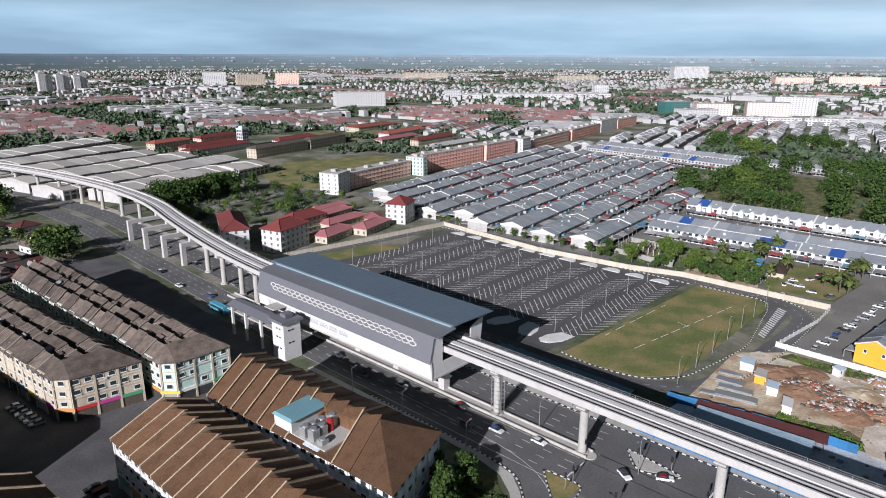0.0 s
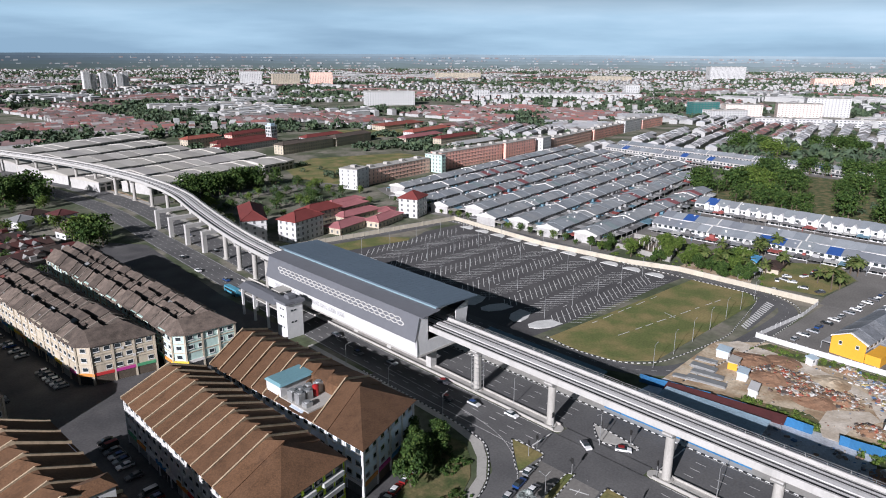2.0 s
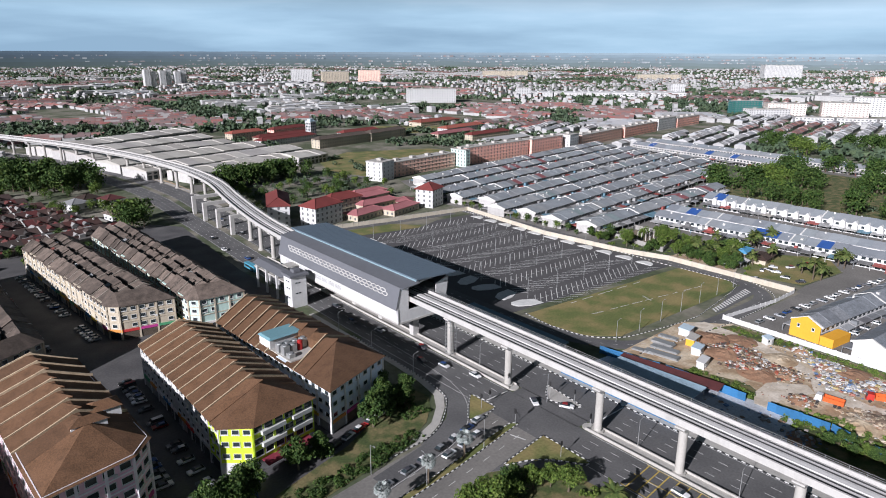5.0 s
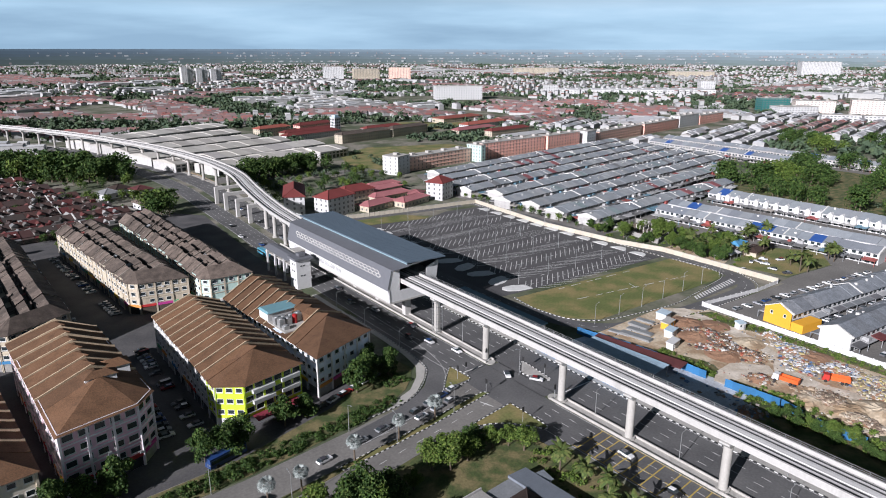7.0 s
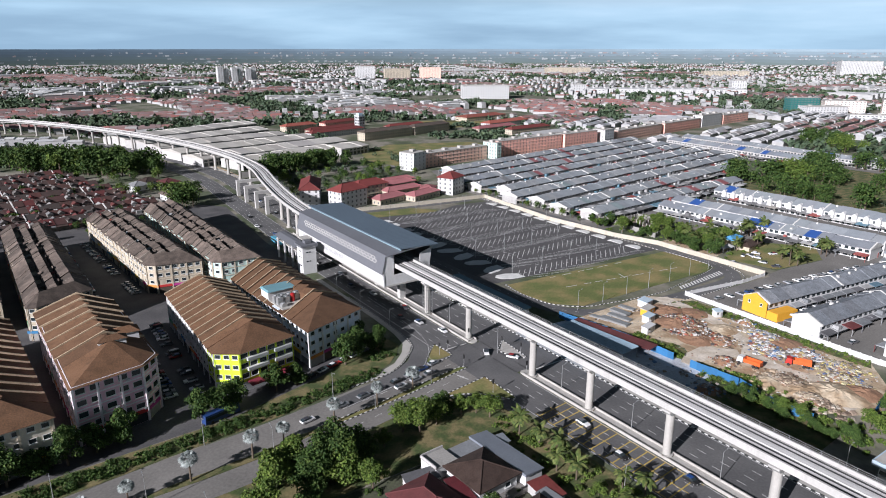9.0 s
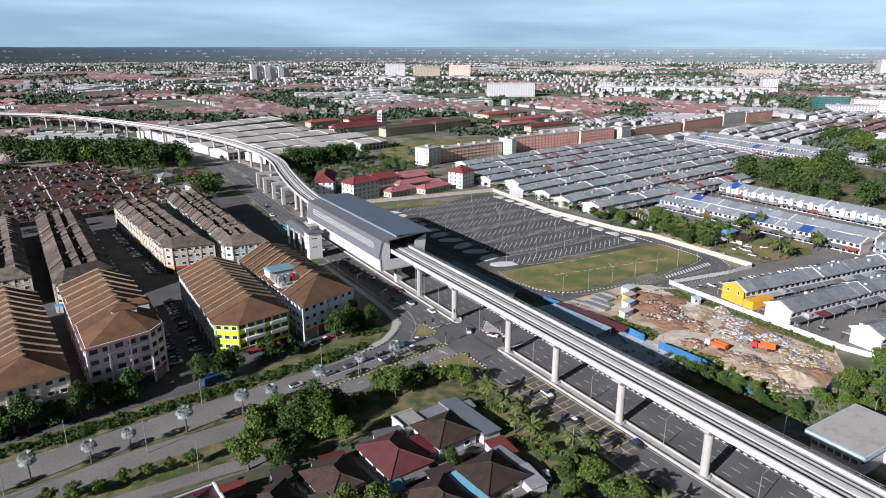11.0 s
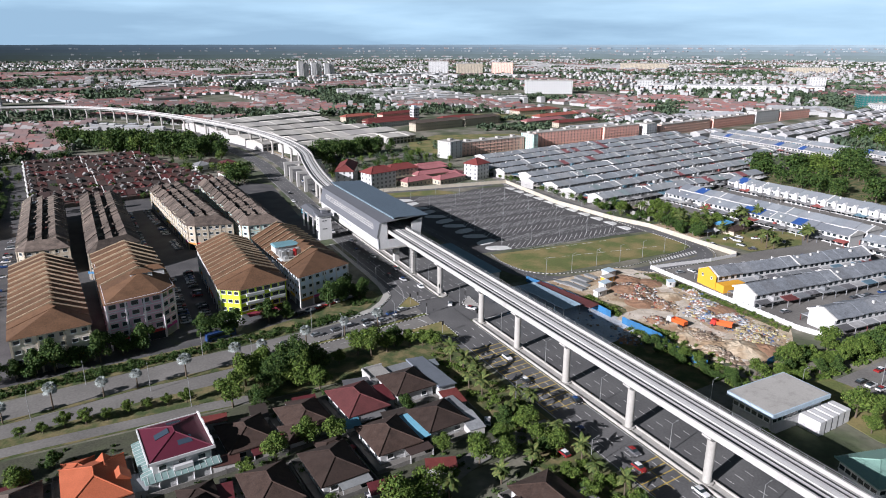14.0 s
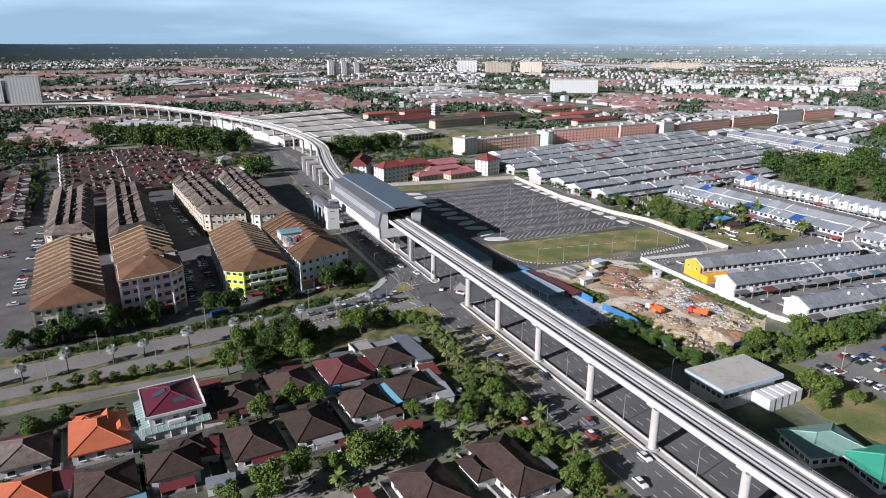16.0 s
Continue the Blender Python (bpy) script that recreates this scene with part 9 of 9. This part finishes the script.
town = {k: Mesh() for k in TOWN}
walls = Mesh()
clumps = []
fields = []
cell = 95.0
for gx in range(-9, 47):
    for gy in range(-5, 48):
        cx, cy = gx * cell, gy * cell
        az = math.degrees(math.atan2(cx + 130, cy + 140))
        dist = math.hypot(cx + 130, cy + 140)
        if dist > 4350 or az < -16 or az > 88 or dist < 420:
            continue
        kd = kind_at(cx, cy)
        if kd == "field":
            continue
        dense = 1.0 if dist < 1800 else 0.8
        if kd == "wood":
            for _ in range(int(34 * (1.0 if dist < 2000 else 0.7))):
                x, y = cx + random.uniform(-.55, .55) * cell, cy + random.uniform(-.55, .55) * cell
                if not taken(x, y) and far_deck(x, y) > 500:
                    clumps.append((x, y, random.uniform(4.5, 9)))
            continue
        ang = round(noise.noise(Vector((cx * 0.0012, cy * 0.0012, 1.7))) * 5) * 0.22 + 0.15 + (1.57 if noise.noise(Vector((cx * 0.003, cy * 0.003, 5.5))) > 0.15 else 0)
        if 440 < cx < 960 and cy < 430:
            ang = 0.2
        ca, sa = math.cos(ang), math.sin(ang)
        h0, rise, depth, unit = {"red": (4.5, 2.4, 12, 7), "grey": (5.5, 2.2, 12, 7), "white": (9.5, 1.0, 15, 9), "mix": (4.6, 1.8, 9.5, 8.5)}[kd]
        step = {"red": 21, "grey": 21, "white": 34, "mix": 22}[kd]
        k = -cell / 2 + step / 2
        while k < cell / 2:
            u = -cell / 2
            while u < cell / 2 - 4:
                run = random.choice((1, 2, 3, 4)) if dist > 1500 else random.choice((1, 1, 2))
                if kd == "mix":
                    run = 1
                ln = unit * run
                x, y = cx + ca * (u + ln / 2) - sa * k, cy + sa * (u + ln / 2) + ca * k
                skip = random.random() > (0.97 if kd in ("red", "grey") else 0.75 if kd == "white" else 0.42)
                if not skip and not taken(x, y) and far_deck(x, y) > 700:
                    hh = h0 * random.uniform(0.9, 1.15) if kd != "mix" else h0 * random.choice((0.8, 1.0, 1.2, 1.9, 2.6 if dist > 1100 else 1.2))
                    lw = ln / 2 - (0.6 if kd == "mix" else 0)
                    dd = depth / 2

                    def T(a, b, z):
                        return (x + ca * a - sa * b, y + sa * a + ca * b, z)
                    kw = len(walls.v)
                    walls.v += [T(-lw, -dd, 0), T(lw, -dd, 0), T(lw, dd, 0), T(-lw, dd, 0), T(-lw, -dd, hh), T(lw, -dd, hh), T(lw, dd, hh), T(-lw, dd, hh)]
                    walls.f += [(kw, kw + 1, kw + 5, kw + 4), (kw + 1, kw + 2, kw + 6, kw + 5), (kw + 2, kw + 3, kw + 7, kw + 6), (kw + 3, kw, kw + 4, kw + 7)]
                    walls.s += [0, 0, 0, 0]
                    o = 0.5
                    mm = town[kd]
                    kk = len(mm.v)
                    mm.v += [T(-lw, -dd - o, hh - .1), T(lw, -dd - o, hh - .1), T(lw, 0, hh + rise), T(-lw, 0, hh + rise), T(lw, dd + o, hh - .1), T(-lw, dd + o, hh - .1)]
                    mm.f += [(kk, kk + 1, kk + 2, kk + 3), (kk + 3, kk + 2, kk + 4, kk + 5), (kk, kk + 3, kk + 5), (kk + 1, kk + 4, kk + 2)]
                    mm.s += [0, 0, 0, 0]
                u += ln + (0 if random.random() < 0.9 else 6) + (3 if kd == "mix" else 0)
            k += step
        for _ in range({"red": 18, "grey": 5, "white": 12, "mix": 48}[kd]):
            x, y = cx + random.uniform(-.5, .5) * cell, cy + random.uniform(-.5, .5) * cell
            if not taken(x, y) and far_deck(x, y) > 300:
                clumps.append((x, y, random.uniform(3.0, 6.5)))
for k, mm in town.items():
    tagged(part("far_roofs", mm, TOWN[k]), "roofs of the far town's many small houses", "houses", "", "stuff")
tagged(part("far_house_walls", walls, WALLF), "pale walls of the far town's small houses", "houses", "", "stuff")
# more cover at known green places
for (x0, y0, x1, y1), n, r in (((-420, 300, -215, 660), 150, 5), ((-230, 560, -110, 760), 60, 6), ((300, 500, 420, 540), 34, 6), ((180, 380, 200, 500), 20, 4), ((330, 400, 400, 500), 40, 6), ((140, 560, 186, 640), 26, 6), ((360, 580, 420, 620), 30, 6), ((480, 560, 700, 600), 80, 5), ((40, 300, 150, 400), 60, 3.5),
                               ((700, 440, 900, 480), 40, 5), ((560, 880, 700, 960), 50, 6), ((300, 900, 420, 960), 40, 6), ((20, 745, 330, 790), 60, 5), ((196, 300, 480, 350), 40, 3), ((290, -60, 480, 60), 60, 5)):
    for _ in range(n):
        x, y = random.uniform(x0, x1), random.uniform(y0, y1)
        if far_deck(x, y) > 400:
            clumps.append((x, y, r * random.uniform(0.6, 1.2)))
for k in range(150):
    clumps.append((random.uniform(165, 400), random.uniform(120, 330), random.uniform(0.9, 2.2)))
rng = random.Random(12)
for bright, nm, lf in ((False, "dark green crowns of the park trees", LEAF), (True, "light green crowns of the park trees", LEAF_B)):
    grove, stems = Mesh(), Mesh()
    for x, y, r, b in FAR_TREES:
        if b != bright:
            continue
        lobes = [(x + rng.uniform(-.6, .6) * r, y + rng.uniform(-.6, .6) * r, r * rng.uniform(1.0, 1.75), r * rng.uniform(0.4, 0.62)) for _ in range(8)]
        leaf_cloud(grove, lobes + [(x, y, r * 1.2, r * 0.85), (x, y, r * 0.7, r * 0.8)], 400, r * 0.185, rng)
        stems.tube((x, y, -0.1), (x, y, r), r * 0.06, r * 0.04, 6)
    tagged(part("grove", grove, lf), nm, "trees", "", "stuff")
    tagged(part("grove_trunks", stems, BARK), "bark brown trunks of the park trees", "trees", "", "stuff")
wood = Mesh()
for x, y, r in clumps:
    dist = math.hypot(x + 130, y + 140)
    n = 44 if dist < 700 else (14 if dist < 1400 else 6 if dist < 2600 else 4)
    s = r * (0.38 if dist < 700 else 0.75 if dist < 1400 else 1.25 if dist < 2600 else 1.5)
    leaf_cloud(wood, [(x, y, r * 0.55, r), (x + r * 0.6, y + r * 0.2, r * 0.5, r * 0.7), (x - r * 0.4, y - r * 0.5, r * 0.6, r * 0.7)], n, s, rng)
# leaves paler and bluer than the near ones: distance haze put into their colour
tagged(part("far_woods", wood, leaf_mat("far_hazed_leaves", [(0.062, 0.092, 0.055), (0.072, 0.105, 0.06), (0.055, 0.084, 0.052), (0.085, 0.118, 0.062), (0.065, 0.096, 0.057)])), "tree cover between the houses of the town", "trees", "", "stuff")
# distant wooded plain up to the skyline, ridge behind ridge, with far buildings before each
# distance haze is put into the colour, blended from left to right tone
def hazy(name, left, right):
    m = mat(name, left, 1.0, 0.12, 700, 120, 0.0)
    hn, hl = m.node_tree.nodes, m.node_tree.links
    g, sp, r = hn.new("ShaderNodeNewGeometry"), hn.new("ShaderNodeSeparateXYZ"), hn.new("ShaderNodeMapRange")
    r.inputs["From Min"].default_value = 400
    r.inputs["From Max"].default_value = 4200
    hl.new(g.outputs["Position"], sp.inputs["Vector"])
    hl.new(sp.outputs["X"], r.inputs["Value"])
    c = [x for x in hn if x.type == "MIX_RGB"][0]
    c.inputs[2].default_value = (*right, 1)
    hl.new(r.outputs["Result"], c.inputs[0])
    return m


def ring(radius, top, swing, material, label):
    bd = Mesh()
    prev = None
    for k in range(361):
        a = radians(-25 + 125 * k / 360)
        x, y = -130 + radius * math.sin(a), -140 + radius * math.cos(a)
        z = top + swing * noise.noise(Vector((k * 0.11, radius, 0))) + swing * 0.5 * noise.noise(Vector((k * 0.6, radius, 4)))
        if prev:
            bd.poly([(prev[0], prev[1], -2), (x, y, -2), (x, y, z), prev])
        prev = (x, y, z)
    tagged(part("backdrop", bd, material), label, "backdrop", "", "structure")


# tier colours hold painted haze, bluer and paler the farther the ring
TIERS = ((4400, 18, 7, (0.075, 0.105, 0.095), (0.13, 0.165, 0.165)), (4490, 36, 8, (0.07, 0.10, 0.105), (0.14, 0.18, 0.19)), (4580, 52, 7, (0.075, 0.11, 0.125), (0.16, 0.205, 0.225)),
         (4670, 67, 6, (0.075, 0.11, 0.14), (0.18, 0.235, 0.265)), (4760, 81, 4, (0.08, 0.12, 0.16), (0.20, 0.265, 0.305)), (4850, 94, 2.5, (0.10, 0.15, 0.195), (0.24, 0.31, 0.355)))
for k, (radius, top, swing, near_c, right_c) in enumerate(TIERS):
    ring(radius, top, swing, hazy("far_plain_painted_haze", near_c, right_c), "wooded plain beyond the town in painted bluish haze" if k < 4 else "plain along the horizon in painted pale haze")
specks = Mesh()
rng = random.Random(5)
low = 0
for radius, top, swing, near_c, right_c in TIERS[:5]:
    for _ in range(900):
        a = radians(rng.uniform(-18, 92))
        if rng.random() > 0.12 + 0.88 * max(0.0, a / 1.3) or noise.noise(Vector((a * 9, radius, 2))) < -0.1:
            continue
        r = radius - 12
        x, y = -130 + r * math.sin(a), -140 + r * math.cos(a)
        w, h = rng.choice((4, 6, 8, 11, 15, 24)), low + rng.uniform(4, 16)
        t = Vector((math.cos(a), -math.sin(a))) * w / 2
        o = Vector((math.sin(a), math.cos(a))) * 8
        p = Vector((x, y))
        specks.hexa([(*(p - t - o), 0), (*(p + t - o), 0), (*(p + t), 0), (*(p - t), 0)], [(*(p - t - o), h), (*(p + t - o), h), (*(p + t), h), (*(p - t), h)])
    low = top - swing
# wall tones are greyed and blued: haze painted into the palette
tagged(part("far_blocks", specks, palette("far_block_hazed_walls", [(0.30, 0.33, 0.345), (0.23, 0.26, 0.285), (0.20, 0.18, 0.185), (0.34, 0.365, 0.38), (0.15, 0.175, 0.195), (0.24, 0.21, 0.21)], 0.8, 0.1, 60)), "blocks of the far outskirts in painted haze tones", "buildings", "", "stuff")
